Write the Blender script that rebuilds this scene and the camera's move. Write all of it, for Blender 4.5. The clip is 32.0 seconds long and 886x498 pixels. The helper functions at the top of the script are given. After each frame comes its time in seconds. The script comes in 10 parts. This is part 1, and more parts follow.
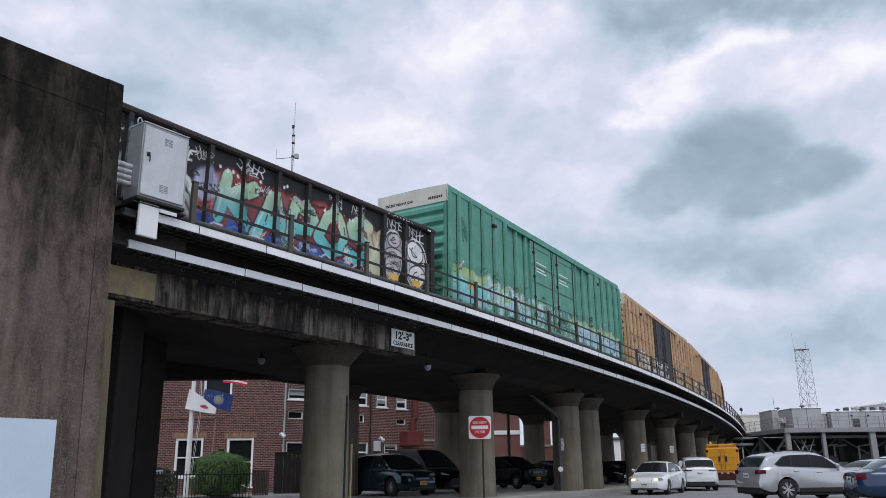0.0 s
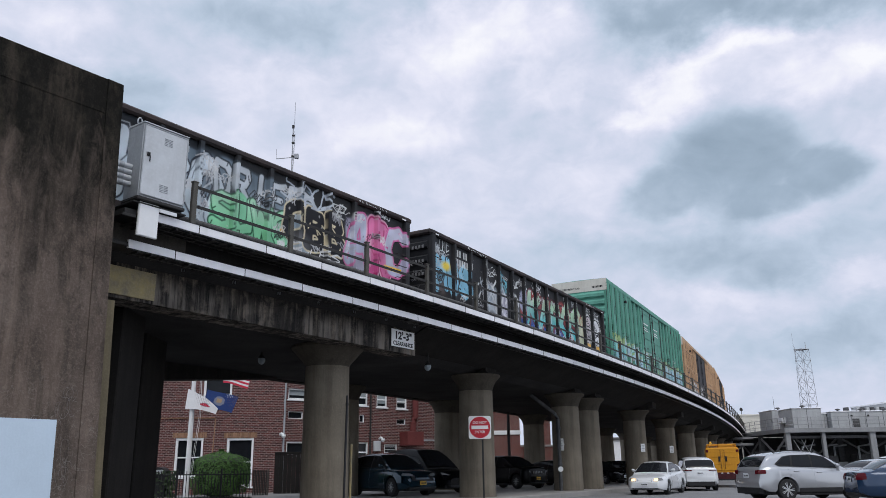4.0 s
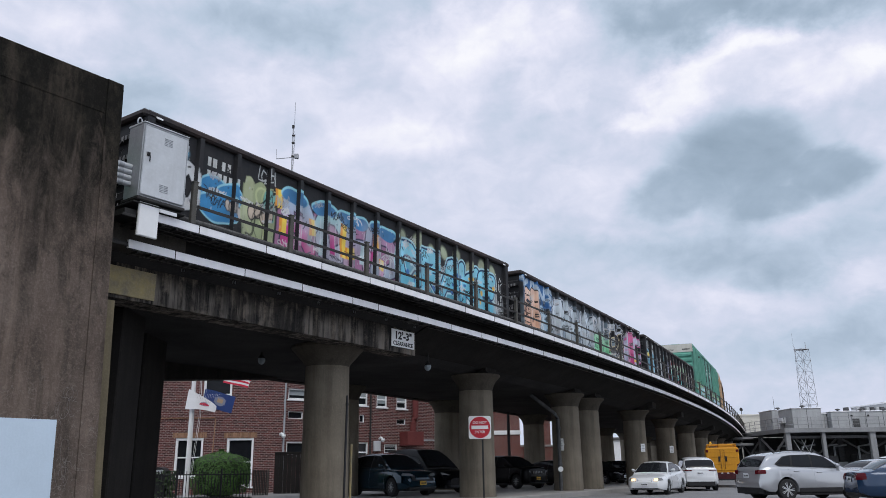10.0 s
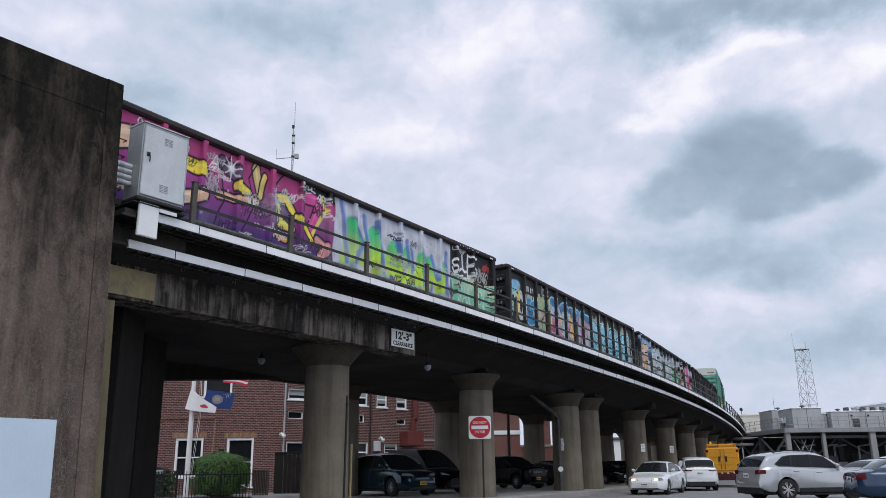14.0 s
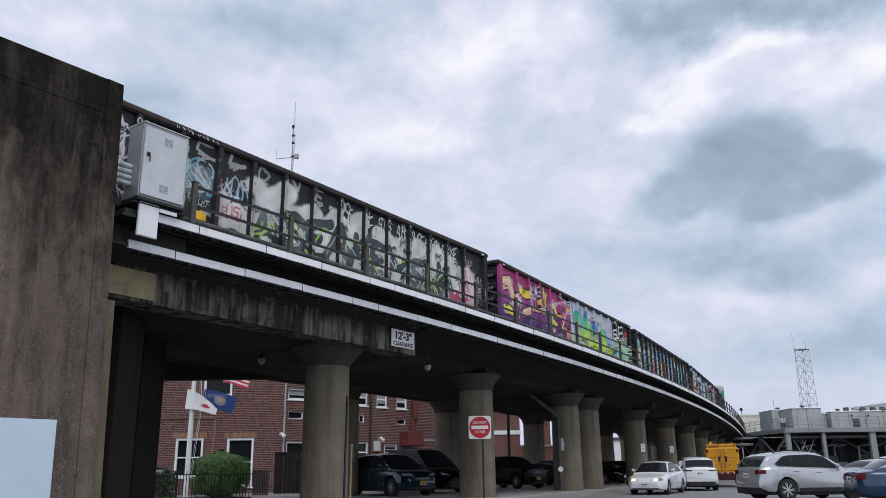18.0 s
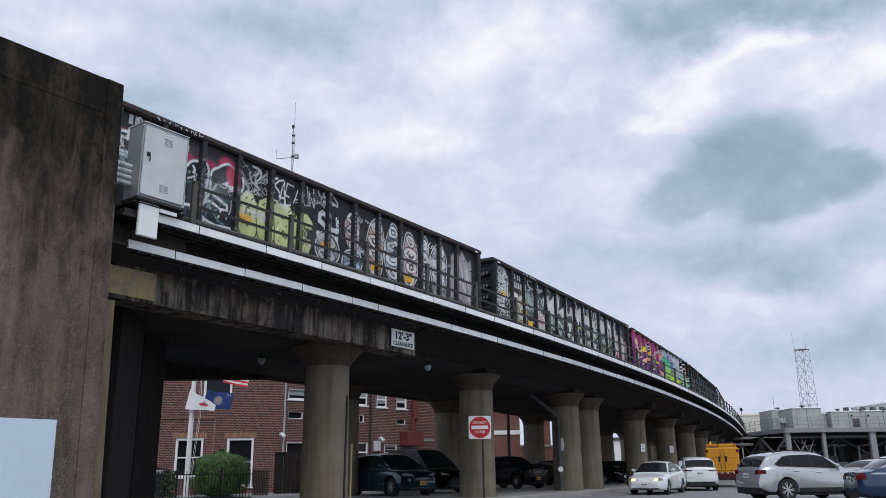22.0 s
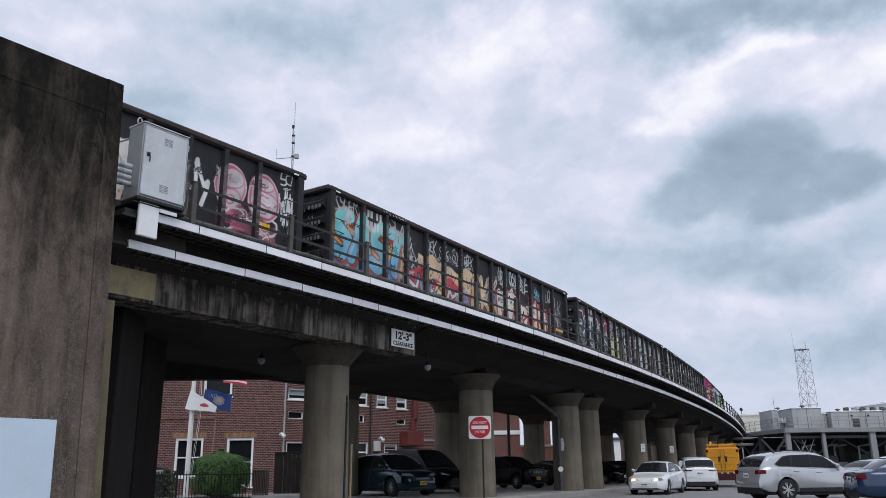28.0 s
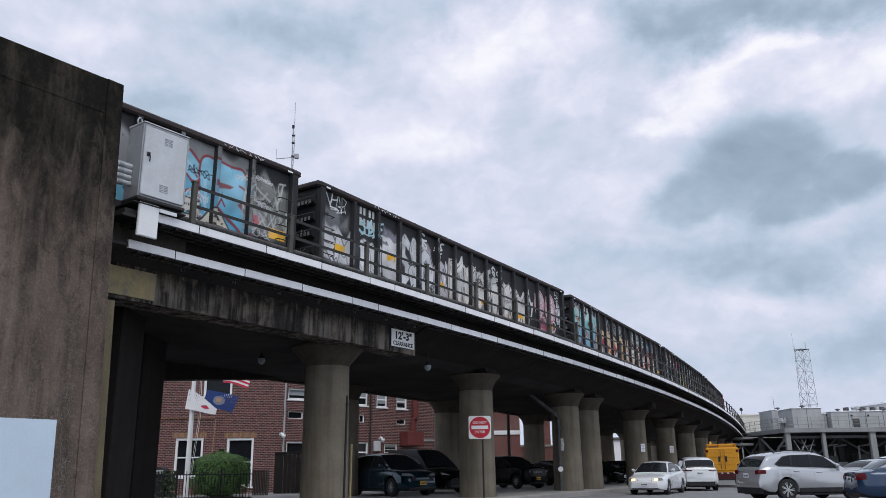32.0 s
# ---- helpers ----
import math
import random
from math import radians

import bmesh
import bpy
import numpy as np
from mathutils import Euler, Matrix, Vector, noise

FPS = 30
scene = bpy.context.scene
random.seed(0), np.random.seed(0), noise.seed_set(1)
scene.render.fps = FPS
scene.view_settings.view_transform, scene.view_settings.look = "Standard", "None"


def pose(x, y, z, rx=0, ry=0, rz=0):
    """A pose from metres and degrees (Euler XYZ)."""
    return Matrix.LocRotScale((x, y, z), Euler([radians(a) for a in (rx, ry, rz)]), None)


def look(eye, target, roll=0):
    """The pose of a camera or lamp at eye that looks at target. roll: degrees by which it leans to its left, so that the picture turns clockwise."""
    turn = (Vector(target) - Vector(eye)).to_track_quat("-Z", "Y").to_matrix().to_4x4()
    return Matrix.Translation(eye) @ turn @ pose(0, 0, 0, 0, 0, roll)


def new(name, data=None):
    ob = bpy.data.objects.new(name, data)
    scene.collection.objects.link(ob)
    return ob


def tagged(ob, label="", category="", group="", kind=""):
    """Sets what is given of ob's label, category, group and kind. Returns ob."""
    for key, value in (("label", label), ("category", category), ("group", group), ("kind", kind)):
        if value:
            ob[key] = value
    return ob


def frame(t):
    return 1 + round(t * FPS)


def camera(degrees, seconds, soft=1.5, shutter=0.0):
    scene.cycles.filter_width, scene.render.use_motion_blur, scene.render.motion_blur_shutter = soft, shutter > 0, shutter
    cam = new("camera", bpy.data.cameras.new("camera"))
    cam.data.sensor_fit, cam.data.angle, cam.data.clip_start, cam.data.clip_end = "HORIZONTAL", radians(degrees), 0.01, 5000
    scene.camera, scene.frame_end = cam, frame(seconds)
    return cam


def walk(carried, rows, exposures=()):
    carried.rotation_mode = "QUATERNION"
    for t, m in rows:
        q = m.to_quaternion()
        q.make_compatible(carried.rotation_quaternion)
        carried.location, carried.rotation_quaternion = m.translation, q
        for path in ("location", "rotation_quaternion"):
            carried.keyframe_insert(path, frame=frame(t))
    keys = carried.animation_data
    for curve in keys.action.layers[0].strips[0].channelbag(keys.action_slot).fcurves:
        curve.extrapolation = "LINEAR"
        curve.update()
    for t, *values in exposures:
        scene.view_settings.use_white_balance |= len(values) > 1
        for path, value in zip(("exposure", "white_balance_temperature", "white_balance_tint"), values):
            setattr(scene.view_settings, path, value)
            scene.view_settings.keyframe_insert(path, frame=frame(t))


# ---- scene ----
EYE = (0.0, 0.0, 1.2)
cam = camera(59.188, 32.0, soft=0.55, shutter=0.03)
CAM_POSE = look(EYE, (0.0, math.cos(radians(15.777)), 1.2 + math.sin(radians(15.777))), -0.672)
walk(cam, [(0.0, CAM_POSE), (32.0, CAM_POSE)], exposures=[(0.0, 0.0), (32.0, 0.0)])

# ---------------------------------------------------------------- node helpers


def mat_new(name, rough=0.7, metal=0.0, spec=0.4):
    m = bpy.data.materials.new(name)
    m.use_nodes = True
    b = m.node_tree.nodes["Principled BSDF"]
    b.inputs["Roughness"].default_value = rough
    b.inputs["Metallic"].default_value = metal
    b.inputs["Specular IOR Level"].default_value = spec
    return m, m.node_tree, b


def math_n(nt, op, a, b=None, clamp=False):
    n = nt.nodes.new("ShaderNodeMath")
    n.operation, n.use_clamp = op, clamp
    for i, v in enumerate((a, b)):
        if v is None:
            continue
        if isinstance(v, (int, float)):
            n.inputs[i].default_value = v
        else:
            nt.links.new(v, n.inputs[i])
    return n.outputs[0]


def mix_n(nt, fac, a, b, blend="MIX"):
    n = nt.nodes.new("ShaderNodeMix")
    n.data_type, n.blend_type = "RGBA", blend
    for sock, v in ((n.inputs[0], fac), (n.inputs[6], a), (n.inputs[7], b)):
        if isinstance(v, (int, float)):
            sock.default_value = v
        elif isinstance(v, tuple):
            sock.default_value = (*v[:3], 1)
        else:
            nt.links.new(v, sock)
    return n.outputs[2]


def ramp_n(nt, fac, stops):
    n = nt.nodes.new("ShaderNodeValToRGB")
    el = n.color_ramp.elements
    while len(el) < len(stops):
        el.new(0.5)
    for e, (p, c) in zip(el, stops):
        e.position = p
        e.color = (*c, 1) if isinstance(c, tuple) else (c, c, c, 1)
    nt.links.new(fac, n.inputs[0])
    return n.outputs[0]


def noise_n(nt, vec, scale, detail=4.0, rough=0.6, dist=0.0):
    n = nt.nodes.new("ShaderNodeTexNoise")
    n.inputs["Scale"].default_value, n.inputs["Detail"].default_value = scale, detail
    n.inputs["Roughness"].default_value, n.inputs["Distortion"].default_value = rough, dist
    if vec is not None:
        nt.links.new(vec, n.inputs["Vector"])
    return n.outputs["Fac"]


def coords(nt, scale=(1, 1, 1), kind="Object"):
    t = nt.nodes.new("ShaderNodeTexCoord")
    m = nt.nodes.new("ShaderNodeMapping")
    m.inputs["Scale"].default_value = scale
    nt.links.new(t.outputs[kind], m.inputs["Vector"])
    return m.outputs[0]


def bump_n(nt, bsdf, height, strength=0.3, dist=0.01):
    n = nt.nodes.new("ShaderNodeBump")
    n.inputs["Strength"].default_value, n.inputs["Distance"].default_value = strength, dist
    nt.links.new(height, n.inputs["Height"])
    nt.links.new(n.outputs[0], bsdf.inputs["Normal"])


def surface(name, base, dark=None, light=None, rough=0.7, metal=0.0, grain=40.0, stain=1.2, streak=0.0,
            bump=0.2, spec=0.28, vary=0.0, amount=0.6):
    """A worn plain surface: stains at one scale, grain at another, streaks that run down, a change from piece to piece."""
    m, nt, b = mat_new(name, rough, metal, spec)
    dark = dark or tuple(c * 0.55 for c in base)
    light = light or tuple(min(1, c * 1.25) for c in base)
    v = coords(nt)
    big = noise_n(nt, v, stain, 5, 0.62, 0.3)
    small = noise_n(nt, v, grain, 3, 0.6)
    col = mix_n(nt, ramp_n(nt, big, [(0.35, 0.0), (0.72, 1.0)]), base, dark)
    col = mix_n(nt, amount, base, col)
    col = mix_n(nt, math_n(nt, "MULTIPLY", ramp_n(nt, small, [(0.45, 0.0), (0.8, 1.0)]), 0.35), col, light)
    if streak:
        sv = coords(nt, (3.5, 3.5, 0.22))
        st = ramp_n(nt, noise_n(nt, sv, 1.0, 6, 0.7), [(0.45, 0.0), (0.68, 1.0)])
        col = mix_n(nt, math_n(nt, "MULTIPLY", st, streak), col, dark)
    if vary:
        oi = nt.nodes.new("ShaderNodeObjectInfo")
        k = math_n(nt, "MULTIPLY_ADD", oi.outputs["Random"], 2 * vary)
        nt.nodes[-1].inputs[2].default_value = 1 - vary
        hsv = nt.nodes.new("ShaderNodeHueSaturation")
        nt.links.new(k, hsv.inputs["Value"])
        nt.links.new(col, hsv.inputs["Color"])
        col = hsv.outputs[0]
    nt.links.new(col, b.inputs["Base Color"])
    rr = math_n(nt, "MULTIPLY_ADD", big, 0.25)
    nt.nodes[-1].inputs[2].default_value = rough - 0.12
    nt.links.new(rr, b.inputs["Roughness"])
    if bump:
        bump_n(nt, b, small, bump, 0.01)
    return m


# ---------------------------------------------------------------- sky and light
SUN_EL, SUN_AZ = radians(56), radians(168)


def cloud_colour(nt, vec, gain):
    """Broken overcast: pale blue-grey with lighter and darker masses."""
    a = noise_n(nt, vec, 1.6, 8, 0.58, 0.4)
    b = noise_n(nt, vec, 4.5, 6, 0.6, 0.2)
    mass = math_n(nt, "ADD", math_n(nt, "MULTIPLY", a, 0.7), math_n(nt, "MULTIPLY", b, 0.3))
    return ramp_n(nt, mass, [(0.32, (0.36 * gain, 0.42 * gain, 0.52 * gain)), (0.5, (0.58 * gain, 0.64 * gain, 0.76 * gain)),
                             (0.68, (0.86 * gain, 0.87 * gain, 0.95 * gain))])


world = bpy.data.worlds.new("overcast_sky")
scene.world = world
world.use_nodes = True
wn = world.node_tree
sky = wn.nodes.new("ShaderNodeTexSky")
sky.sky_type, sky.sun_disc, sky.sun_elevation, sky.sun_rotation = "NISHITA", False, SUN_EL, SUN_AZ
bg = wn.nodes["Background"]
wv = coords(wn, (1, 1, 2.0), "Generated")
skyc = mix_n(wn, 1.0, sky.outputs[0], (0.10, 0.10, 0.10), "MULTIPLY")
wn.links.new(mix_n(wn, 0.85, skyc, cloud_colour(wn, wv, 1.15)), bg.inputs["Color"])
bg.inputs["Strength"].default_value = 1.3

sun_data = bpy.data.lights.new("sun", "SUN")
sun_data.energy, sun_data.angle, sun_data.color = 1.35, radians(35), (1.0, 0.96, 0.9)
sun = new("sun", sun_data)
sun.matrix_world = look((0, 0, 0), (-math.sin(SUN_AZ) * math.cos(SUN_EL), -math.cos(SUN_AZ) * math.cos(SUN_EL), -math.sin(SUN_EL)))

# ---------------------------------------------------------------- mesh helpers


class Geo:
    """Collects vertices and faces."""

    def __init__(self):
        self.v, self.f = [], []

    def add(self, verts, faces):
        o = len(self.v)
        self.v += [tuple(p) for p in verts]
        self.f += [tuple(i + o for i in q) for q in faces]
        return self

    def box(self, x0, x1, y0, y1, z0, z1, b=0.0, m=None):
        lo, hi = (x0, y0, z0), (x1, y1, z1)
        if b <= 0:
            vs = [(x, y, z) for x in (x0, x1) for y in (y0, y1) for z in (z0, z1)]
            fs = [(0, 1, 3, 2), (4, 6, 7, 5), (0, 4, 5, 1), (2, 3, 7, 6), (0, 2, 6, 4), (1, 5, 7, 3)]
        else:
            b = min(b, 0.45 * min(hi[i] - lo[i] for i in range(3)))
            vs, fs, ix = [], [], {}
            cs = [(i, j, k) for i in (0, 1) for j in (0, 1) for k in (0, 1)]
            for c in cs:
                for a in range(3):
                    p = []
                    for i in range(3):
                        full = hi[i] if c[i] else lo[i]
                        p.append(full if i == a else full - b if c[i] else full + b)
                    ix[c, a] = len(vs)
                    vs.append(tuple(p))
            for a in range(3):
                i, j = (a + 1) % 3, (a + 2) % 3
                for sgn in (0, 1):
                    q = []
                    for u, w in ((0, 0), (1, 0), (1, 1), (0, 1)):
                        c = [0, 0, 0]
                        c[a], c[i], c[j] = sgn, u, w
                        q.append(ix[tuple(c), a])
                    fs.append(tuple(q) if sgn else tuple(reversed(q)))
                for u in (0, 1):
                    for w in (0, 1):
                        c0, c1 = [0, 0, 0], [0, 0, 0]
                        c0[i] = c1[i] = u
                        c0[j] = c1[j] = w
                        c1[a] = 1
                        q = (ix[tuple(c0), i], ix[tuple(c1), i], ix[tuple(c1), j], ix[tuple(c0), j])
                        fs.append(q if u != w else tuple(reversed(q)))
            for c in cs:
                q = (ix[c, 0], ix[c, 1], ix[c, 2])
                fs.append(q if sum(c) % 2 else tuple(reversed(q)))
        if m is not None:
            vs = [m @ Vector(p) for p in vs]
        return self.add(vs, fs)

    def loft(self, rings, closed=True, caps=True):
        """Skins rings of equal length."""
        n = len(rings[0])
        vs = [p for r in rings for p in r]
        fs = []
        for i in range(len(rings) - 1):
            for j in range(n if closed else n - 1):
                k = (j + 1) % n
                fs.append((i * n + j, i * n + k, (i + 1) * n + k, (i + 1) * n + j))
        if caps and closed:
            fs.append(tuple(reversed(range(n))))
            fs.append(tuple((len(rings) - 1) * n + j for j in range(n)))
        return self.add(vs, fs)

    def tube(self, pts, r, n=8, caps=True):
        """A pipe along points; r is one radius or one for each point."""
        pts = [Vector(p) for p in pts]
        rings = []
        for i, p in enumerate(pts):
            d = (pts[min(i + 1, len(pts) - 1)] - pts[max(i - 1, 0)]).normalized()
            a = d.orthogonal() if abs(d.z) > 0.95 else d.cross(Vector((0, 0, 1)))
            a.normalize()
            if abs(d.z) > 0.95:
                a = Vector((1, 0, 0)) - d * d.x
                a.normalize()
            c = d.cross(a)
            rad = r[i] if isinstance(r, (list, tuple)) else r
            rings.append([p + a * (rad * math.cos(2 * math.pi * k / n)) + c * (rad * math.sin(2 * math.pi * k / n)) for k in range(n)])
        return self.loft(rings, True, caps)

    def prism(self, poly, axis, a, b):
        """A polygon of 2D points drawn out along an axis from a to b."""
        def at(p, t):
            q = list(p)
            q.insert(axis, t)
            return tuple(q)
        n = len(poly)
        area = sum(poly[i][0] * poly[(i + 1) % n][1] - poly[(i + 1) % n][0] * poly[i][1] for i in range(n))
        if (area > 0) == (axis == 1):
            poly = poly[::-1]
        vs = [at(p, a) for p in poly] + [at(p, b) for p in poly]
        fs = [tuple(reversed(range(n))), tuple(range(n, 2 * n))]
        fs += [(i, (i + 1) % n, n + (i + 1) % n, n + i) for i in range(n)]
        return self.add(vs, fs)

    def lathe(self, prof, n=24, c=(0, 0)):
        """Turns a profile of (radius, height) round a vertical line."""
        rings = [[(c[0] + r * math.cos(2 * math.pi * k / n), c[1] + r * math.sin(2 * math.pi * k / n), z) for k in range(n)] for r, z in prof]
        return self.loft(rings)

    def mesh(self, name, smooth=False):
        me = bpy.data.meshes.new(name)
        me.from_pydata(self.v, [], self.f)
        if smooth:
            me.polygons.foreach_set("use_smooth", [True] * len(me.polygons))
            try:
                me.set_sharp_from_angle(angle=radians(38))
            except AttributeError:
                pass
        me.update()
        return me


PLAIN = {}


def part(name, geo, material, parent=None, label="", m=None, smooth=False):
    """Links geometry (or a ready mesh) as one object under a thing."""
    me = geo if isinstance(geo, bpy.types.Mesh) else geo.mesh(name, smooth)
    if material is not None and material.name in PLAIN and "art" not in me.color_attributes:
        material = PLAIN[material.name]
    if material is not None and len(me.materials) == 0:
        me.materials.append(material)
    ob = new(name, me)
    if parent is not None:
        ob.parent = parent
    if m is not None:
        ob.matrix_basis = m
    if label:
        tagged(ob, label)
    return ob


def thing(name, label, category, m=None, group="", kind=""):
    ob = new(name)
    ob.empty_display_size = 0.2
    if m is not None:
        ob.matrix_basis = m
    return tagged(ob, label, category, group, kind)


def lettering(name, words, size, material, parent, m, align="CENTER", label="", depth=0.002, stretch=1.0, bold=0.0):
    cu = bpy.data.curves.new(name, "FONT")
    cu.body, cu.size, cu.align_x, cu.align_y, cu.extrude = words, size, align, "CENTER", depth
    cu.offset = bold
    tmp = bpy.data.objects.new(name, cu)
    scene.collection.objects.link(tmp)
    bpy.context.view_layer.update()
    me = bpy.data.meshes.new_from_object(tmp)
    bpy.data.objects.remove(tmp)
    me.transform(Matrix.Diagonal((stretch, 1, 1, 1)))
    me.materials.clear()
    return part(name, me, material, parent, label, m)


# ---------------------------------------------------------------- the line of the viaduct
K0, K1, K2 = 0.0050899, -6.425e-05, 2.121e-07
S_TAB = np.arange(-220.0, 300.01, 0.5)
_k = np.where(S_TAB < -6, 0.0, K0 + K1 * S_TAB + K2 * S_TAB ** 2)
_k = np.where(S_TAB > 150, 0.0005, _k)
_h = np.concatenate([[0], np.cumsum((_k[1:] + _k[:-1]) * 0.25)])
_i0 = int(np.argmin(abs(S_TAB)))
H_TAB = _h - _h[_i0] + 0.940008
X_TAB = np.concatenate([[0], np.cumsum((np.cos(H_TAB[1:]) + np.cos(H_TAB[:-1])) * 0.25)])
Y_TAB = np.concatenate([[0], np.cumsum((np.sin(H_TAB[1:]) + np.sin(H_TAB[:-1])) * 0.25)])
X_TAB += -5.37797 - X_TAB[_i0]
Y_TAB += 16.0237 - Y_TAB[_i0]


def heading(s):
    return float(np.interp(s, S_TAB, H_TAB))


def level(s):
    """Height of the walkway's edge, on which the rail posts stand."""
    return 6.3774 - 0.009122 * s


def along(s, off=0.0, dz=None, z=None):
    """A point beside the line: off in metres to the street's side, dz above the walkway's edge (or z above the street)."""
    h = heading(s)
    x, y = float(np.interp(s, S_TAB, X_TAB)), float(np.interp(s, S_TAB, Y_TAB))
    zz = z if z is not None else level(s) + (dz or 0.0)
    return Vector((x + off * math.sin(h), y - off * math.cos(h), zz))


def frame_at(s, off=0.0, dz=0.0, z=None):
    """A pose whose x runs along the line, y away from the street, z up."""
    p = along(s, off, dz, z)
    return Matrix.Translation(p) @ Matrix.Rotation(heading(s), 4, "Z")


def sweep(geo, s0, s1, section, step=2.0, fixed=False):
    """Draws a closed section of (off, dz) along the line. fixed: dz is the height above the street."""
    n = max(2, int(math.ceil((s1 - s0) / step)) + 1)
    rings = []
    for s in np.linspace(s0, s1, n):
        rings.append([along(s, o, z=d) if fixed else along(s, o, d) for o, d in section])
    return geo.loft(rings)

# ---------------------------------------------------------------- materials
M_CONC_DARK = surface("dark_concrete", (0.034, 0.031, 0.029), (0.013, 0.013, 0.0135), (0.085, 0.077, 0.07), 0.92, grain=26, stain=0.7, streak=0.6, bump=0.3, spec=0.08)
M_COLUMN = surface("column_concrete", (0.185, 0.160, 0.126), (0.070, 0.059, 0.046), (0.34, 0.30, 0.24), 0.9, grain=30, stain=0.8, streak=0.5, bump=0.3, spec=0.12)
# Column concrete darkened, so the shade under the deck is in the colour.
M_CAPITAL = surface("shaded_capital_concrete", (0.085, 0.074, 0.060), (0.036, 0.031, 0.026), (0.16, 0.14, 0.115), 0.92, grain=26, stain=0.8, streak=0.5, bump=0.3, spec=0.08)
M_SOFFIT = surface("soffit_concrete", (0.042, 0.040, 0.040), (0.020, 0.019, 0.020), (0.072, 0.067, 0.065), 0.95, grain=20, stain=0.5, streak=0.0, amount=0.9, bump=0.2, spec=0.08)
M_LICHEN = surface("yellow_stained_concrete", (0.40, 0.315, 0.14), (0.19, 0.168, 0.135), (0.48, 0.42, 0.30), 0.95, grain=22, stain=1.9, streak=0.35, amount=1.0)
M_END = surface("end_block_concrete", (0.085, 0.077, 0.068), (0.035, 0.032, 0.03), (0.15, 0.135, 0.115), 0.93, grain=26, stain=1.6, streak=0.6, bump=0.3, spec=0.08)
M_PANEL = surface("white_edge_panel", (0.86, 0.86, 0.88), (0.55, 0.55, 0.56), (0.82, 0.83, 0.85), 0.5, grain=18, stain=1.4, streak=0.2, bump=0.05, vary=0.08, amount=0.4)
M_STEEL = surface("dark_painted_steel", (0.034, 0.033, 0.033), (0.016, 0.016, 0.016), (0.10, 0.09, 0.08), 0.6, 0.2, grain=45, stain=2.0, bump=0.15)
M_STEEL_OLIVE = surface("olive_grey_post_steel", (0.085, 0.083, 0.075), (0.05, 0.045, 0.04), (0.2, 0.18, 0.15), 0.65, 0.2, grain=45, stain=3, bump=0.15)
M_GALV = surface("galvanised_steel", (0.42, 0.44, 0.46), (0.27, 0.28, 0.29), (0.6, 0.61, 0.63), 0.42, 0.55, grain=22, stain=2.2, streak=0.15, bump=0.06)
M_CABINET = surface("silver_cabinet_paint", (0.56, 0.58, 0.60), (0.40, 0.41, 0.42), (0.66, 0.67, 0.69), 0.45, 0.25, grain=16, stain=1.6, streak=0.25, bump=0.04)
M_PIPE = surface("dusty_pipe", (0.11, 0.108, 0.105), (0.035, 0.034, 0.033), (0.26, 0.25, 0.24), 0.75, grain=18, stain=3.5, bump=0.15, amount=0.9)
M_WHITE = surface("white_paint", (0.78, 0.79, 0.8), (0.6, 0.6, 0.6), (0.85, 0.85, 0.86), 0.5, grain=20, stain=2, bump=0.05, amount=0.3)
M_PATCH = surface("pale_blue_wall_paint", (0.50, 0.60, 0.70), (0.42, 0.50, 0.58), (0.56, 0.66, 0.75), 0.8, grain=28, stain=0.8, bump=0.2, amount=0.5)
M_BLACK = surface("black_plastic", (0.02, 0.02, 0.022), rough=0.55, grain=30, stain=3, bump=0.05)
M_RUBBER = surface("tyre_rubber", (0.022, 0.022, 0.023), (0.014, 0.014, 0.014), (0.05, 0.048, 0.045), 0.85, grain=50, stain=6, bump=0.1)
M_ASPHALT = surface("asphalt", (0.20, 0.20, 0.205), (0.13, 0.13, 0.135), (0.32, 0.32, 0.32), 0.9, grain=60, stain=0.25, bump=0.4)
M_PAVE = surface("pavement_concrete", (0.31, 0.30, 0.285), (0.19, 0.185, 0.18), (0.33, 0.32, 0.30), 0.9, grain=30, stain=0.6, bump=0.25)
M_GRASS = surface("rough_ground", (0.06, 0.07, 0.04), (0.04, 0.045, 0.03), (0.1, 0.1, 0.06), 0.95, grain=8, stain=0.1, bump=0.4)
M_RED = surface("sign_red", (0.48, 0.02, 0.035), (0.36, 0.02, 0.03), (0.55, 0.05, 0.06), 0.45, grain=12, stain=3, bump=0.0, amount=0.4)
M_SIGNWHITE = surface("sign_white", (0.76, 0.77, 0.77), (0.58, 0.58, 0.56), (0.84, 0.84, 0.84), 0.45, grain=12, stain=3, bump=0.0, amount=0.4)
M_INK = surface("sign_black", (0.02, 0.02, 0.022), rough=0.5, grain=20, stain=4, bump=0)
M_BALLAST = surface("ballast", (0.13, 0.12, 0.11), (0.06, 0.055, 0.05), (0.25, 0.23, 0.2), 0.95, grain=9, stain=2, bump=0.9)
M_WOOD = surface("old_timber", (0.10, 0.08, 0.06), (0.05, 0.04, 0.03), (0.16, 0.13, 0.1), 0.9, grain=30, stain=2)


def glass_mat(name, tint, rough=0.04):
    m, nt, b = mat_new(name, rough, 0.0, 0.16)
    v = coords(nt)
    col = mix_n(nt, noise_n(nt, v, 3.0, 3), tint, tuple(c * 1.6 + 0.004 for c in tint))
    nt.links.new(col, b.inputs["Base Color"])
    b.inputs["Coat Weight"].default_value = 0.0
    return m


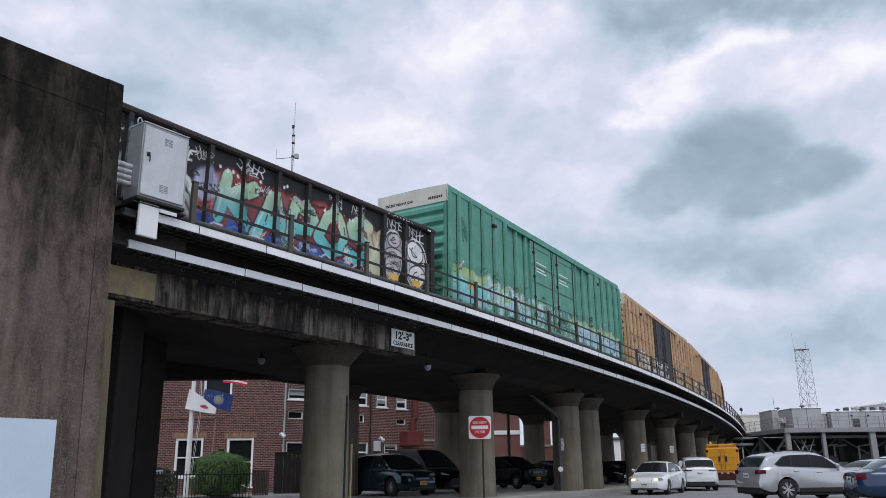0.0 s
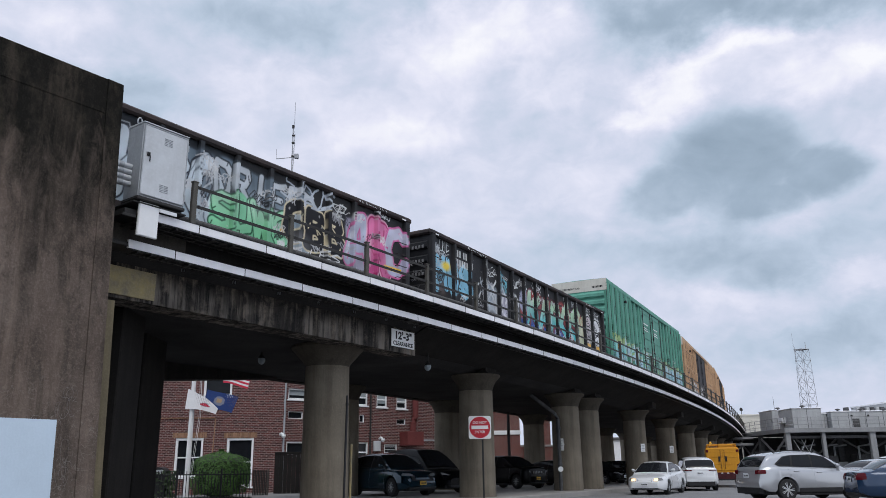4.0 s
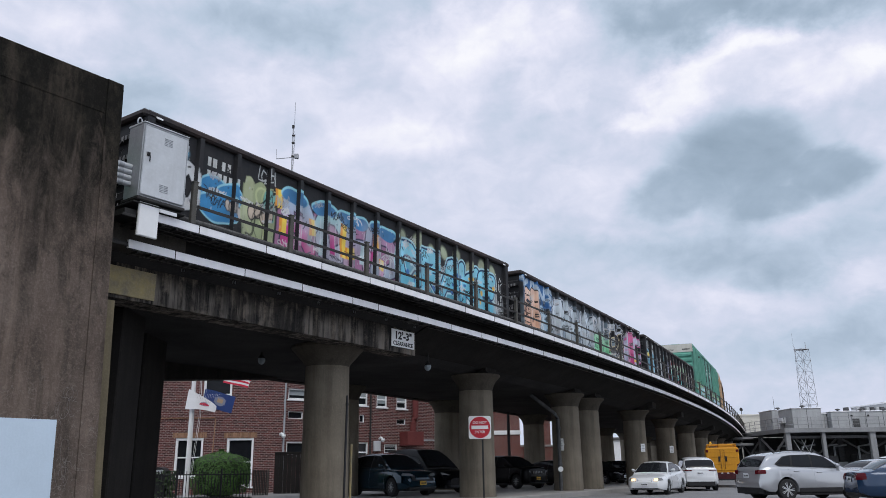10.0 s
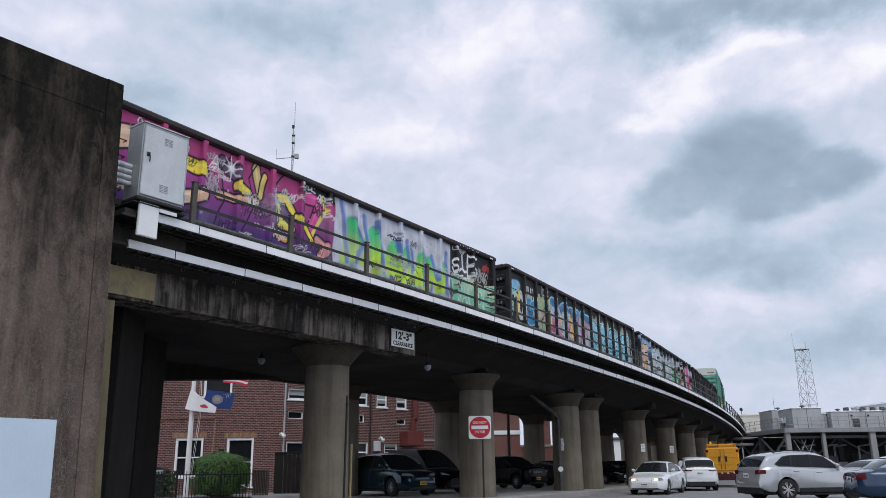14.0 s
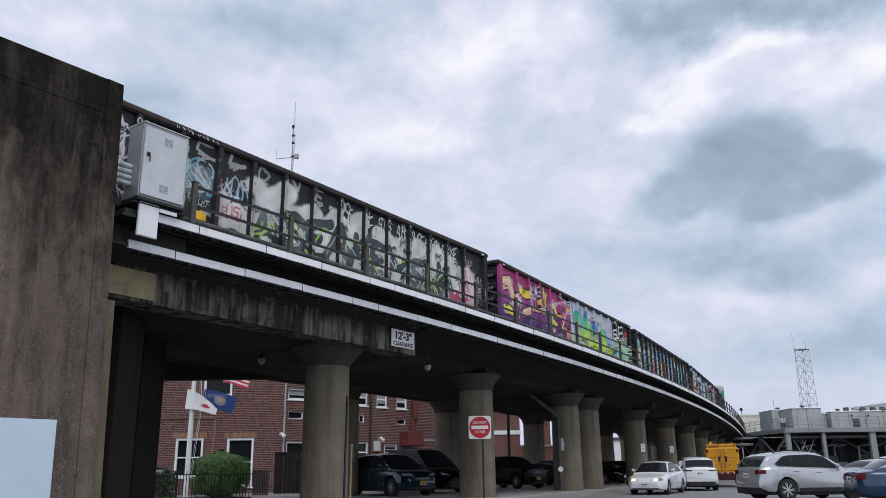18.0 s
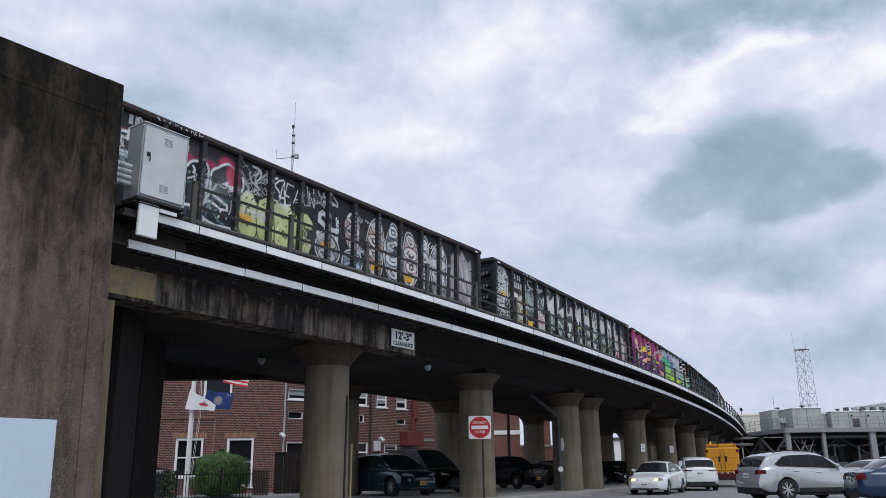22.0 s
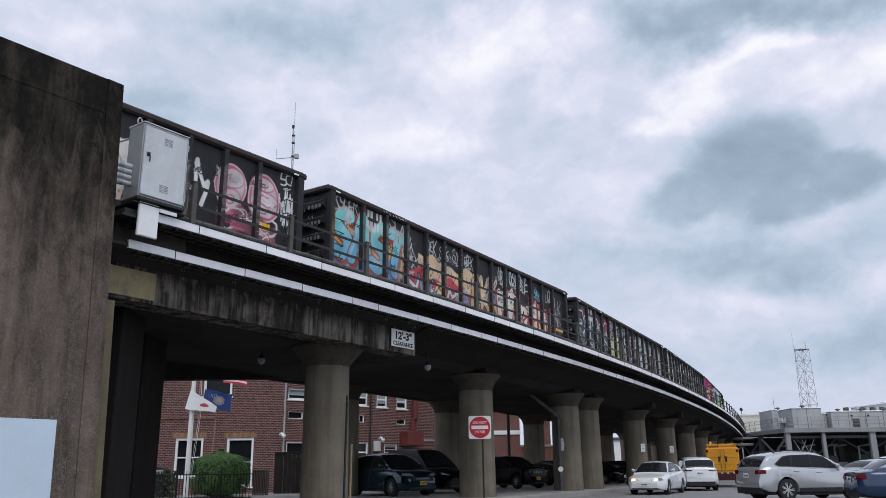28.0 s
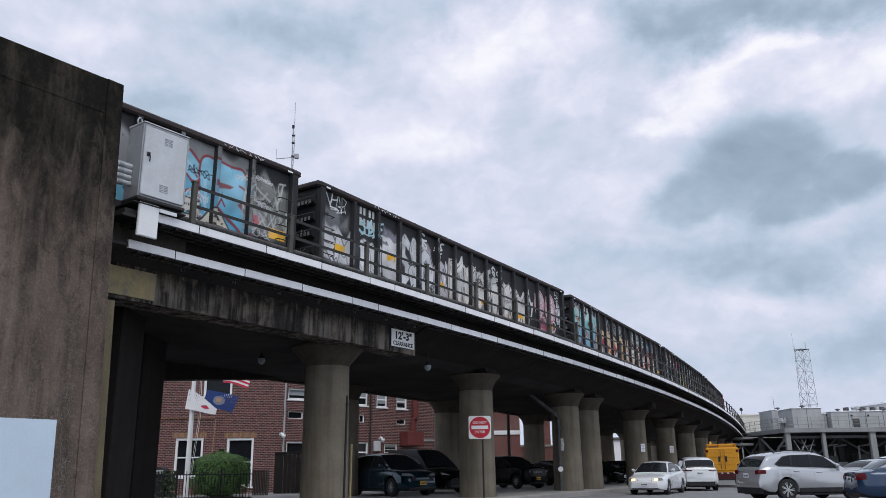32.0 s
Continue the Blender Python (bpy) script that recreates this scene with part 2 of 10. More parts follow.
M_GLASS = glass_mat("dark_window_glass", (0.008, 0.009, 0.011))
# Tint is lifted, so part of the sky's reflection is painted into the glass.
M_SCREEN = glass_mat("sky_reflecting_windscreen", (0.06, 0.065, 0.075), 0.03)
M_SCREEN.node_tree.nodes["Principled BSDF"].inputs["Specular IOR Level"].default_value = 1.0
M_SCREEN.node_tree.nodes["Principled BSDF"].inputs["IOR"].default_value = 2.0
M_PANE = glass_mat("tinted_car_window", (0.035, 0.037, 0.042), 0.03)
M_PANE.node_tree.nodes["Principled BSDF"].inputs["Specular IOR Level"].default_value = 0.35
M_LENS = glass_mat("clear_lamp_lens", (0.16, 0.165, 0.175), 0.08)
M_GLOBE = glass_mat("clouded_globe_glass", (0.20, 0.23, 0.25), 0.12)
M_LAMP_DARK = glass_mat("smoked_lamp_lens", (0.012, 0.012, 0.014), 0.08)
M_TAIL = glass_mat("red_lamp_lens", (0.06, 0.003, 0.006), 0.1)


def glow(name, colour, strength):
    m, _, b = mat_new(name, 0.3)
    b.inputs["Base Color"].default_value = (*colour, 1)
    b.inputs["Emission Color"].default_value = (*colour, 1)
    b.inputs["Emission Strength"].default_value = strength
    return m


M_LIT = glow("lit_headlamp", (1.0, 0.70, 0.36), 1.5)


def car_paint(name, colour, rough=0.28, metal=0.0, coat=0.7, spec=0.5):
    m, nt, b = mat_new(name, rough, metal, spec)
    v = coords(nt)
    big = noise_n(nt, v, 1.3, 2)
    small = noise_n(nt, v, 5, 2)
    col = mix_n(nt, math_n(nt, "MULTIPLY", big, 0.2), colour, tuple(c * 0.85 for c in colour))
    nt.links.new(col, b.inputs["Base Color"])
    rr = math_n(nt, "MULTIPLY_ADD", small, 0.04)
    nt.nodes[-1].inputs[2].default_value = rough - 0.02
    nt.links.new(rr, b.inputs["Roughness"])
    b.inputs["Coat Weight"].default_value, b.inputs["Coat Roughness"].default_value = coat, 0.06
    return m

# ---------------------------------------------------------------- ground and sky
RISE = 0.2


def build_ground():
    g = Geo()
    n = 48
    g.add([(2600 * math.cos(2 * math.pi * k / n), 2600 * math.sin(2 * math.pi * k / n), 0) for k in range(n)], [tuple(range(n))])
    part("ground", g, M_GRASS, None)
    tagged(bpy.data.objects["ground"], "rough open ground reaching to the horizon", "ground", kind="structure")
    r = Geo()
    ys = [-60, -20, 0, 6, 8, 10, 12, 14, 16, 18, 20, 22, 24, 26, 30, 60, 140]
    def slope(y):
        k = min(max((26 - y) / 18.0, 0), 1)
        return 0.006 + 0.368 * k * k * (3 - 2 * k)
    r.loft([[(-60, y, slope(y)), (-20, y, slope(y)), (0, y, slope(y)), (30, y, slope(y)), (120, y, slope(y))] for y in ys], False, False)
    r.f = [q[::-1] for q in r.f]
    tagged(part("road", r, M_ASPHALT), "grey worn asphalt street and car park beside the viaduct", "road", kind="structure")
    p = Geo()
    sweep(p, -2.0, 110.0, [(-1.45, 0.0), (-1.45, RISE - 0.02), (-1.49, RISE), (-16.0, RISE), (-16.0, 0.0)], 1.5, True)
    tagged(part("pavement", p, M_PAVE), "raised concrete pavement under the viaduct with a kerb", "pavement", kind="structure")
    for i in range(34):
        s0 = -2 + i * 3.2
        k = Geo()
        sweep(k, s0 + 0.01, s0 + 3.19, [(-1.28, 0.0), (-1.28, RISE - 0.02), (-1.31, RISE + 0.004), (-1.448, RISE + 0.004), (-1.448, 0.0)], 3.3, True)
        part("kerb_stone", k, M_PAVE, bpy.data.objects["pavement"])


def build_sky():
    """A sheet of cloud far off, which drifts slowly."""
    rad, rows, cols = 2450.0, 30, 48
    g = Geo()
    vs, uv = [], []
    for i in range(rows + 1):
        el = radians(-1.0 + 62.0 * i / rows)
        for j in range(cols + 1):
            az = radians(-62.0 + 124.0 * j / cols)
            vs.append((rad * math.sin(az) * math.cos(el), rad * math.cos(az) * math.cos(el), rad * math.sin(el)))
            uv.append((math.degrees(az) / 10, math.degrees(el) / 10))
    fs = [(i * (cols + 1) + j, i * (cols + 1) + j + 1, (i + 1) * (cols + 1) + j + 1, (i + 1) * (cols + 1) + j) for i in range(rows) for j in range(cols)]
    me = g.add(vs, fs).mesh("backdrop_sky")
    lay = me.uv_layers.new(name="UVMap")
    for lp in me.loops:
        lay.data[lp.index].uv = uv[lp.vertex_index]
    me.polygons.foreach_set("use_smooth", [True] * len(me.polygons))
    m = bpy.data.materials.new("cloud_sheet")
    m.use_nodes = True
    nt = m.node_tree
    nt.nodes.remove(nt.nodes["Principled BSDF"])
    em = nt.nodes.new("ShaderNodeEmission")
    nt.links.new(em.outputs[0], nt.nodes["Material Output"].inputs[0])
    v = coords(nt, (1, 1, 1), "UV")
    st = nt.nodes.new("ShaderNodeMapping")
    st.inputs["Scale"].default_value = (0.8, 1.15, 1)
    nt.links.new(v, st.inputs[0])

    def warped(scale, detail, rough, reach):
        """The place shifted by a noise, for ragged or billowing edges."""
        n = nt.nodes.new("ShaderNodeTexNoise")
        n.inputs["Scale"].default_value, n.inputs["Detail"].default_value, n.inputs["Roughness"].default_value = scale, detail, rough
        nt.links.new(st.outputs[0], n.inputs["Vector"])
        c = nt.nodes.new("ShaderNodeVectorMath")
        c.operation = "SUBTRACT"
        nt.links.new(n.outputs["Color"], c.inputs[0])
        c.inputs[1].default_value = (0.5, 0.5, 0.5)
        k = nt.nodes.new("ShaderNodeVectorMath")
        k.operation = "MULTIPLY_ADD"
        nt.links.new(c.outputs[0], k.inputs[0])
        k.inputs[1].default_value = (*reach, 0)
        nt.links.new(v, k.inputs[2])
        return k.outputs[0]

    def mass(where, az, el, rx, ry, lean, far, near, wt):
        """A soft lump of cloud: weight wt within near, fading out at far."""
        mp = nt.nodes.new("ShaderNodeMapping")
        mp.vector_type = "TEXTURE"
        mp.inputs["Location"].default_value = (az / 10, el / 10, 0)
        mp.inputs["Rotation"].default_value = (0, 0, radians(lean))
        mp.inputs["Scale"].default_value = (rx / 10, ry / 10, 1)
        nt.links.new(where, mp.inputs[0])
        ln = nt.nodes.new("ShaderNodeVectorMath")
        ln.operation = "LENGTH"
        nt.links.new(mp.outputs[0], ln.inputs[0])
        mr = nt.nodes.new("ShaderNodeMapRange")
        mr.interpolation_type = "SMOOTHSTEP"
        for i, x in ((1, far), (2, near), (3, 0.0), (4, wt)):
            mr.inputs[i].default_value = x
        nt.links.new(ln.outputs["Value"], mr.inputs[0])
        return mr.outputs[0]

    # thin high cloud: light and dark masses
    w = warped(1.0, 7, 0.58, (1.5, 1.0))
    total = None
    for az, el, rx, ry, lean, wt in CLOUDS:
        k = mass(w, az, el, rx, ry, lean, 1.6, 0.2, wt * 0.88)
        total = k if total is None else math_n(nt, "ADD", total, k)
    fine = noise_n(nt, st.outputs[0], 1.4, 9, 0.56, 0.5)
    fine2 = noise_n(nt, st.outputs[0], 4.6, 7, 0.58, 0.4)
    tone = math_n(nt, "ADD", total, math_n(nt, "MULTIPLY", math_n(nt, "SUBTRACT", fine, 0.5), 0.54))
    tone = math_n(nt, "ADD", tone, math_n(nt, "MULTIPLY", math_n(nt, "SUBTRACT", fine2, 0.5), 0.38))
    tone = math_n(nt, "ADD", tone, 0.63, True)
    # one lower, darker cloud with a rounded top
    w2 = warped(2.6, 6, 0.55, (0.34, 0.24))
    shade = None
    for az, el, rx, ry, lean in LOW_CLOUD:
        k = mass(w2, az, el, rx, ry, lean, 1.25, 0.6, 1.0)
        shade = k if shade is None else math_n(nt, "MAXIMUM", shade, k)
    inner = math_n(nt, "ADD", math_n(nt, "MULTIPLY", fine, 0.55), math_n(nt, "MULTIPLY", fine2, 0.25))
    inner = math_n(nt, "SUBTRACT", inner, 0.22)
    mixed = nt.nodes.new("ShaderNodeMix")
    nt.links.new(math_n(nt, "MULTIPLY", shade, 0.92), mixed.inputs[0])
    nt.links.new(tone, mixed.inputs[2])
    nt.links.new(inner, mixed.inputs[3])
    tone = mixed.outputs[0]
    col = ramp_n(nt, tone, [(0.0, (0.27, 0.355, 0.455)), (0.22, (0.36, 0.455, 0.575)), (0.45, (0.505, 0.60, 0.74)), (0.65, (0.645, 0.69, 0.84)), (0.82, (0.785, 0.80, 0.935)), (1.0, (0.94, 0.945, 1.0))])
    nt.links.new(col, em.inputs[0])
    em.inputs[1].default_value = 1.0
    me.materials.append(m)
    ob = new("backdrop_sky", me)
    ob.matrix_basis = pose(0, 0, 1.2)
    return tagged(ob, "broken grey and white overcast sky drifting slowly", "sky", kind="structure")


CLOUDS = [(3.5, 30.2, 7, 2.2, 5, 0.34), (-4, 25, 6, 2.6, 8, 0.28), (19.5, 27, 5, 1.7, 14, 0.38), (28.5, 25.2, 4.5, 1.7, -6, 0.34),
          (-12, 27.5, 4.5, 1.8, 10, 0.18), (-29.5, 29.2, 4.5, 1.6, 0, 0.16), (-25, 26.5, 6, 2.6, 0, -0.30), (-12.5, 32.2, 9, 2.0, 3, -0.28),
          (20, 31.4, 9, 2.2, -6, -0.52), (31, 29.5, 6, 1.4, -4, -0.30), (18, 14.8, 12, 2.6, -4, -0.30), (26, 8.2, 9, 1.9, 4, -0.28),
          (20, 11.4, 5, 0.9, 4, 0.16), (5, 20, 8, 3.2, -14, 0.08), (29, 14.5, 8, 2.4, 0, -0.16), (9, 27.6, 2.6, 0.8, 12, 0.16), (14.5, 25.4, 2.2, 0.7, 16, 0.16), (24.5, 28.0, 2.4, 0.6, 8, 0.14), (30, 11.6, 3.2, 0.7, 4, 0.16), (12.5, 16.6, 2.6, 0.7, -12, 0.12)]
LOW_CLOUD = [(21.8, 20.4, 5.6, 3.5, 4), (16.9, 19.0, 4.0, 2.0, 10), (27.0, 19.2, 3.0, 1.8, -6), (23.5, 17.6, 3.6, 1.4, 8)]

build_ground()
SKY = build_sky()

# ---------------------------------------------------------------- the viaduct
END = 262.0


M_PIER = surface("black_pier_concrete", (0.025, 0.023, 0.0215), (0.014, 0.013, 0.013), (0.05, 0.046, 0.042), 0.92, grain=26, stain=0.8, streak=0.5, bump=0.3, spec=0.08)


def build_viaduct():
    deck = thing("viaduct_deck", "dark concrete railway viaduct deck curving away on columns", "bridge", kind="structure")
    g = Geo()
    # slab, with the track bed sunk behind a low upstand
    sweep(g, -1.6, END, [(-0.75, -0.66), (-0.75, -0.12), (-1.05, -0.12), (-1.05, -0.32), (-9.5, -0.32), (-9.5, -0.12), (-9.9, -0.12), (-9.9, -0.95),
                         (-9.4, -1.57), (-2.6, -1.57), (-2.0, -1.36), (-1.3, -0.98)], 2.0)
    part("slab", g, M_SOFFIT, deck, "dark concrete slab")
    g = Geo()
    sweep(g, -1.6, END, [(-0.02, -0.19), (-0.02, -0.075), (-0.75, -0.075), (-0.75, -0.19)], 2.0)
    part("walkway", g, M_STEEL, deck, "dark steel walkway cantilevered from the deck")
    g = Geo()
    sweep(g, -1.6, END, [(-0.37, -0.74), (-0.37, -0.65), (-1.3, -0.65), (-1.3, -0.74)], 2.0)
    part("lower_ledge", g, M_STEEL, deck)
    # deep edge girder over the first street
    g = Geo()
    sweep(g, -1.6, 9.5, [(-1.15, -1.65), (-1.15, -0.74), (-1.9, -0.74), (-1.9, -1.65)], 1.5)
    part("edge_girder", g, M_GIRDER, deck, "concrete edge girder with black and white run-off stains")
    g = Geo()
    sweep(g, -1.55, -0.05, [(-1.11, -1.58), (-1.11, -0.98), (-1.146, -0.98), (-1.146, -1.58)], 1.5)
    part("bearing_block", g, M_LICHEN, deck, "yellow lichen-stained concrete block")
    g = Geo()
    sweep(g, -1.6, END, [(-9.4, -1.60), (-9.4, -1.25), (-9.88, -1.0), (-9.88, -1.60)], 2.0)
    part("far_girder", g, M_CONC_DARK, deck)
    # the rear edge thickens towards the abutment, shaped to fit the camera's view
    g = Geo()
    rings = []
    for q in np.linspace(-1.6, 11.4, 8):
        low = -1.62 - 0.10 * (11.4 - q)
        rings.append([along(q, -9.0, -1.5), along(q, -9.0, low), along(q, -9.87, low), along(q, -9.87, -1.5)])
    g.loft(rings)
    part("end_haunch", g, M_CONC_DARK, deck, "rear beam near the abutment, deepened to fit the camera's view")
    # thin black plate laid over the slab's sloping edge
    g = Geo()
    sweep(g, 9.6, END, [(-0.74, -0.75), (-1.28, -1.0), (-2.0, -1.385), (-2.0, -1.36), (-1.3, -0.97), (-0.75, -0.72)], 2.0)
    part("fascia", g, M_PIER, deck, "black sloping fascia under the deck edge")
    # thin black plate laid over the slab's face between the ledges
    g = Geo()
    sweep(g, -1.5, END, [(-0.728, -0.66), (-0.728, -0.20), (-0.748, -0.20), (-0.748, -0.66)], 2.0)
    part("edge_plate", g, M_PIER, deck, "black face between the two ledges")
    # concrete end block behind the conduits
    g = Geo()
    sweep(g, -2.19, 0.35, [(-0.70, -0.66), (-0.70, -0.02), (-1.04, -0.02), (-1.04, -0.66)], 0.5)
    part("end_block", g, M_END, deck, "weathered concrete end block between wall and deck")
    # white edge panels, joint by joint
    for off, top, s_first in ((0.0, -0.045, -0.95), (-0.35, -0.62, -1.25)):
        s, i = s_first, 0
        lens = (1.1, 1.9, 1.86, 1.9)
        while s < 100:
            ln = lens[i % 4]
            e = s + ln
            g = Geo()
            dz = random.uniform(-0.009, 0.009)
            sweep(g, s + 0.003, e - 0.003, [(off + 0.02, top - 0.165 + dz), (off + 0.02, top + 0.012 + dz), (off - 0.06, top + 0.012 + dz), (off - 0.06, top - 0.165 + dz)], 2.5)
            pn = part("edge_panel", g, M_PANEL, deck)
            c = Geo().box(-0.010, 0.010, -0.026, 0.02, -0.172, 0.018, 0.003, frame_at(e, off, top))
            part("clip", c, M_STEEL, pn)
            # black strip drawn as the shadow line of the panel's top lip
            c = Geo()
            sweep(c, s + 0.003, e - 0.003, [(off + 0.026, top + 0.010 + dz), (off + 0.026, top + 0.022 + dz), (off - 0.03, top + 0.022 + dz), (off - 0.03, top + 0.010 + dz)], 2.5)
            part("lip_shade_strip", c, M_BLACK, pn)
            if s < 60:
                for q in (0.2, 0.5, 0.8):
                    c = Geo().box(-0.03, 0.03, -0.030, 0.20, -0.225, -0.168, 0.012, frame_at(s + ln * q, off, top))
                    part("bracket", c, M_STEEL, pn)
            s, i = e, i + 1
        # black strip in place of the shadow line along the panels
        g = Geo()
        sweep(g, s_first, 100, [(off + 0.034, top - 0.19), (off + 0.034, top - 0.17), (off - 0.03, top - 0.17), (off - 0.03, top - 0.19)], 2.5)
        part("edge_angle", g, M_BLACK, deck, "black strip for the shadow line along the white panels")
        g = Geo()
        sweep(g, s, END, [(off + 0.02, top - 0.165), (off + 0.02, top + 0.012), (off - 0.06, top + 0.012), (off - 0.06, top - 0.165)], 2.5)
        part("edge_panel_run", g, M_PANEL, deck, "white edge panels far along the viaduct")
    # open grating bars under both ledges
    for y0, y1, z in ((0.03, 0.72, -0.2), (0.38, 1.12, -0.752)):
        g = Geo()
        for q in np.arange(-0.9, 48, 0.27):
            g.box(-0.013, 0.013, y0, y1, z - 0.012, z + 0.008, 0, frame_at(q, 0.0, 0.0))
        for k in range(3):
            yy = y0 + (y1 - y0) * (k + 0.5) / 3
            sweep(g, -0.9, 48, [(-yy + 0.012, z - 0.03), (-yy + 0.012, z - 0.013), (-yy - 0.012, z - 0.013), (-yy - 0.012, z - 0.03)], 2.0)
        tagged(part("grating", g, M_STEEL_OLIVE, deck, "weathered steel grating under the ledge"), kind="stuff")
    # pipe lying along the walkway
    g = Geo().tube([along(s, -0.14, 0.085 + 0.008 * math.sin(s * 1.9)) for s in np.arange(-0.3, 150, 1.0)], 0.06, 8)
    part("walkway_pipe", g, M_PIPE, deck, "dusty grey pipe lying along the walkway", smooth=True)
    for off, z, r in ((-0.42, 0.10, 0.055), (-0.62, 0.16, 0.045)):
        g = Geo().tube([along(s, off, z + 0.01 * math.sin(s * 1.3 + off)) for s in np.arange(-0.3, 120, 1.0)], r, 7)
        part("walkway_cable", g, M_STEEL, deck, "dark cable duct along the walkway", smooth=True)
    # small drain hooks under the ledge
    for s in np.arange(0.5, 14, 1.45):
        g = Geo()
        for o in (-0.035, 0.035):
            g.box(o - 0.008, o + 0.008, -0.008, 0.008, -0.09, 0.0, 0.002, frame_at(s, -0.95, -0.745))
        part("hanger", g, M_GALV, deck)
    return deck


def build_railing():
    rail = thing("walkway_railing", "dark steel post-and-rail handrail along the walkway edge", "railing")
    pitch = 2.8657
    post = Geo().box(-0.06, 0.06, 0.0, 0.10, -0.06, 0.95, 0.012)
    post.box(-0.085, 0.085, -0.012, 0.11, -0.06, 0.0, 0.008)
    post.box(-0.075, 0.075, -0.008, 0.108, 0.94, 0.968, 0.008)
    me = post.mesh("post")
    lim = 66
    for i in range(lim):
        part("post", me, M_STEEL_OLIVE if i < 14 else M_STEEL, rail, m=frame_at(i * pitch, 0.0, -0.01))
    for dz in (0.84, 0.40):
        for i in range(lim - 1):
            g = Geo()
            s0 = i * pitch
            sweep(g, s0 + 0.055, s0 + pitch - 0.055, [(-0.03, dz - 0.035), (-0.03, dz + 0.035), (-0.10, dz + 0.035), (-0.10, dz + 0.02), (-0.045, dz + 0.02), (-0.045, dz - 0.035)], 1.5)
            part("rail", g, M_STEEL, rail)
            if i < 12:
                for e in (0.1, pitch - 0.1):
                    b = Geo().box(-0.022, 0.022, -0.03, 0.0, -0.022, 0.022, 0.006, frame_at(s0 + e, -0.0, dz))
                    part("bolt", b, M_STEEL, rail)


COLUMN_S = [7.05, 15.7, 24.6, 27.5, 36.5, 45.3, 54.1, 62.9, 71.7, 80.5, 89.3, 98.1, 109, 121, 135, 150, 165, 180, 200, 220, 240]


def build_columns():
    def column(h, flare):
        ob = thing("bridge_column", "round concrete column with a flared capital under the viaduct", "column", group="viaduct columns")
        g = Geo().lathe([(0.69, RISE), (0.69, RISE + 0.02), (0.68, RISE + 0.3), (0.645, h - 0.60), (0.645, h - 0.54)], 32)
        part("shaft", g, M_COLUMN, ob, smooth=True)
        if flare > 1:
            cone = [(0.645, h - 0.54), (0.66, h - 0.49), (0.70, h - 0.43), (flare - 0.05, h - 0.06), (flare, h - 0.01), (flare, h + 0.06)]
        else:
            cone = [(0.645, h - 0.54), (0.655, h - 0.48), (0.68, h - 0.40), (0.73, h - 0.28), (0.80, h - 0.16), (flare, h + 0.0), (flare, h + 0.06)]
        g = Geo().lathe(cone, 32)
        part("capital", g, M_CAPITAL, ob, "flared capital with shade put into its colour", smooth=True)
        return ob
    for s in COLUMN_S:
        for off in (-2.6, -9.1):
            top = level(s) - 1.62
            if s < 8 and off < -5:
                continue
            c = column(top, 1.08 if s < 8 else 0.95)
            c.matrix_basis = Matrix.Translation(along(s, off, z=0)) @ Matrix.Rotation(heading(s), 4, "Z")
        cap = thing("bent_cap", "heavy concrete cross beam joining two viaduct columns", "beam", group="viaduct cross beams")
        cap.matrix_basis = frame_at(s, 0, -1.62)
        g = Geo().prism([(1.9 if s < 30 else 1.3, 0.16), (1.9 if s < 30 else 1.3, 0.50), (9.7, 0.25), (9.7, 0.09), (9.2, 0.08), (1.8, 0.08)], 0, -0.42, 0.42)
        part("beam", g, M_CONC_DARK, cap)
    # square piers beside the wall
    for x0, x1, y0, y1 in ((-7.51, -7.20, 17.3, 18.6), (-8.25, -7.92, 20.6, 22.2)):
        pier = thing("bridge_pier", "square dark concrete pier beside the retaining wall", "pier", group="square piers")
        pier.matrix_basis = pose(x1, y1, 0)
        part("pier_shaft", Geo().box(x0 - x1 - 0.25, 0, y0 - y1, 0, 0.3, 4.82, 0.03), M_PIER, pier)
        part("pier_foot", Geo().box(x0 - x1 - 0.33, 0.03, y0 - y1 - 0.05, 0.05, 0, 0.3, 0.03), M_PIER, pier)


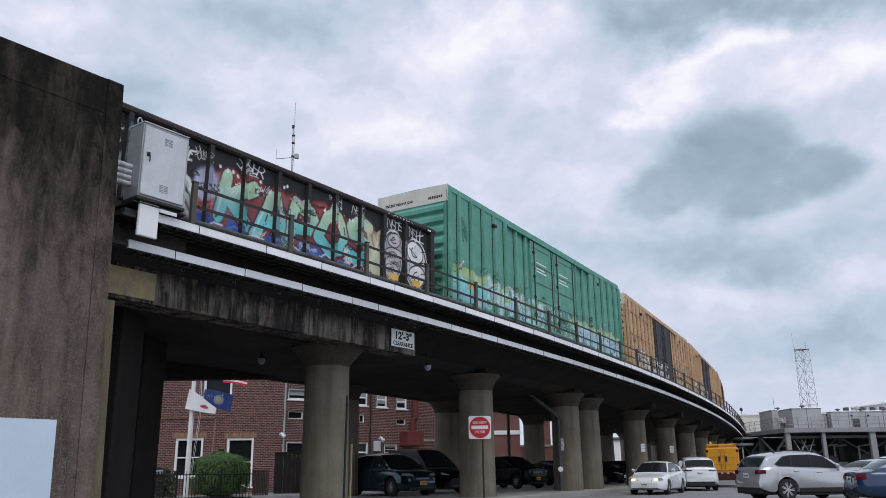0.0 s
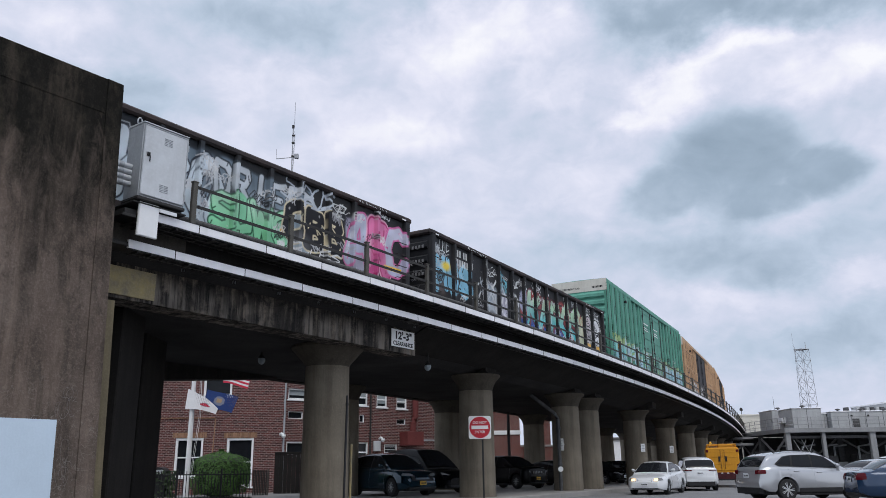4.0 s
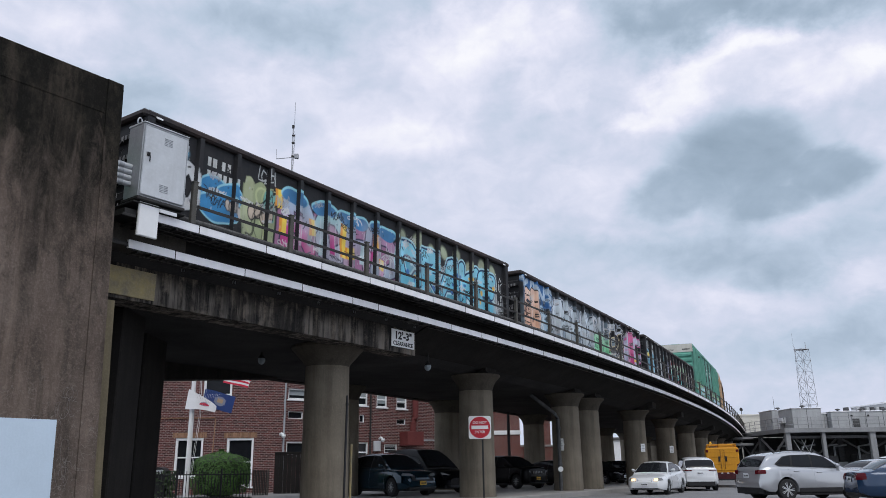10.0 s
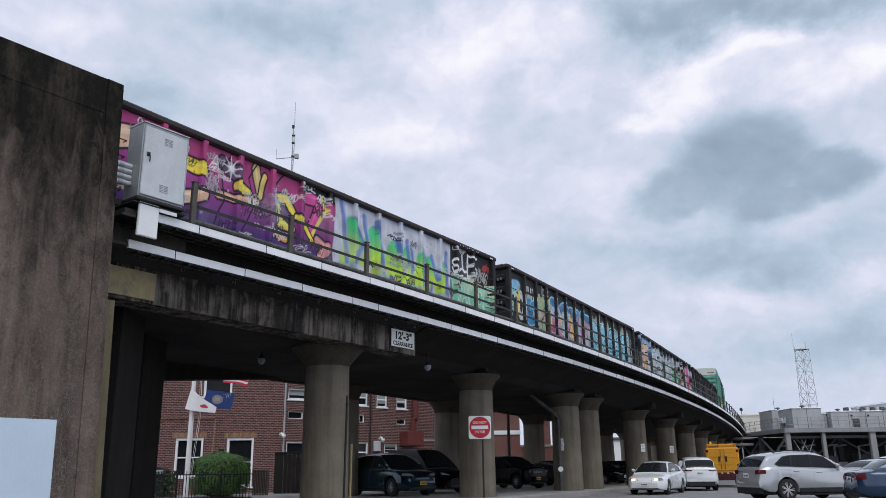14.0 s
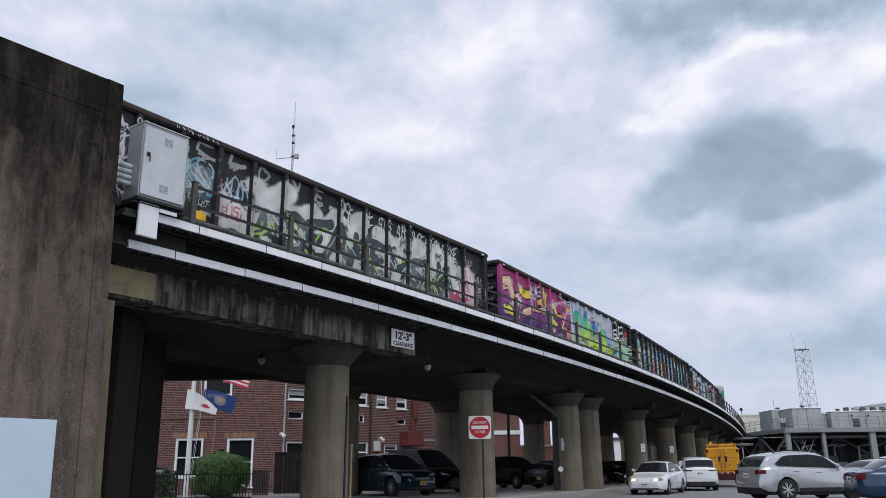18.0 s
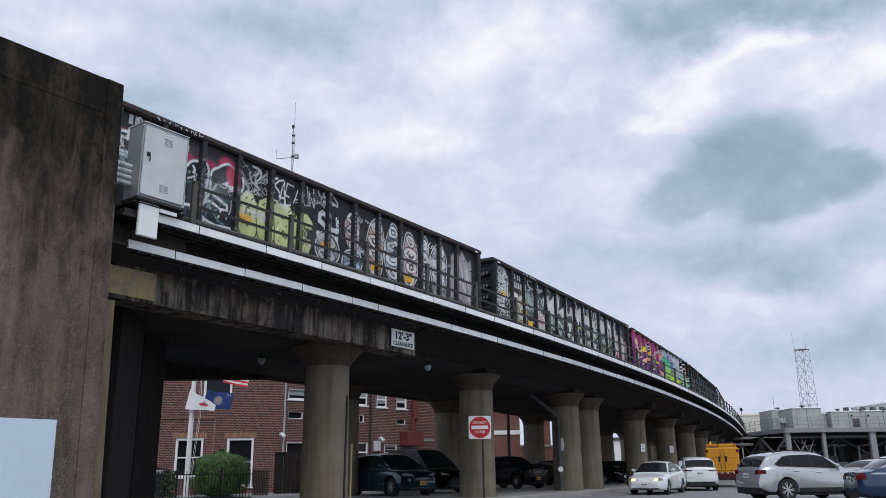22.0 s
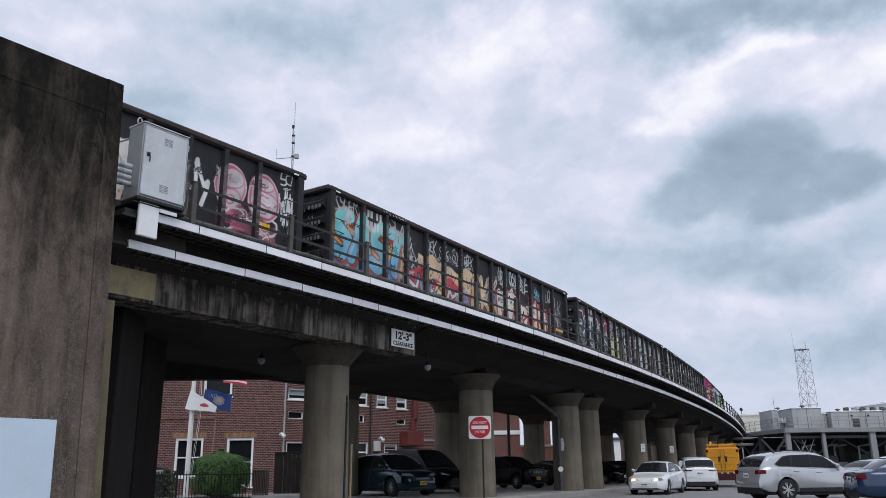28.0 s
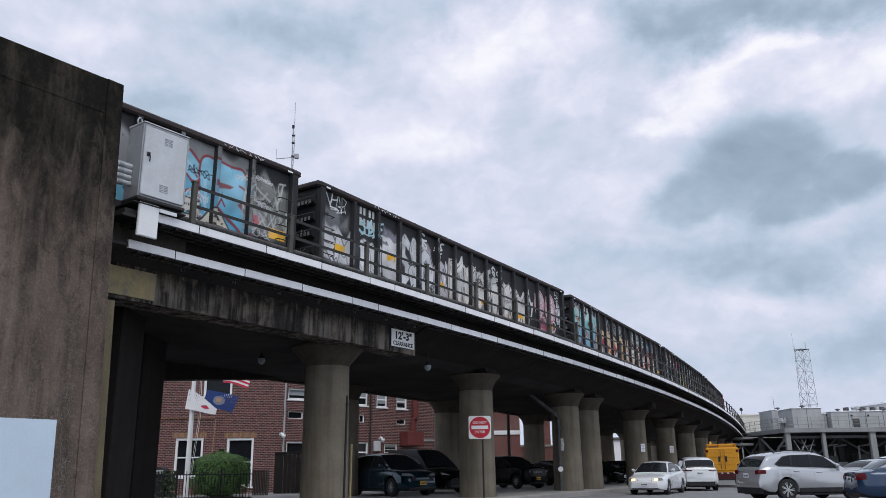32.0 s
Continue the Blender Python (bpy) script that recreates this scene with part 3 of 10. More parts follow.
def build_wall():
    """The retaining wall in front of the viaduct's end."""
    wall = thing("wall_retaining", "tall streaked brown-grey concrete retaining wall", "wall", kind="structure")
    o, top, lean = 0.5, 8.6, 0.5

    def face(z, proud=0.0):
        """The face leans back as it rises."""
        return (o + lean * (1 - z / top) + proud, z)
    g = Geo()
    sweep(g, -190, -2.52, [face(0), face(top - 0.03), (o - 0.03, top), (o - 0.55, top), (o - 0.55, 0)], 4.0, True)
    part("wall_face", g, M_WALL, wall)
    g = Geo()
    sweep(g, -2.516, -2.20, [face(0, 0.02), face(top - 0.03, 0.02), (o - 0.01, top), (o - 0.55, top), (o - 0.55, 0)], 0.5, True)
    part("end_pilaster", g, M_WALL, wall)
    g = Geo()
    sweep(g, -190, -2.54, [face(top - 0.75, 0.010), face(top - 0.36, 0.010), face(top - 0.35, 0.003), face(top - 0.76, 0.003)], 4.0, True)
    part("string_course", g, M_WALL, wall)
    g = Geo()
    sweep(g, -12, -2.92, [face(0.0, 0.008), face(2.06, 0.008), face(2.06, 0.002), face(0.0, 0.002)], 2, True)
    part("paint_patch", g, M_PATCH, wall, "pale blue paint patch over old writing")
    chalk = random.Random(12)
    for k in range(15):
        cs, cz = -2.66 - 0.62 * chalk.random(), 0.7 + 1.95 * chalk.random()
        rs, rz, a0, span = chalk.uniform(0.05, 0.14), chalk.uniform(0.08, 0.24), chalk.uniform(0, 6.3), chalk.uniform(2.5, 6.0)
        pts = []
        for t in np.linspace(a0, a0 + span, 14):
            z = cz + rz * math.sin(t) * (1 + 0.15 * math.sin(3 * t))
            pts.append(along(cs + rs * math.cos(t), face(z, 0.003)[0], z=z))
        part("chalk_loop", Geo().tube(pts, 0.0028, 4), M_CHALK, wall, "faint chalk loop drawn on the wall")
    g = Geo()
    sweep(g, -2.195, -2.0, [face(0, -0.09), face(4.25, -0.09), (-1.2, 4.25), (-1.2, 0)], 0.5, True)
    part("end_return", g, M_RETURN, wall, "pale yellowish return of the wall end")
    g = Geo()
    sweep(g, -190, -1.65, [(-11.0, 0), (-11.0, 6.3), (-11.6, 6.3), (-11.6, 0)], 4, True)
    part("rear_wall", g, M_CONC_DARK, wall)
    g = Geo()
    sweep(g, -190, -2.3, [(-0.9, 4.9), (-0.9, 6.0), (-10.9, 6.0), (-10.9, 4.9)], 4, True)
    part("track_bed", g, M_BALLAST, wall, "stone ballast behind the wall")


def track_off(s):
    """The track keeps its distance from the deck's edge, then draws away from it round the far bend."""
    d = 0.0018 * max(0.0, s - 70.0) ** 2
    return -2.83 - d / (1 + d / 6.0)


def build_track():
    tr = thing("railway_track", "steel rails on timber ties along the viaduct", "track")
    for side in (0.72, -0.72):
        rings = []
        for q in np.arange(-200, END, 3.0):
            o = track_off(q) + side
            rings.append([along(q, o + a, z) for a, z in ((0.035, -0.235), (0.035, -0.2), (-0.035, -0.2), (-0.035, -0.235), (-0.01, -0.25), (-0.01, -0.3), (0.01, -0.3), (0.01, -0.25))])
        part("rail", Geo().loft(rings), M_STEEL, tr)
    g = Geo()
    for s in np.arange(-8, 60, 0.6):
        g.box(-0.11, 0.11, -1.25, 1.25, -0.32, -0.29, 0, frame_at(s, -2.83, 0))
    part("ties", g, M_WOOD, tr)


def wall_material():
    m, nt, b = mat_new("streaked_wall_concrete", 0.92, 0.0, 0.08)
    v = coords(nt)
    big = noise_n(nt, v, 0.55, 6, 0.65, 0.4)
    col = ramp_n(nt, big, [(0.3, (0.074, 0.056, 0.046)), (0.5, (0.126, 0.097, 0.081)), (0.72, (0.185, 0.148, 0.125))])
    sv = coords(nt, (1.7, 1.7, 0.16))
    st = noise_n(nt, sv, 1.0, 8, 0.68, 0.2)
    col = mix_n(nt, ramp_n(nt, st, [(0.46, 0.0), (0.64, 0.52)]), col, (0.058, 0.047, 0.041))
    sv2 = coords(nt, (5.5, 5.5, 0.16))
    st2 = noise_n(nt, sv2, 1.0, 5, 0.7)
    col = mix_n(nt, math_n(nt, "MULTIPLY", ramp_n(nt, st2, [(0.54, 0.0), (0.68, 1.0)]), 0.4), col, (0.17, 0.132, 0.108))
    mid = noise_n(nt, coords(nt, (2.6, 2.6, 1.1)), 1.0, 6, 0.7, 0.8)
    col = mix_n(nt, math_n(nt, "MULTIPLY", ramp_n(nt, mid, [(0.46, 0.0), (0.60, 1.0)]), 0.42), col, (0.045, 0.038, 0.033))
    col = mix_n(nt, math_n(nt, "MULTIPLY", ramp_n(nt, noise_n(nt, v, 7.0, 5, 0.7), [(0.58, 0.0), (0.70, 1.0)]), 0.28), col, (0.22, 0.19, 0.15))
    sep = nt.nodes.new("ShaderNodeSeparateXYZ")
    nt.links.new(coords(nt), sep.inputs[0])
    # pale scribbles of lime and old chalk
    vor = noise_n(nt, v, 3.2, 2, 0.5, 1.5)
    line = math_n(nt, "ABSOLUTE", math_n(nt, "SUBTRACT", vor, 0.5))
    low = ramp_n(nt, math_n(nt, "DIVIDE", sep.outputs[2], 5.0), [(0.45, 1.0), (0.62, 0.0)])
    sc = math_n(nt, "MULTIPLY", ramp_n(nt, line, [(0.0, 1.0), (0.012, 0.0)]), math_n(nt, "MULTIPLY", low, 0.28))
    col = mix_n(nt, sc, col, (0.34, 0.32, 0.29))
    fine = noise_n(nt, v, 22, 5, 0.75)
    col = mix_n(nt, math_n(nt, "MULTIPLY", ramp_n(nt, fine, [(0.50, 0.0), (0.62, 1.0)]), 0.22), col, (0.28, 0.225, 0.19))
    col = mix_n(nt, math_n(nt, "MULTIPLY", ramp_n(nt, noise_n(nt, v, 15, 5, 0.75), [(0.56, 0.0), (0.68, 1.0)]), 0.45), col, (0.03, 0.025, 0.022))
    # long runs of rust-brown lime and of black soot
    run = noise_n(nt, coords(nt, (2.3, 2.3, 0.10)), 1.0, 4, 0.6, 0.3)
    brk = ramp_n(nt, noise_n(nt, coords(nt, (3.0, 3.0, 0.7)), 1.0, 6, 0.7), [(0.36, 0.0), (0.60, 1.0)])
    pale = math_n(nt, "MULTIPLY", ramp_n(nt, run, [(0.53, 0.0), (0.62, 0.75)]), brk)
    col = mix_n(nt, pale, col, (0.185, 0.143, 0.117))
    soot = math_n(nt, "MULTIPLY", ramp_n(nt, noise_n(nt, coords(nt, (2.9, 2.9, 0.13)), 1.0, 5, 0.62, 0.2), [(0.52, 0.0), (0.62, 0.8)]), ramp_n(nt, noise_n(nt, coords(nt, (1.6, 1.6, 0.6)), 1.0, 6, 0.7), [(0.38, 0.15), (0.6, 1.0)]))
    col = mix_n(nt, math_n(nt, "MULTIPLY", soot, 0.40), col, (0.050, 0.042, 0.036))
    # dark weathering that comes down from the coping
    hgt = math_n(nt, "ADD", sep.outputs[2], math_n(nt, "MULTIPLY", st, 4.0))
    hgt = math_n(nt, "ADD", hgt, math_n(nt, "MULTIPLY", math_n(nt, "SUBTRACT", mid, 0.5), 5.0))
    col = mix_n(nt, ramp_n(nt, math_n(nt, "DIVIDE", hgt, 12.0), [(0.55, 0.0), (0.76, 0.97)]), col, mix_n(nt, ramp_n(nt, noise_n(nt, coords(nt, (1, 1, 0.5)), 2.2, 10, 0.78), [(0.46, 0.0), (0.70, 1.0)]), (0.0075, 0.0078, 0.0068), (0.046, 0.039, 0.030)))
    col = mix_n(nt, math_n(nt, "MULTIPLY", pale, 0.22), col, (0.15, 0.116, 0.092))
    col = mix_n(nt, math_n(nt, "MULTIPLY", soot, 0.5), col, (0.014, 0.0135, 0.012))
    col = mix_n(nt, math_n(nt, "MULTIPLY", ramp_n(nt, noise_n(nt, v, 34, 4, 0.8), [(0.56, 0.0), (0.70, 1.0)]), 0.10), col, (0.24, 0.19, 0.155))
    nt.links.new(col, b.inputs["Base Color"])
    h = math_n(nt, "ADD", fine, math_n(nt, "MULTIPLY", noise_n(nt, v, 6, 4), 1.5))
    bump_n(nt, b, h, 0.8, 0.02)
    return m


def girder_material():
    """Black soot with pale lime run-off down the face."""
    m, nt, b = mat_new("stained_girder_concrete", 0.92, 0.0, 0.08)
    v = coords(nt)
    st = noise_n(nt, coords(nt, (4.5, 4.5, 0.30)), 1.0, 7, 0.72, 0.15)
    sep = nt.nodes.new("ShaderNodeSeparateXYZ")
    nt.links.new(v, sep.inputs[0])
    low = ramp_n(nt, math_n(nt, "SUBTRACT", 5.62, sep.outputs[2]), [(0.2, 0.0), (0.62, 1.0)])
    col = mix_n(nt, ramp_n(nt, noise_n(nt, v, 1.6, 6, 0.7, 0.6), [(0.44, 0.0), (0.64, 1.0)]), (0.036, 0.032, 0.030), (0.19, 0.158, 0.128))
    soot = ramp_n(nt, noise_n(nt, coords(nt, (6.5, 6.5, 0.5)), 1.0, 7, 0.72, 0.15), [(0.43, 0.0), (0.53, 1.0)])
    col = mix_n(nt, math_n(nt, "MULTIPLY", soot, 0.8), col, (0.013, 0.013, 0.0135))
    k = math_n(nt, "MULTIPLY", ramp_n(nt, st, [(0.46, 0.0), (0.58, 1.0)]), low)
    col = mix_n(nt, math_n(nt, "MULTIPLY", k, ramp_n(nt, noise_n(nt, v, 0.8, 3, 0.5), [(0.42, 0.1), (0.62, 0.8)])), col, (0.22, 0.195, 0.17))
    fine = noise_n(nt, v, 30, 4, 0.65)
    col = mix_n(nt, math_n(nt, "MULTIPLY", ramp_n(nt, fine, [(0.5, 0.0), (0.8, 1.0)]), 0.3), col, (0.12, 0.11, 0.10))
    nt.links.new(col, b.inputs["Base Color"])
    bump_n(nt, b, fine, 0.35, 0.012)
    return m


M_WALL = wall_material()
M_CHALK = surface("old_chalk", (0.20, 0.18, 0.165), (0.12, 0.105, 0.095), (0.27, 0.25, 0.23), 0.95, grain=40, stain=9, bump=0, amount=0.9)
M_RETURN = surface("yellowed_return_concrete", (0.155, 0.128, 0.078), (0.07, 0.06, 0.042), (0.24, 0.205, 0.14), 0.95, grain=26, stain=1.0, streak=0.5, amount=0.8)
M_GIRDER = girder_material()
build_viaduct()
build_railing()
build_columns()
build_wall()
build_track()

# ---------------------------------------------------------------- the train
TRAIN = []
GL, GB, GT = 16.47, 0.72, 2.86      # length and height of a gondola's side
RIBS = [0.0, 1.55, 2.72, 3.86, 4.98, 6.1, 7.22, 8.34, 9.46, 10.58, 11.7, 12.82, 13.88, 14.95, GL]


LETTERS = {
    "A": [[(0, 0), (0.42, 1), (0.6, 1), (1, 0)], [(0.25, 0.36), (0.78, 0.36)]],
    "B": [[(0.05, 0), (0.05, 1), (0.75, 0.95), (0.85, 0.72), (0.55, 0.52), (0.95, 0.3), (0.8, 0.03), (0.05, 0)], [(0.05, 0.52), (0.55, 0.52)]],
    "C": [[(0.95, 0.82), (0.7, 1), (0.25, 0.95), (0.03, 0.55), (0.2, 0.08), (0.7, 0), (0.98, 0.2)]],
    "D": [[(0.05, 0), (0.05, 1), (0.65, 0.95), (0.97, 0.6), (0.85, 0.15), (0.4, 0), (0.05, 0)]],
    "E": [[(0.95, 1), (0.08, 0.95), (0.05, 0.02), (0.98, 0)], [(0.08, 0.5), (0.75, 0.52)]],
    "H": [[(0.05, 0), (0.08, 1)], [(0.92, 0), (0.95, 1)], [(0.08, 0.48), (0.92, 0.52)]],
    "I": [[(0.5, 0), (0.5, 1)]],
    "K": [[(0.08, 0), (0.05, 1)], [(0.95, 1), (0.12, 0.48), (1, 0)]],
    "L": [[(0.05, 1), (0.08, 0), (0.95, 0.04)]],
    "M": [[(0, 0), (0.12, 1), (0.5, 0.35), (0.85, 1), (1, 0)]],
    "N": [[(0.05, 0), (0.05, 1), (0.9, 0.05), (0.95, 1)]],
    "O": [[(0.5, 1), (0.1, 0.8), (0.05, 0.3), (0.4, 0), (0.85, 0.12), (0.97, 0.6), (0.75, 0.95), (0.5, 1)]],
    "P": [[(0.08, 0), (0.05, 1), (0.75, 0.97), (0.95, 0.7), (0.7, 0.45), (0.08, 0.42)]],
    "R": [[(0.05, 0), (0.05, 1), (0.75, 0.97), (0.92, 0.72), (0.65, 0.5), (0.08, 0.47)], [(0.45, 0.48), (0.98, 0)]],
    "S": [[(0.95, 0.9), (0.5, 1), (0.1, 0.85), (0.15, 0.6), (0.85, 0.42), (0.92, 0.12), (0.5, 0), (0.03, 0.12)]],
    "T": [[(0, 0.97), (1, 1)], [(0.5, 0.98), (0.48, 0)]],
    "U": [[(0.05, 1), (0.08, 0.2), (0.4, 0), (0.85, 0.15), (0.95, 1)]],
    "W": [[(0, 1), (0.22, 0), (0.5, 0.7), (0.75, 0), (1, 1)]],
    "8": [[(0.5, 0.52), (0.12, 0.76), (0.5, 1), (0.88, 0.76), (0.5, 0.52), (0.05, 0.24), (0.5, 0), (0.95, 0.24), (0.5, 0.52)]],
}


class Art:
    """Sprayed paint on a car's side: colour and cover at any place (u along the side, v above its foot, in metres)."""

    def __init__(self, u, v, tall=1.0):
        # curved a little, as a swung arm draws
        self.tu, self.tv = u, v
        v = v / tall
        self.u = u + 0.03 * np.sin(v * 3.4 + 1.7 * u) + 0.012 * np.sin(v * 9 + u * 3.1)
        self.v = v + 0.03 * np.sin(u * 3.7) + 0.012 * np.sin(u * 9.3 + v * 4)
        self.c = np.zeros((len(u), 3))
        self.a = np.zeros(len(u))

    def near(self, u0, u1, v0, v1):
        return np.nonzero((self.u > u0) & (self.u < u1) & (self.v > v0) & (self.v < v1))[0]

    def put(self, ix, cover, colour):
        k = np.clip(cover, 0, 1)[:, None]
        self.c[ix] = self.c[ix] * (1 - k) + k * np.asarray(colour, float)
        self.a[ix] = np.maximum(self.a[ix], k[:, 0])

    def patch(self, u0, u1, v0, v1, colour, soft=0.04, rag=0.0, freq=3.0, seed=0.0, cover=1.0, fade=None):
        """A filled stretch with a ragged top and bottom edge; fade: a second colour towards the top."""
        ix = self.near(u0 - 0.4, u1 + 0.4, v0 - 0.6, v1 + 0.6)
        if not len(ix):
            return
        u, v = self.u[ix], self.v[ix]
        w = rag * (np.sin(u * freq + seed) * 0.6 + np.sin(u * freq * 2.3 + seed * 2.1) * 0.4)
        d = np.minimum(np.minimum(u - u0, u1 - u), np.minimum(v - v0 - w * 0.3, v1 + w - v))
        col = np.tile(np.asarray(colour, float), (len(ix), 1))
        if fade is not None:
            f = np.clip((v - v0) / max(v1 - v0, 0.01), 0, 1)[:, None]
            f = f * f * (3 - 2 * f)
            col = col * (1 - f) + np.asarray(fade, float) * f
        self.put(ix, np.clip(d / soft + 0.5, 0, 1) * cover, col)

    def stroke(self, pts, r, colour, soft=0.02, cover=1.0, top=None, span=(0.0, 1.0)):
        """A line of spray; top: the colour that it turns to between the heights of span."""
        pts = np.asarray(pts, float)
        ix = self.near(pts[:, 0].min() - r - 0.1, pts[:, 0].max() + r + 0.1, pts[:, 1].min() - r - 0.1, pts[:, 1].max() + r + 0.1)
        if not len(ix):
            return
        u, v = self.u[ix], self.v[ix]
        best = np.full(len(ix), 9.0)
        for (a, b), (c, d) in zip(pts[:-1], pts[1:]):
            e, g = c - a, d - b
            t = np.clip(((u - a) * e + (v - b) * g) / max(e * e + g * g, 1e-9), 0, 1)
            best = np.minimum(best, np.hypot(u - a - t * e, v - b - t * g))
        col = np.asarray(colour, float)
        if top is not None:
            f = np.clip((v - span[0]) / (span[1] - span[0]), 0, 1)[:, None]
            f = f * f * (3 - 2 * f)
            col = col * (1 - f) + np.asarray(top, float) * f
        self.put(ix, np.clip((r - best) / soft + 0.5, 0, 1) * cover, col)

    def disc(self, cu, cv, ru, rv, colour, soft=0.02, cover=1.0):
        ix = self.near(cu - ru - 0.1, cu + ru + 0.1, cv - rv - 0.1, cv + rv + 0.1)
        if not len(ix):
            return
        d = (1 - np.hypot((self.u[ix] - cu) / ru, (self.v[ix] - cv) / rv)) * min(ru, rv)
        self.put(ix, np.clip(d / soft + 0.5, 0, 1) * cover, colour)

    def piece(self, rng, text, u0, u1, v0, v1, fill, line, top=None, fat=0.15, edge=0.045, rim=None, back=None, shine=0.5, slant=0.0, wild=0.10, drop=(0.08, -0.07)):
        """Fat outlined letters: back colour thrown behind, an outer rim, the outline, a fill that fades to top, and highlights."""
        n = len(text)
        step, fat, edge = (u1 - u0) / n, fat * 0.64, edge * 1.15
        fills = fill if isinstance(fill, list) else [fill]
        tops = top if isinstance(top, list) else [top]
        shapes = []
        for i, ch in enumerate(text):
            lift = rng.uniform(-wild, wild) * (v1 - v0) * 0.6
            ua, w, va, h = u0 + i * step + fat * 0.8, max(step - fat * 1.1, 0.15), v0 + fat + lift * 0.4, max(v1 - v0 - 2 * fat + lift * 0.4, 0.1)
            shapes.append([np.array([(ua + x * w + slant * y * h + rng.uniform(-wild, wild) * w * 0.6, va + y * h + rng.uniform(-wild, wild) * h * 0.35) for x, y in p]) for p in LETTERS.get(ch)])
        if rim is not None:
            for s in shapes:
                for p in s:
                    self.stroke(p, fat + edge * 2.0, rim, 0.03)
        if back is not None:
            for s in shapes:
                for p in s:
                    self.stroke(p + np.array(drop), fat + edge, back)
        for i, s in enumerate(shapes):
            base = np.asarray(fills[i % len(fills)], float)
            tp = tops[i % len(tops)]
            for p in s:
                self.stroke(p, fat + edge, line)
            for p in s:
                self.stroke(p, fat, base, 0.02, 1.0, tp, (v0 + 0.2 * (v1 - v0), v0 + 0.8 * (v1 - v0)))
            # folds in the outline's colour, and a highlight
            for p in s:
                for k in range(2):
                    j = int(rng.integers(0, len(p)))
                    d = np.array([rng.uniform(-1.1, 1.1), rng.uniform(-1.1, 1.1)]) * fat
                    self.stroke([p[j], p[j] + d], max(0.012, edge * 0.4), line, 0.015)
            if shine:
                q = s[0][:2] + np.array([-0.3 * fat, 0.35 * fat])
                self.stroke([q[0], 0.4 * q[0] + 0.6 * q[1]], fat * 0.2, np.minimum(base * 0.5 + 0.45, 0.85), 0.03, shine)

    def tag(self, rng, u0, v0, w, h, colour, r=0.022, n=9):
        """A quick one-line scrawl."""
        t = np.linspace(0, 1, n * 7)
        ph = rng.uniform(0, 6, 4)
        env = 0.75 + 0.35 * np.sin(t * n * 1.7 + ph[2])
        u = u0 + w * (t + (0.75 / n) * np.sin(t * n * 5.6 + ph[0]) + 0.03 * np.sin(t * n * 9 + ph[3]))
        v = v0 + h * (0.5 + 0.46 * env * np.sin(t * n * 5.1 + ph[1]) + 0.14 * np.sin(t * n * 11.3 + ph[2]))
        self.stroke(np.stack([u, v], 1), r * 0.8, colour, 0.014)

    def scrawl(self, rng, text, u0, v0, w, h, colour, r=0.024):
        """A hand-drawn word in thin lines."""
        step = w / len(text)
        for i, ch in enumerate(text):
            k, lean, big = rng.uniform(-0.18, 0.18), rng.uniform(-0.1, 0.45), rng.uniform(0.8, 1.3)
            for p in LETTERS.get(ch):
                q = [(u0 + (i - 0.05 + 1.1 * x * big + lean * y) * step + rng.uniform(-0.16, 0.16) * step, v0 + h * (y * big + k) + rng.uniform(-0.14, 0.14) * h) for x, y in p]
                self.stroke(q, r * rng.uniform(0.7, 1.1), colour, 0.015)
        x, y = u0 + w * rng.uniform(0.0, 0.3), v0 + h * rng.uniform(-0.25, 0.0)
        self.stroke([(x, y), (x + 0.4 * w, y + 0.1 * h), (x + 0.3 * w, y - 0.12 * h), (x + 0.7 * w, y + 0.05 * h)], r * 0.6, colour, 0.015)

    def wisps(self, rng, u0, u1, v0, v1, colours, n=14, r=0.03):
        """Loose curved strokes over a soft ground, as in a quick silver fill."""
        for k in range(n):
            a, b = rng.uniform(u0, u1), rng.uniform(v0, v1)
            t = np.linspace(0, 1, 7)
            l, m = rng.uniform(0.15, 0.4) * min(u1 - u0, 1.0), rng.uniform(0.3, 0.8) * (v1 - v0)
            ph = rng.uniform(0, 6)
            uu = np.clip(a + l * np.sin(t * 2.6 + ph), u0, u1)
            vv = np.clip(b + m * (t - 0.5), v0, v1)
            self.stroke(np.stack([uu, vv], 1), r * rng.uniform(0.5, 1.4), colours[k % len(colours)], 0.02, rng.uniform(0.7, 1.0))

    def bubbles(self, rng, cu, v0, v1, w, fill, line, n=3, rim=None, alt=None):
        """A tall oval throw-up of stacked round letters inside one panel."""
        mid, ry = (v0 + v1) / 2, (v1 - v0) / 2
        dark, pale = np.asarray(line, float), np.asarray(fill, float)
        if rim is not None:
            self.disc(cu, mid, w * 0.56, ry + 0.09, rim)
        self.disc(cu, mid, w * 0.51, ry + 0.04, dark)
        self.disc(cu, mid, w * 0.46, ry, np.asarray(alt if alt is not None else pale * 0.55, float))
        h = (v1 - v0) / n
        for i in range(n):
            c = (cu + rng.uniform(-0.08, 0.08) * w, v0 + (i + 0.5) * h)
            rx = w * rng.uniform(0.34, 0.44) * math.sqrt(max(0.25, 1 - ((c[1] - mid) / (ry * 1.05)) ** 2)) + 0.03
            self.disc(*c, rx + 0.035, h * 0.52, dark)
            self.disc(*c, rx, h * 0.44, pale)
            t = np.linspace(rng.uniform(0, 3), rng.uniform(5, 7), 10)
            self.stroke(np.stack([c[0] + rx * 0.45 * np.cos(t), c[1] + h * 0.2 * np.sin(t)], 1), 0.018, dark, 0.015)
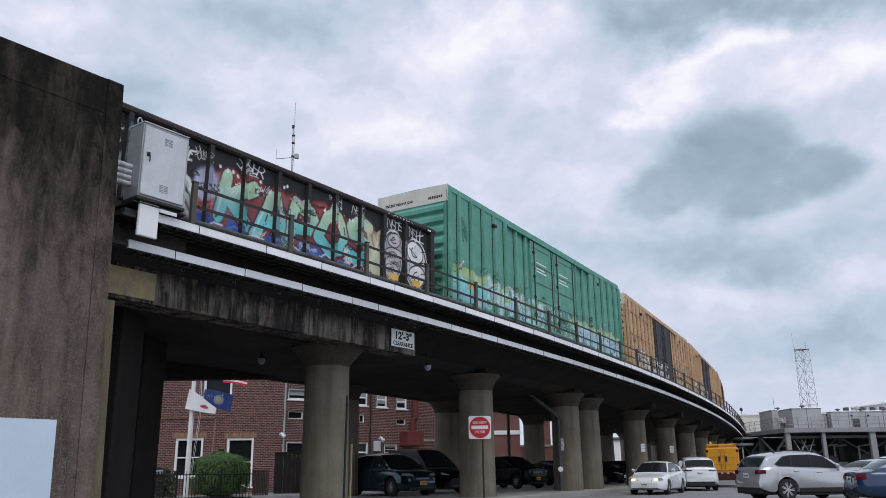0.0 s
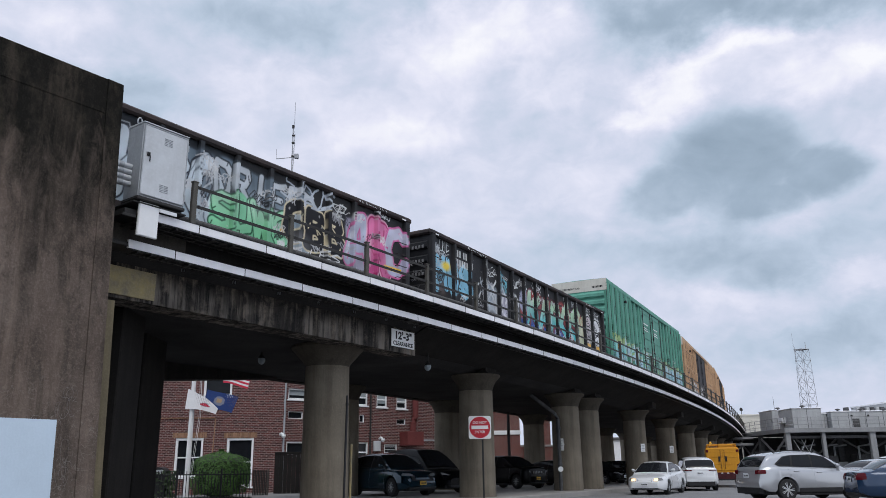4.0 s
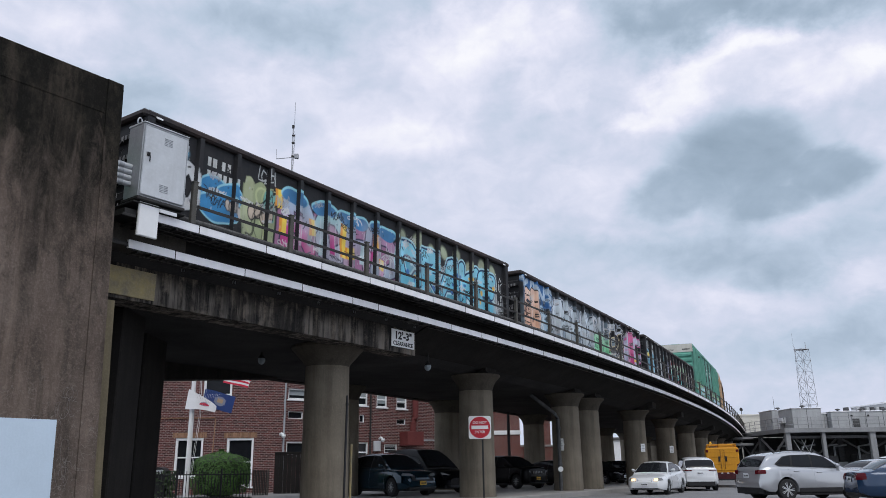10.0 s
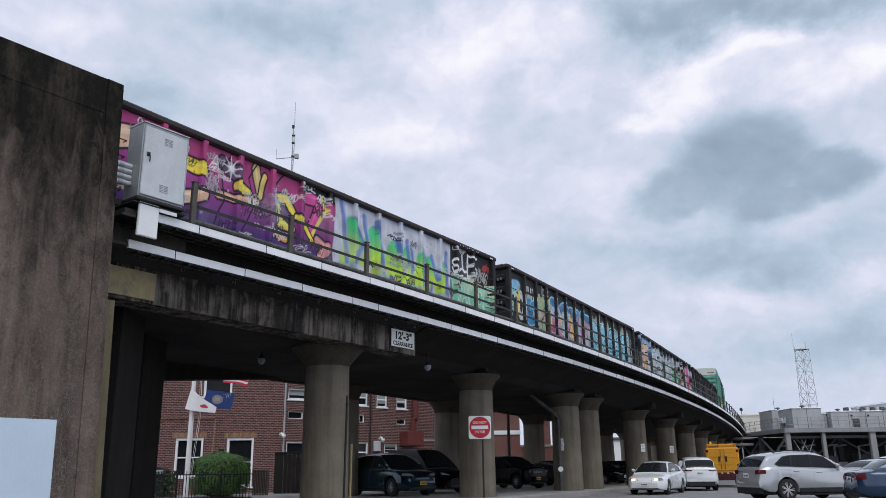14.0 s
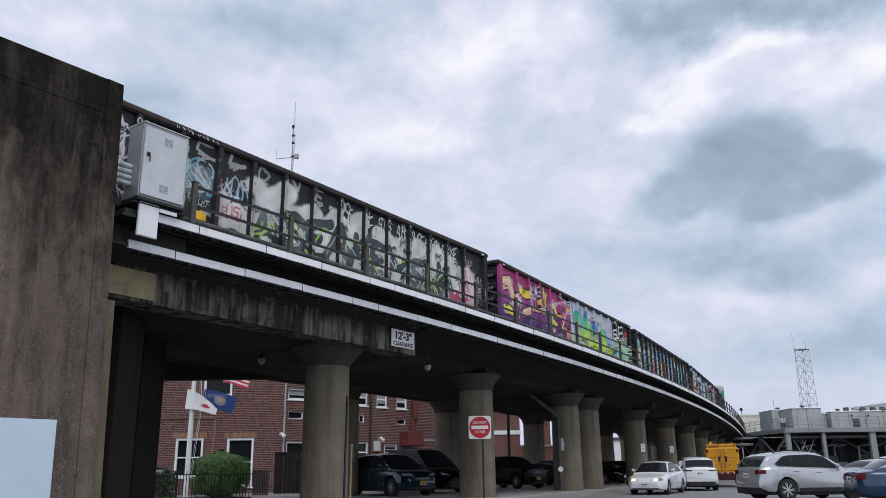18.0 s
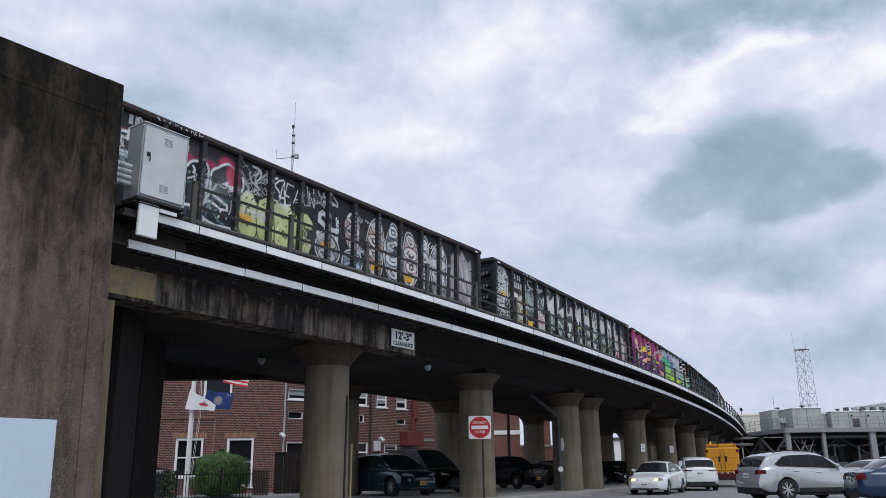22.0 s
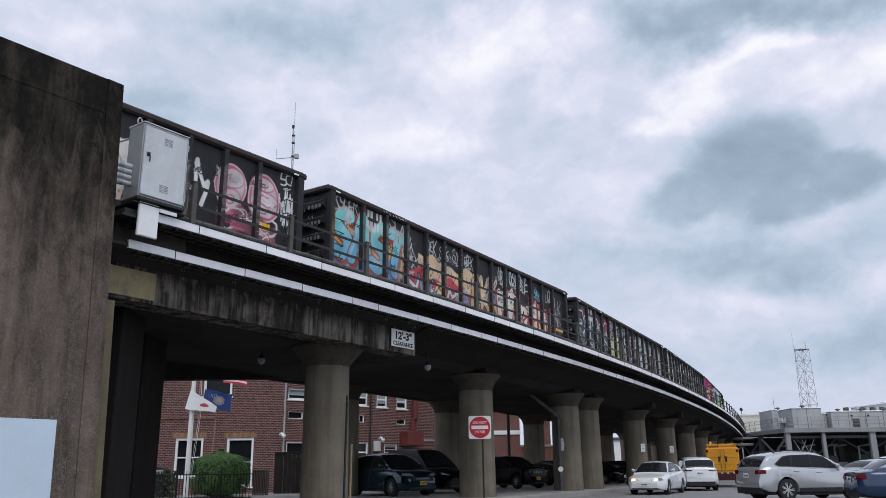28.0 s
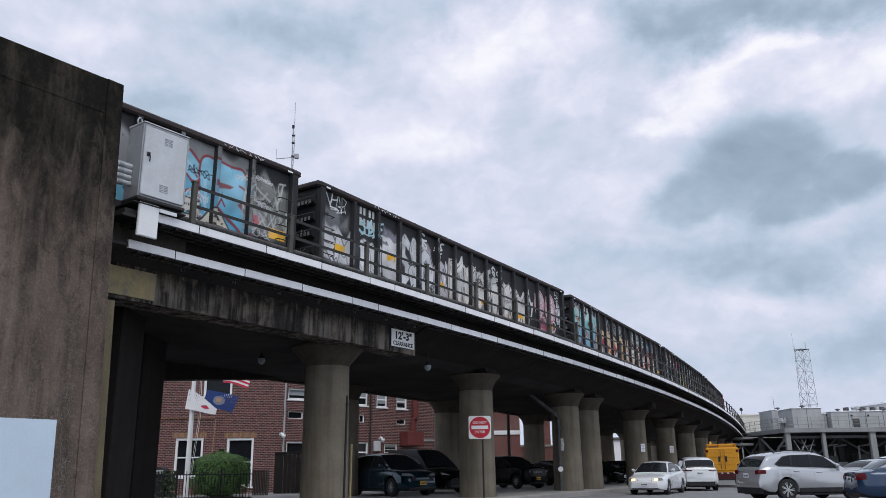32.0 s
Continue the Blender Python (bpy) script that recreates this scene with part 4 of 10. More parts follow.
            self.stroke([(c[0] - rx * 0.7, c[1] + h * rng.uniform(-0.2, 0.3)), (c[0] + rx * 0.2, c[1] + h * rng.uniform(-0.25, 0.2))], 0.016, dark, 0.015)

    def flat(self, u0, u1, v0, v1, colour, cover=1.0):
        """An upright bar, true to the side."""
        ix = np.nonzero((self.tu > u0) & (self.tu < u1) & (self.tv > v0) & (self.tv < v1))[0]
        self.put(ix, np.full(len(ix), cover), colour)

    def marks(self, u=1.93, v=1.45, colour=(0.66, 0.67, 0.66)):
        """Reporting marks: two rows of plain bars."""
        for row, n, gap in ((0.34, 4, 0.1), (0.0, 6, 0.0)):
            for i in range(n):
                x = u - 0.1 + i * 0.172 + (gap if i > 1 else 0.0)
                self.flat(x, x + 0.115, v + row, v + row + 0.25, colour, 0.92)

    def decal(self, u, v, w=0.45, h=0.2):
        """Yellow reflective label."""
        self.flat(u, u + w, v, v + h, (0.80, 0.44, 0.03))


WHT, BLK, GRY = (0.74, 0.75, 0.77), (0.012, 0.012, 0.016), (0.32, 0.33, 0.36)
MAG, PINK, PURP, RED = (0.50, 0.05, 0.22), (0.66, 0.22, 0.38), (0.15, 0.06, 0.30), (0.48, 0.06, 0.06)
LIME, MINT, YEL, ORG, PEACH = (0.52, 0.74, 0.08), (0.36, 0.60, 0.42), (0.82, 0.62, 0.08), (0.74, 0.30, 0.04), (0.78, 0.50, 0.36)
SILV, TEAL, NAVY = (0.50, 0.59, 0.66), (0.13, 0.52, 0.56), (0.03, 0.08, 0.26)
CHALK = (0.66, 0.68, 0.68)


def art_red_blue(a, r):
    """Blue throw-up at the rear, pale wisps, then mint and teal letters with red caps over blue."""
    a.scrawl(r, "LOUE", 0.35, 1.42, 1.0, 0.42, CHALK, 0.022)
    a.tag(r, 0.15, 1.15, 0.5, 0.5, (0.5, 0.52, 0.54), 0.03)
    a.patch(0.15, 1.2, 0.15, 0.7, (0.12, 0.08, 0.07), 0.2, 0.2, 5, cover=0.7)
    a.piece(r, "MU8", 0.35, 2.75, 0.2, 1.35, (0.20, 0.46, 0.62), BLK, (0.26, 0.54, 0.70), 0.22, 0.045, slant=-0.1)
    a.disc(1.05, 1.02, 0.30, 0.13, YEL, 0.1)
    a.tag(r, 0.45, 0.55, 0.5, 0.3, BLK, 0.02)
    a.marks(1.93, 1.42)
    a.wisps(r, 3.15, 3.75, 0.3, 1.15, [CHALK, (0.5, 0.55, 0.6), BLK], 10, 0.03)
    a.patch(3.85, 4.9, 0.1, 1.05, (0.42, 0.47, 0.52), 0.2, 0.15, 5)
    a.wisps(r, 3.9, 4.8, 0.15, 1.2, [CHALK, (0.25, 0.30, 0.35), WHT], 16, 0.035)
    a.scrawl(r, "SASEO", 3.95, 1.35, 0.8, 0.22, CHALK, 0.018)
    a.scrawl(r, "HAMN", 3.78, 0.5, 0.25, 0.9, CHALK, 0.016)
    a.patch(5.0, 5.75, 0.1, 1.1, (0.45, 0.44, 0.52), 0.15, 0.15, 5, 1.0)
    a.wisps(r, 5.0, 5.75, 0.9, 1.55, [(0.16, 0.46, 0.56), (0.30, 0.58, 0.66), (0.08, 0.28, 0.38)], 12, 0.04)
    a.wisps(r, 5.0, 5.75, 0.15, 1.0, [WHT, (0.22, 0.20, 0.28)], 10, 0.04)
    a.patch(6.0, 6.85, 0.1, 0.9, (0.38, 0.39, 0.41), 0.2, 0.2, 6)
    a.wisps(r, 5.95, 6.8, 0.15, 1.0, [CHALK, BLK, (0.46, 0.47, 0.50)], 14, 0.035)
    a.scrawl(r, "SLUE", 6.1, 1.3, 0.65, 0.3, CHALK, 0.026)
    # blue ground, red sky
    a.patch(6.95, 13.3, 0.0, 0.42, (0.04, 0.10, 0.36), rag=0.08, seed=1)
    a.patch(7.35, 13.2, 0.35, 1.3, (0.20, 0.06, 0.07), 0.1, 0.18, 2.4, 1.2)
    a.disc(7.2, 0.95, 0.36, 0.42, (0.40, 0.42, 0.56), 0.12)
    a.patch(6.95, 7.5, 0.35, 0.65, (0.45, 0.10, 0.10), 0.1, 0.1, 6)
    for k in range(7):
        a.disc(7.9 + k * 0.8, 1.28 + 0.06 * math.sin(k * 2.0), 0.40, 0.18, (0.32, 0.06, 0.06), 0.12)
    a.piece(r, "KAPOS", 7.5, 13.25, 0.18, 1.42, [(0.10, 0.50, 0.54), (0.14, 0.55, 0.58)], (0.10, 0.03, 0.05), [(0.40, 0.60, 0.42), (0.46, 0.62, 0.44)], 0.25, 0.05, back=(0.24, 0.05, 0.05), shine=0.8, slant=0.22, wild=0.2)
    for k in range(9):
        u = 7.3 + k * 0.65
        a.stroke([(u, 0.08), (u + 0.22, 0.2), (u + 0.5, 0.14)], 0.02, [(0.55, 0.62, 0.72), (0.1, 0.2, 0.5)][k % 2], 0.02)
    for i in range(20):
        a.disc(r.uniform(7.4, 13.1), r.uniform(1.25, 1.62), 0.045, 0.045, WHT)
    a.scrawl(r, "SASER", 8.1, 1.55, 0.85, 0.24, WHT, 0.02)
    a.scrawl(r, "RISH", 11.5, 1.6, 0.5, 0.16, CHALK, 0.016)
    a.scrawl(r, "NEO", 12.5, 1.55, 0.4, 0.16, CHALK, 0.016)
    a.patch(13.2, 13.8, 0.1, 1.35, (0.50, 0.55, 0.38), 0.06, 0.15, 5)
    a.wisps(r, 13.2, 13.75, 0.15, 1.2, [(0.5, 0.2, 0.15), (0.62, 0.62, 0.5)], 6, 0.03)
    a.bubbles(r, 14.4, 0.15, 1.42, 0.95, (0.55, 0.50, 0.52), BLK, 3, CHALK, (0.40, 0.38, 0.40))
    a.bubbles(r, 15.6, 0.1, 1.42, 1.1, (0.72, 0.73, 0.75), BLK, 2, CHALK, (0.62, 0.62, 0.65))
    for u in (14.1, 15.25):
        a.scrawl(r, "NSHE", u, 1.5, 0.75, 0.3, CHALK, 0.018)
        a.decal(u + 0.15, 0.12)


def art_silver(a, r):
    """Silver-blue letters along the whole side, a peach throw-up, green letters and a pink pair at the front."""
    a.patch(0.0, 12.2, -0.1, 1.62, (0.36, 0.45, 0.52), 0.12, 0.12, 1.6, fade=(0.16, 0.21, 0.26), cover=0.95)
    a.patch(0.05, 3.4, 0.95, 1.95, (0.035, 0.13, 0.33), 0.1, 0.06, 1.3)
    a.piece(r, "KANS", 0.1, 3.5, 1.12, 1.82, (0.48, 0.60, 0.72), (0.05, 0.17, 0.38), None, 0.15, 0.03, wild=0.14, slant=-0.25)
    a.patch(1.9, 3.15, 0.05, 0.95, (0.42, 0.58, 0.70), 0.08, 0.15, 4)
    a.wisps(r, 2.0, 3.1, 0.1, 0.9, [(0.62, 0.70, 0.76), (0.06, 0.10, 0.16)], 10, 0.03)
    a.marks(1.98, 0.88, (0.015, 0.02, 0.03))
    a.patch(0.1, 1.85, 0.05, 0.75, PEACH, 0.05, 0.1, 4)
    a.piece(r, "SB", 0.1, 1.95, 0.05, 1.45, (0.74, 0.46, 0.33), BLK, (0.80, 0.56, 0.44), 0.30, 0.04, shine=0.7, wild=0.05)
    a.tag(r, 0.2, 0.45, 0.4, 0.3, (0.20, 0.08, 0.06), 0.02)
    a.scrawl(r, "T", 0.65, 0.5, 0.2, 0.35, (0.15, 0.06, 0.05), 0.02)
    a.piece(r, "AMPHDO", 3.2, 9.0, 0.05, 1.58, (0.50, 0.57, 0.62), (0.025, 0.03, 0.045), (0.58, 0.65, 0.71), 0.27, 0.04, shine=0.6, wild=0.12)
    a.patch(3.3, 9.0, 1.62, 1.95, (0.03, 0.036, 0.045), 0.12, 0.1, 2, cover=0.8)
    a.wisps(r, 3.3, 9.0, 0.1, 1.6, [(0.05, 0.06, 0.09), (0.66, 0.70, 0.74)], 44, 0.018)
    a.piece(r, "DRIEED", 8.8, 12.4, 0.75, 1.6, (0.46, 0.51, 0.55), (0.04, 0.05, 0.06), (0.56, 0.60, 0.64), 0.11, 0.035, wild=0.14)
    a.patch(8.75, 11.4, 0.02, 0.85, (0.20, 0.55, 0.32), 0.05, 0.14, 4)
    a.piece(r, "SUWO", 8.75, 11.4, 0.05, 0.95, (0.24, 0.62, 0.36), (0.02, 0.10, 0.05), (0.34, 0.68, 0.44), 0.15, 0.035, wild=0.1)
    a.patch(11.1, 11.9, 0.35, 0.5, (0.80, 0.42, 0.05), 0.04)
    a.piece(r, "OBB", 11.15, 13.5, 0.22, 1.3, (0.014, 0.014, 0.018), (0.66, 0.58, 0.40), None, 0.22, 0.04, shine=0.0, wild=0.06)
    a.scrawl(r, "SIDOS", 11.0, 1.38, 2.0, 0.45, (0.48, 0.52, 0.58), 0.035)
    a.scrawl(r, "RULES", 11.4, 0.03, 1.9, 0.2, WHT, 0.022)
    a.scrawl(r, "SE", 13.0, 1.3, 0.5, 0.3, CHALK, 0.024)
    a.patch(13.6, 14.7, 0.05, 1.45, (0.34, 0.33, 0.42), 0.1, 0.15, 4)
    a.piece(r, "A", 13.55, 14.75, 0.1, 1.55, (0.40, 0.43, 0.56), (0.62, 0.16, 0.36), (0.48, 0.50, 0.62), 0.25, 0.05, shine=0.8)
    a.piece(r, "R", 14.6, 15.5, 0.05, 1.6, (0.62, 0.10, 0.30), (0.45, 0.03, 0.16), (0.70, 0.20, 0.40), 0.26, 0.05, rim=(0.72, 0.40, 0.52), shine=0.6)
    a.piece(r, "C", 15.35, 16.35, 0.15, 1.5, (0.44, 0.44, 0.58), (0.60, 0.14, 0.34), (0.52, 0.52, 0.64), 0.23, 0.05, shine=0.8)
    a.scrawl(r, "SURUO", 14.85, 1.72, 0.75, 0.2, WHT, 0.022)
    a.flat(15.35, 16.2, 0.38, 0.52, (0.84, 0.50, 0.03))


def art_blue_orange(a, r):
    """A blue cloud and an olive figure, block letters in pink, mauve and gold with blue caps, then cyan letters."""
    a.piece(r, "RO", 0.15, 1.6, 0.15, 1.25, [(0.36, 0.60, 0.50), (0.62, 0.64, 0.66)], BLK, None, 0.2, 0.04)
    a.disc(0.8, 1.35, 0.5, 0.22, (0.24, 0.50, 0.68), 0.06)
    a.flat(1.02, 1.18, 0.5, 1.5, YEL)
    a.marks(1.93, 1.2)
    a.scrawl(r, "ICH", 3.3, 1.48, 0.7, 0.28, (0.5, 0.52, 0.52), 0.026)
    for u, v, ru, rv in ((2.1, 0.72, 0.5, 0.42), (2.6, 0.7, 0.45, 0.36), (2.3, 0.5, 0.7, 0.3)):
        a.disc(u, v, ru + 0.05, rv + 0.05, (0.30, 0.60, 0.72))
        a.disc(u, v, ru, rv, (0.05, 0.24, 0.48))
    a.scrawl(r, "LMT", 1.9, 0.72, 0.4, 0.14, (0.35, 0.6, 0.75), 0.014)
    for k in range(4):
        a.disc(2.55 + 0.13 * k, 0.62 - 0.05 * k, 0.10, 0.14, BLK)
        a.disc(2.55 + 0.13 * k, 0.62 - 0.05 * k, 0.075, 0.115, (0.56, 0.50, 0.44))
    a.patch(3.0, 4.15, 0.02, 1.25, (0.33, 0.38, 0.22), 0.04, 0.2, 4)
    a.patch(3.05, 3.35, 0.1, 1.4, (0.44, 0.48, 0.30), 0.04, 0.1, 7)
    a.patch(3.7, 4.1, 0.6, 1.3, (0.20, 0.46, 0.42), 0.04, 0.1, 6)
    for k in range(4):
        a.disc(3.35 + 0.2 * k, 0.65 + 0.08 * (k % 2), 0.14, 0.20, BLK)
        a.disc(3.35 + 0.2 * k, 0.65 + 0.08 * (k % 2), 0.11, 0.165, (0.60, 0.50, 0.40))
    a.wisps(r, 3.0, 4.1, 0.1, 1.3, [BLK, (0.5, 0.55, 0.3)], 10, 0.022)
    # block letters: ground, bodies, gold bars, blue caps
    a.patch(4.2, 9.45, 0.02, 1.2, (0.34, 0.16, 0.28), 0.05, 0.05, 2)
    bodies = [(0.50, 0.06, 0.24), (0.42, 0.40, 0.50), (0.46, 0.30, 0.42), (0.36, 0.42, 0.52)]
    a.piece(r, "RCHD", 4.35, 9.45, 0.02, 1.42, bodies, (0.05, 0.04, 0.09), [(0.42, 0.52, 0.66), (0.34, 0.56, 0.60), (0.40, 0.46, 0.58), (0.46, 0.26, 0.42)], 0.30, 0.04, shine=0.3, wild=0.06)
    for k in range(11):
        u = 4.45 + 0.46 * k
        a.patch(u, u + r.uniform(0.14, 0.26), 0.15 + 0.1 * (k % 3), 0.55 + 0.12 * ((k * 2) % 3), [(0.52, 0.06, 0.26), (0.62, 0.34, 0.50), (0.30, 0.30, 0.36), (0.44, 0.58, 0.62)][k % 4], 0.03, 0.08, 6, k)
    for u, v0, v1 in ((4.08, 0.95, 1.42), (4.3, 0.35, 0.75), (5.42, 0.6, 1.0), (6.75, 0.3, 1.15), (7.0, 0.3, 0.6), (8.22, 0.75, 1.25), (8.5, 0.3, 0.6)):
        a.patch(u, u + 0.12, v0, v1, (0.80, 0.34, 0.05), 0.02)
        a.patch(u + 0.10, u + 0.26, v0, v1, (0.86, 0.62, 0.10), 0.02)
    for u, w in ((4.85, 0.55), (6.05, 0.55), (7.0, 0.42), (7.6, 0.4), (8.35, 0.3), (8.95, 0.5)):
        a.disc(u, 1.36, w, 0.20, (0.30, 0.62, 0.72))
        a.disc(u, 1.32, w * 0.92, 0.17, (0.06, 0.20, 0.40))
    for i in range(14):
        u = r.uniform(4.5, 9.3)
        a.stroke([(u, 0.2), (u + r.uniform(-0.1, 0.1), 1.1)], 0.012, (0.66, 0.68, 0.72), 0.015, 0.8)
    # cyan letters over lime haze
    for i in range(8):
        a.disc(9.7 + i * 0.82, 1.42 + 0.12 * math.sin(i * 2.2), 0.24, 0.22, (0.52, 0.58, 0.40), 0.12, 0.85)
    a.patch(9.4, 15.6, 0.05, 0.95, (0.10, 0.34, 0.46), 0.06, 0.12, 2.6)
    a.piece(r, "CRAKE", 9.4, 15.6, 0.05, 1.38, [(0.16, 0.52, 0.68)], (0.01, 0.04, 0.12), [(0.26, 0.62, 0.76)], 0.29, 0.05, shine=0.8, wild=0.08, rim=(0.42, 0.66, 0.72))
    for i in range(24):
        a.disc(r.uniform(9.5, 15.5), r.uniform(0.15, 1.2), r.uniform(0.04, 0.11), r.uniform(0.04, 0.10), [(0.84, 0.52, 0.10), (0.05, 0.16, 0.40), (0.52, 0.72, 0.78)][i % 3], 0.02)
    a.scrawl(r, "ILSE", 15.55, 0.35, 0.6, 0.9, CHALK, 0.022)
    a.patch(15.5, 16.3, 0.1, 0.6, (0.40, 0.42, 0.44), 0.2, 0.15, 7, cover=0.7)


def art_white_lime(a, r):
    """Pink over purple at the rear with gold and peach shapes, then white over green and lime letters with blue edges."""
    a.patch(-0.2, 7.55, -0.2, 2.3, (0.42, 0.06, 0.20), 0.03)
    a.patch(-0.2, 7.55, -0.2, 1.25, (0.05, 0.04, 0.18), 0.3, 0.2, 1.6, fade=(0.36, 0.06, 0.26))
    a.patch(6.05, 7.55, 1.55, 2.3, BLK, 0.12, 0.1, 3)
    ink = (0.015, 0.012, 0.03)
    def shape(p, fill, w=0.12):
        a.stroke(p, w + 0.05, ink)
        a.stroke(p, w, fill)
        a.stroke(np.asarray(p) + [-0.02, w * 0.4], w * 0.25, np.minimum(np.asarray(fill) * 1.3 + 0.03, 0.9), 0.03, 0.8)
    shape([(0.3, 1.25), (1.0, 1.35), (1.3, 0.9)], PEACH, 0.22)
    shape([(0.4, 0.5), (1.2, 0.35)], YEL, 0.14)
    shape([(1.6, 0.9), (1.75, 0.3)], PEACH, 0.15)
    shape([(2.1, 1.3), (2.8, 1.15)], YEL, 0.14)
    shape([(2.3, 0.5), (2.9, 0.65)], PEACH, 0.13)
    shape([(3.35, 1.5), (3.75, 1.42)], (0.12, 0.06, 0.12), 0.16)
    shape([(3.85, 1.15), (4.2, 1.02)], YEL, 0.12)
    shape([(3.3, 0.78), (4.0, 0.86), (4.5, 0.9)], (0.70, 0.42, 0.28), 0.08)
    shape([(4.45, 1.65), (4.6, 1.1)], (0.68, 0.50, 0.22), 0.12)
    shape([(4.78, 1.55), (4.6, 1.05)], (0.78, 0.56, 0.16), 0.07)
    shape([(5.25, 1.2), (5.6, 1.28), (5.9, 0.95)], YEL, 0.10)
    shape([(5.3, 1.0), (5.35, 0.65), (5.8, 0.6)], (0.78, 0.66, 0.12), 0.10)
    shape([(5.5, 0.95), (5.75, 0.8)], (0.10, 0.05, 0.14), 0.12)
    shape([(5.15, 0.36), (5.6, 0.30)], (0.76, 0.36, 0.10), 0.06)
    shape([(6.3, 1.45), (6.9, 1.45), (6.6, 0.75)], (0.62, 0.08, 0.30), 0.14)
    a.stroke([(6.9, 1.62), (7.1, 1.35), (6.65, 0.6)], 0.05, (0.78, 0.62, 0.12))
    shape([(6.0, 0.9), (6.3, 0.75), (6.6, 0.45)], YEL, 0.07)
    shape([(6.85, 0.5), (7.2, 0.4), (6.95, 0.15)], (0.66, 0.30, 0.30), 0.12)
    for u in (3.2, 4.1, 5.0, 6.0):
        a.stroke([(u, 0.1), (u + 0.3, 0.7), (u + 0.1, 1.4), (u + 0.5, 1.9)], 0.022, ink, 0.015)
    a.tag(r, 4.3, 0.7, 0.7, 0.22, ink, 0.02)
    a.scrawl(r, "LIUE", 6.05, 1.62, 0.55, 0.2, WHT, 0.02)
    a.scrawl(r, "AORN", 6.7, 1.5, 0.6, 0.18, CHALK, 0.016)
    a.tag(r, 6.6, 1.1, 0.4, 0.22, ink, 0.018)
    for u, v in ((3.6, 1.5), (5.2, 1.15), (2.0, 0.9)):
        for t in range(4):
            c, d = 0.26 * math.cos(t * 0.785), 0.26 * math.sin(t * 0.785)
            a.stroke([(u - c, v - d), (u + c, v + d)], 0.012, WHT, 0.02)
        a.disc(u, v, 0.10, 0.10, WHT, 0.1)
    a.scrawl(r, "A", 2.98, 1.35, 0.2, 0.25, CHALK, 0.02)
    # white end with lime letters
    a.patch(7.5, 13.6, -0.2, 2.3, (0.58, 0.60, 0.68), 0.03)
    a.patch(7.5, 13.6, 1.75, 2.3, (0.30, 0.38, 0.58), 0.15, 0.15, 2.2, cover=0.8)
    edge = (0.10, 0.17, 0.46)
    lit = dict(top=(0.08, 0.56, 0.24), span=(0.45, 1.15))
    for p, w in (([(8.05, 0.05), (8.2, 1.15), (8.75, 0.5), (9.25, 1.15), (9.45, 0.1)], 0.24), ([(9.75, 0.05), (10.3, 1.0), (10.75, 0.1)], 0.22), ([(9.95, 0.4), (10.6, 0.4)], 0.14),
                 ([(11.0, 1.0), (11.1, 0.25), (11.6, 0.2), (11.75, 0.95)], 0.21), ([(12.1, 0.05), (12.2, 0.95), (12.95, 0.15), (13.1, 0.9)], 0.21)):
        p = np.asarray(p)
        a.stroke(p + [0.12, 0.02], w + 0.02, edge, 0.08, 0.9)
        a.stroke(p, w, LIME, 0.09, 1.0, **lit)
    for p in ([(7.8, 1.75), (7.95, 0.9), (8.15, 0.2)], [(8.45, 0.25), (8.8, 0.85)], [(8.85, 1.6), (9.0, 1.0)], [(9.45, 1.5), (9.75, 0.8), (9.8, 0.15)], [(10.5, 1.25), (10.75, 0.7)], [(11.0, 1.35), (11.15, 0.75)], [(11.85, 1.3), (11.95, 0.3)], [(12.4, 1.2), (12.7, 0.6)], [(13.3, 1.4), (13.35, 0.2)]):
        a.stroke(p, 0.10, edge, 0.06, 0.85)
        a.stroke(np.asarray(p) + [0.10, 0.0], 0.04, (0.34, 0.44, 0.66), 0.04, 0.8)
    a.patch(7.6, 13.6, -0.1, 0.14, (0.34, 0.46, 0.56), 0.05, 0.06, 4, cover=0.8)
    a.flat(13.55, 16.5, -0.1, 2.2, (0.018, 0.018, 0.022), 0.9)
    a.patch(13.7, 16.2, 0.02, 0.6, (0.20, 0.52, 0.40), 0.15, 0.1, 5, cover=0.8)
    a.piece(r, "RAWDE", 13.65, 16.3, 0.05, 0.88, (0.20, 0.55, 0.42), (0.66, 0.68, 0.50), (0.30, 0.62, 0.46), 0.12, 0.035, shine=0.3, wild=0.1)
    a.scrawl(r, "SLUES", 13.7, 1.02, 1.5, 0.48, WHT, 0.045)
    a.tag(r, 15.2, 0.9, 0.8, 0.5, (0.40, 0.40, 0.38), 0.025)
    a.tag(r, 13.75, 1.65, 0.8, 0.2, CHALK, 0.018)
    a.tag(r, 15.7, 1.35, 0.5, 0.25, RED, 0.02)


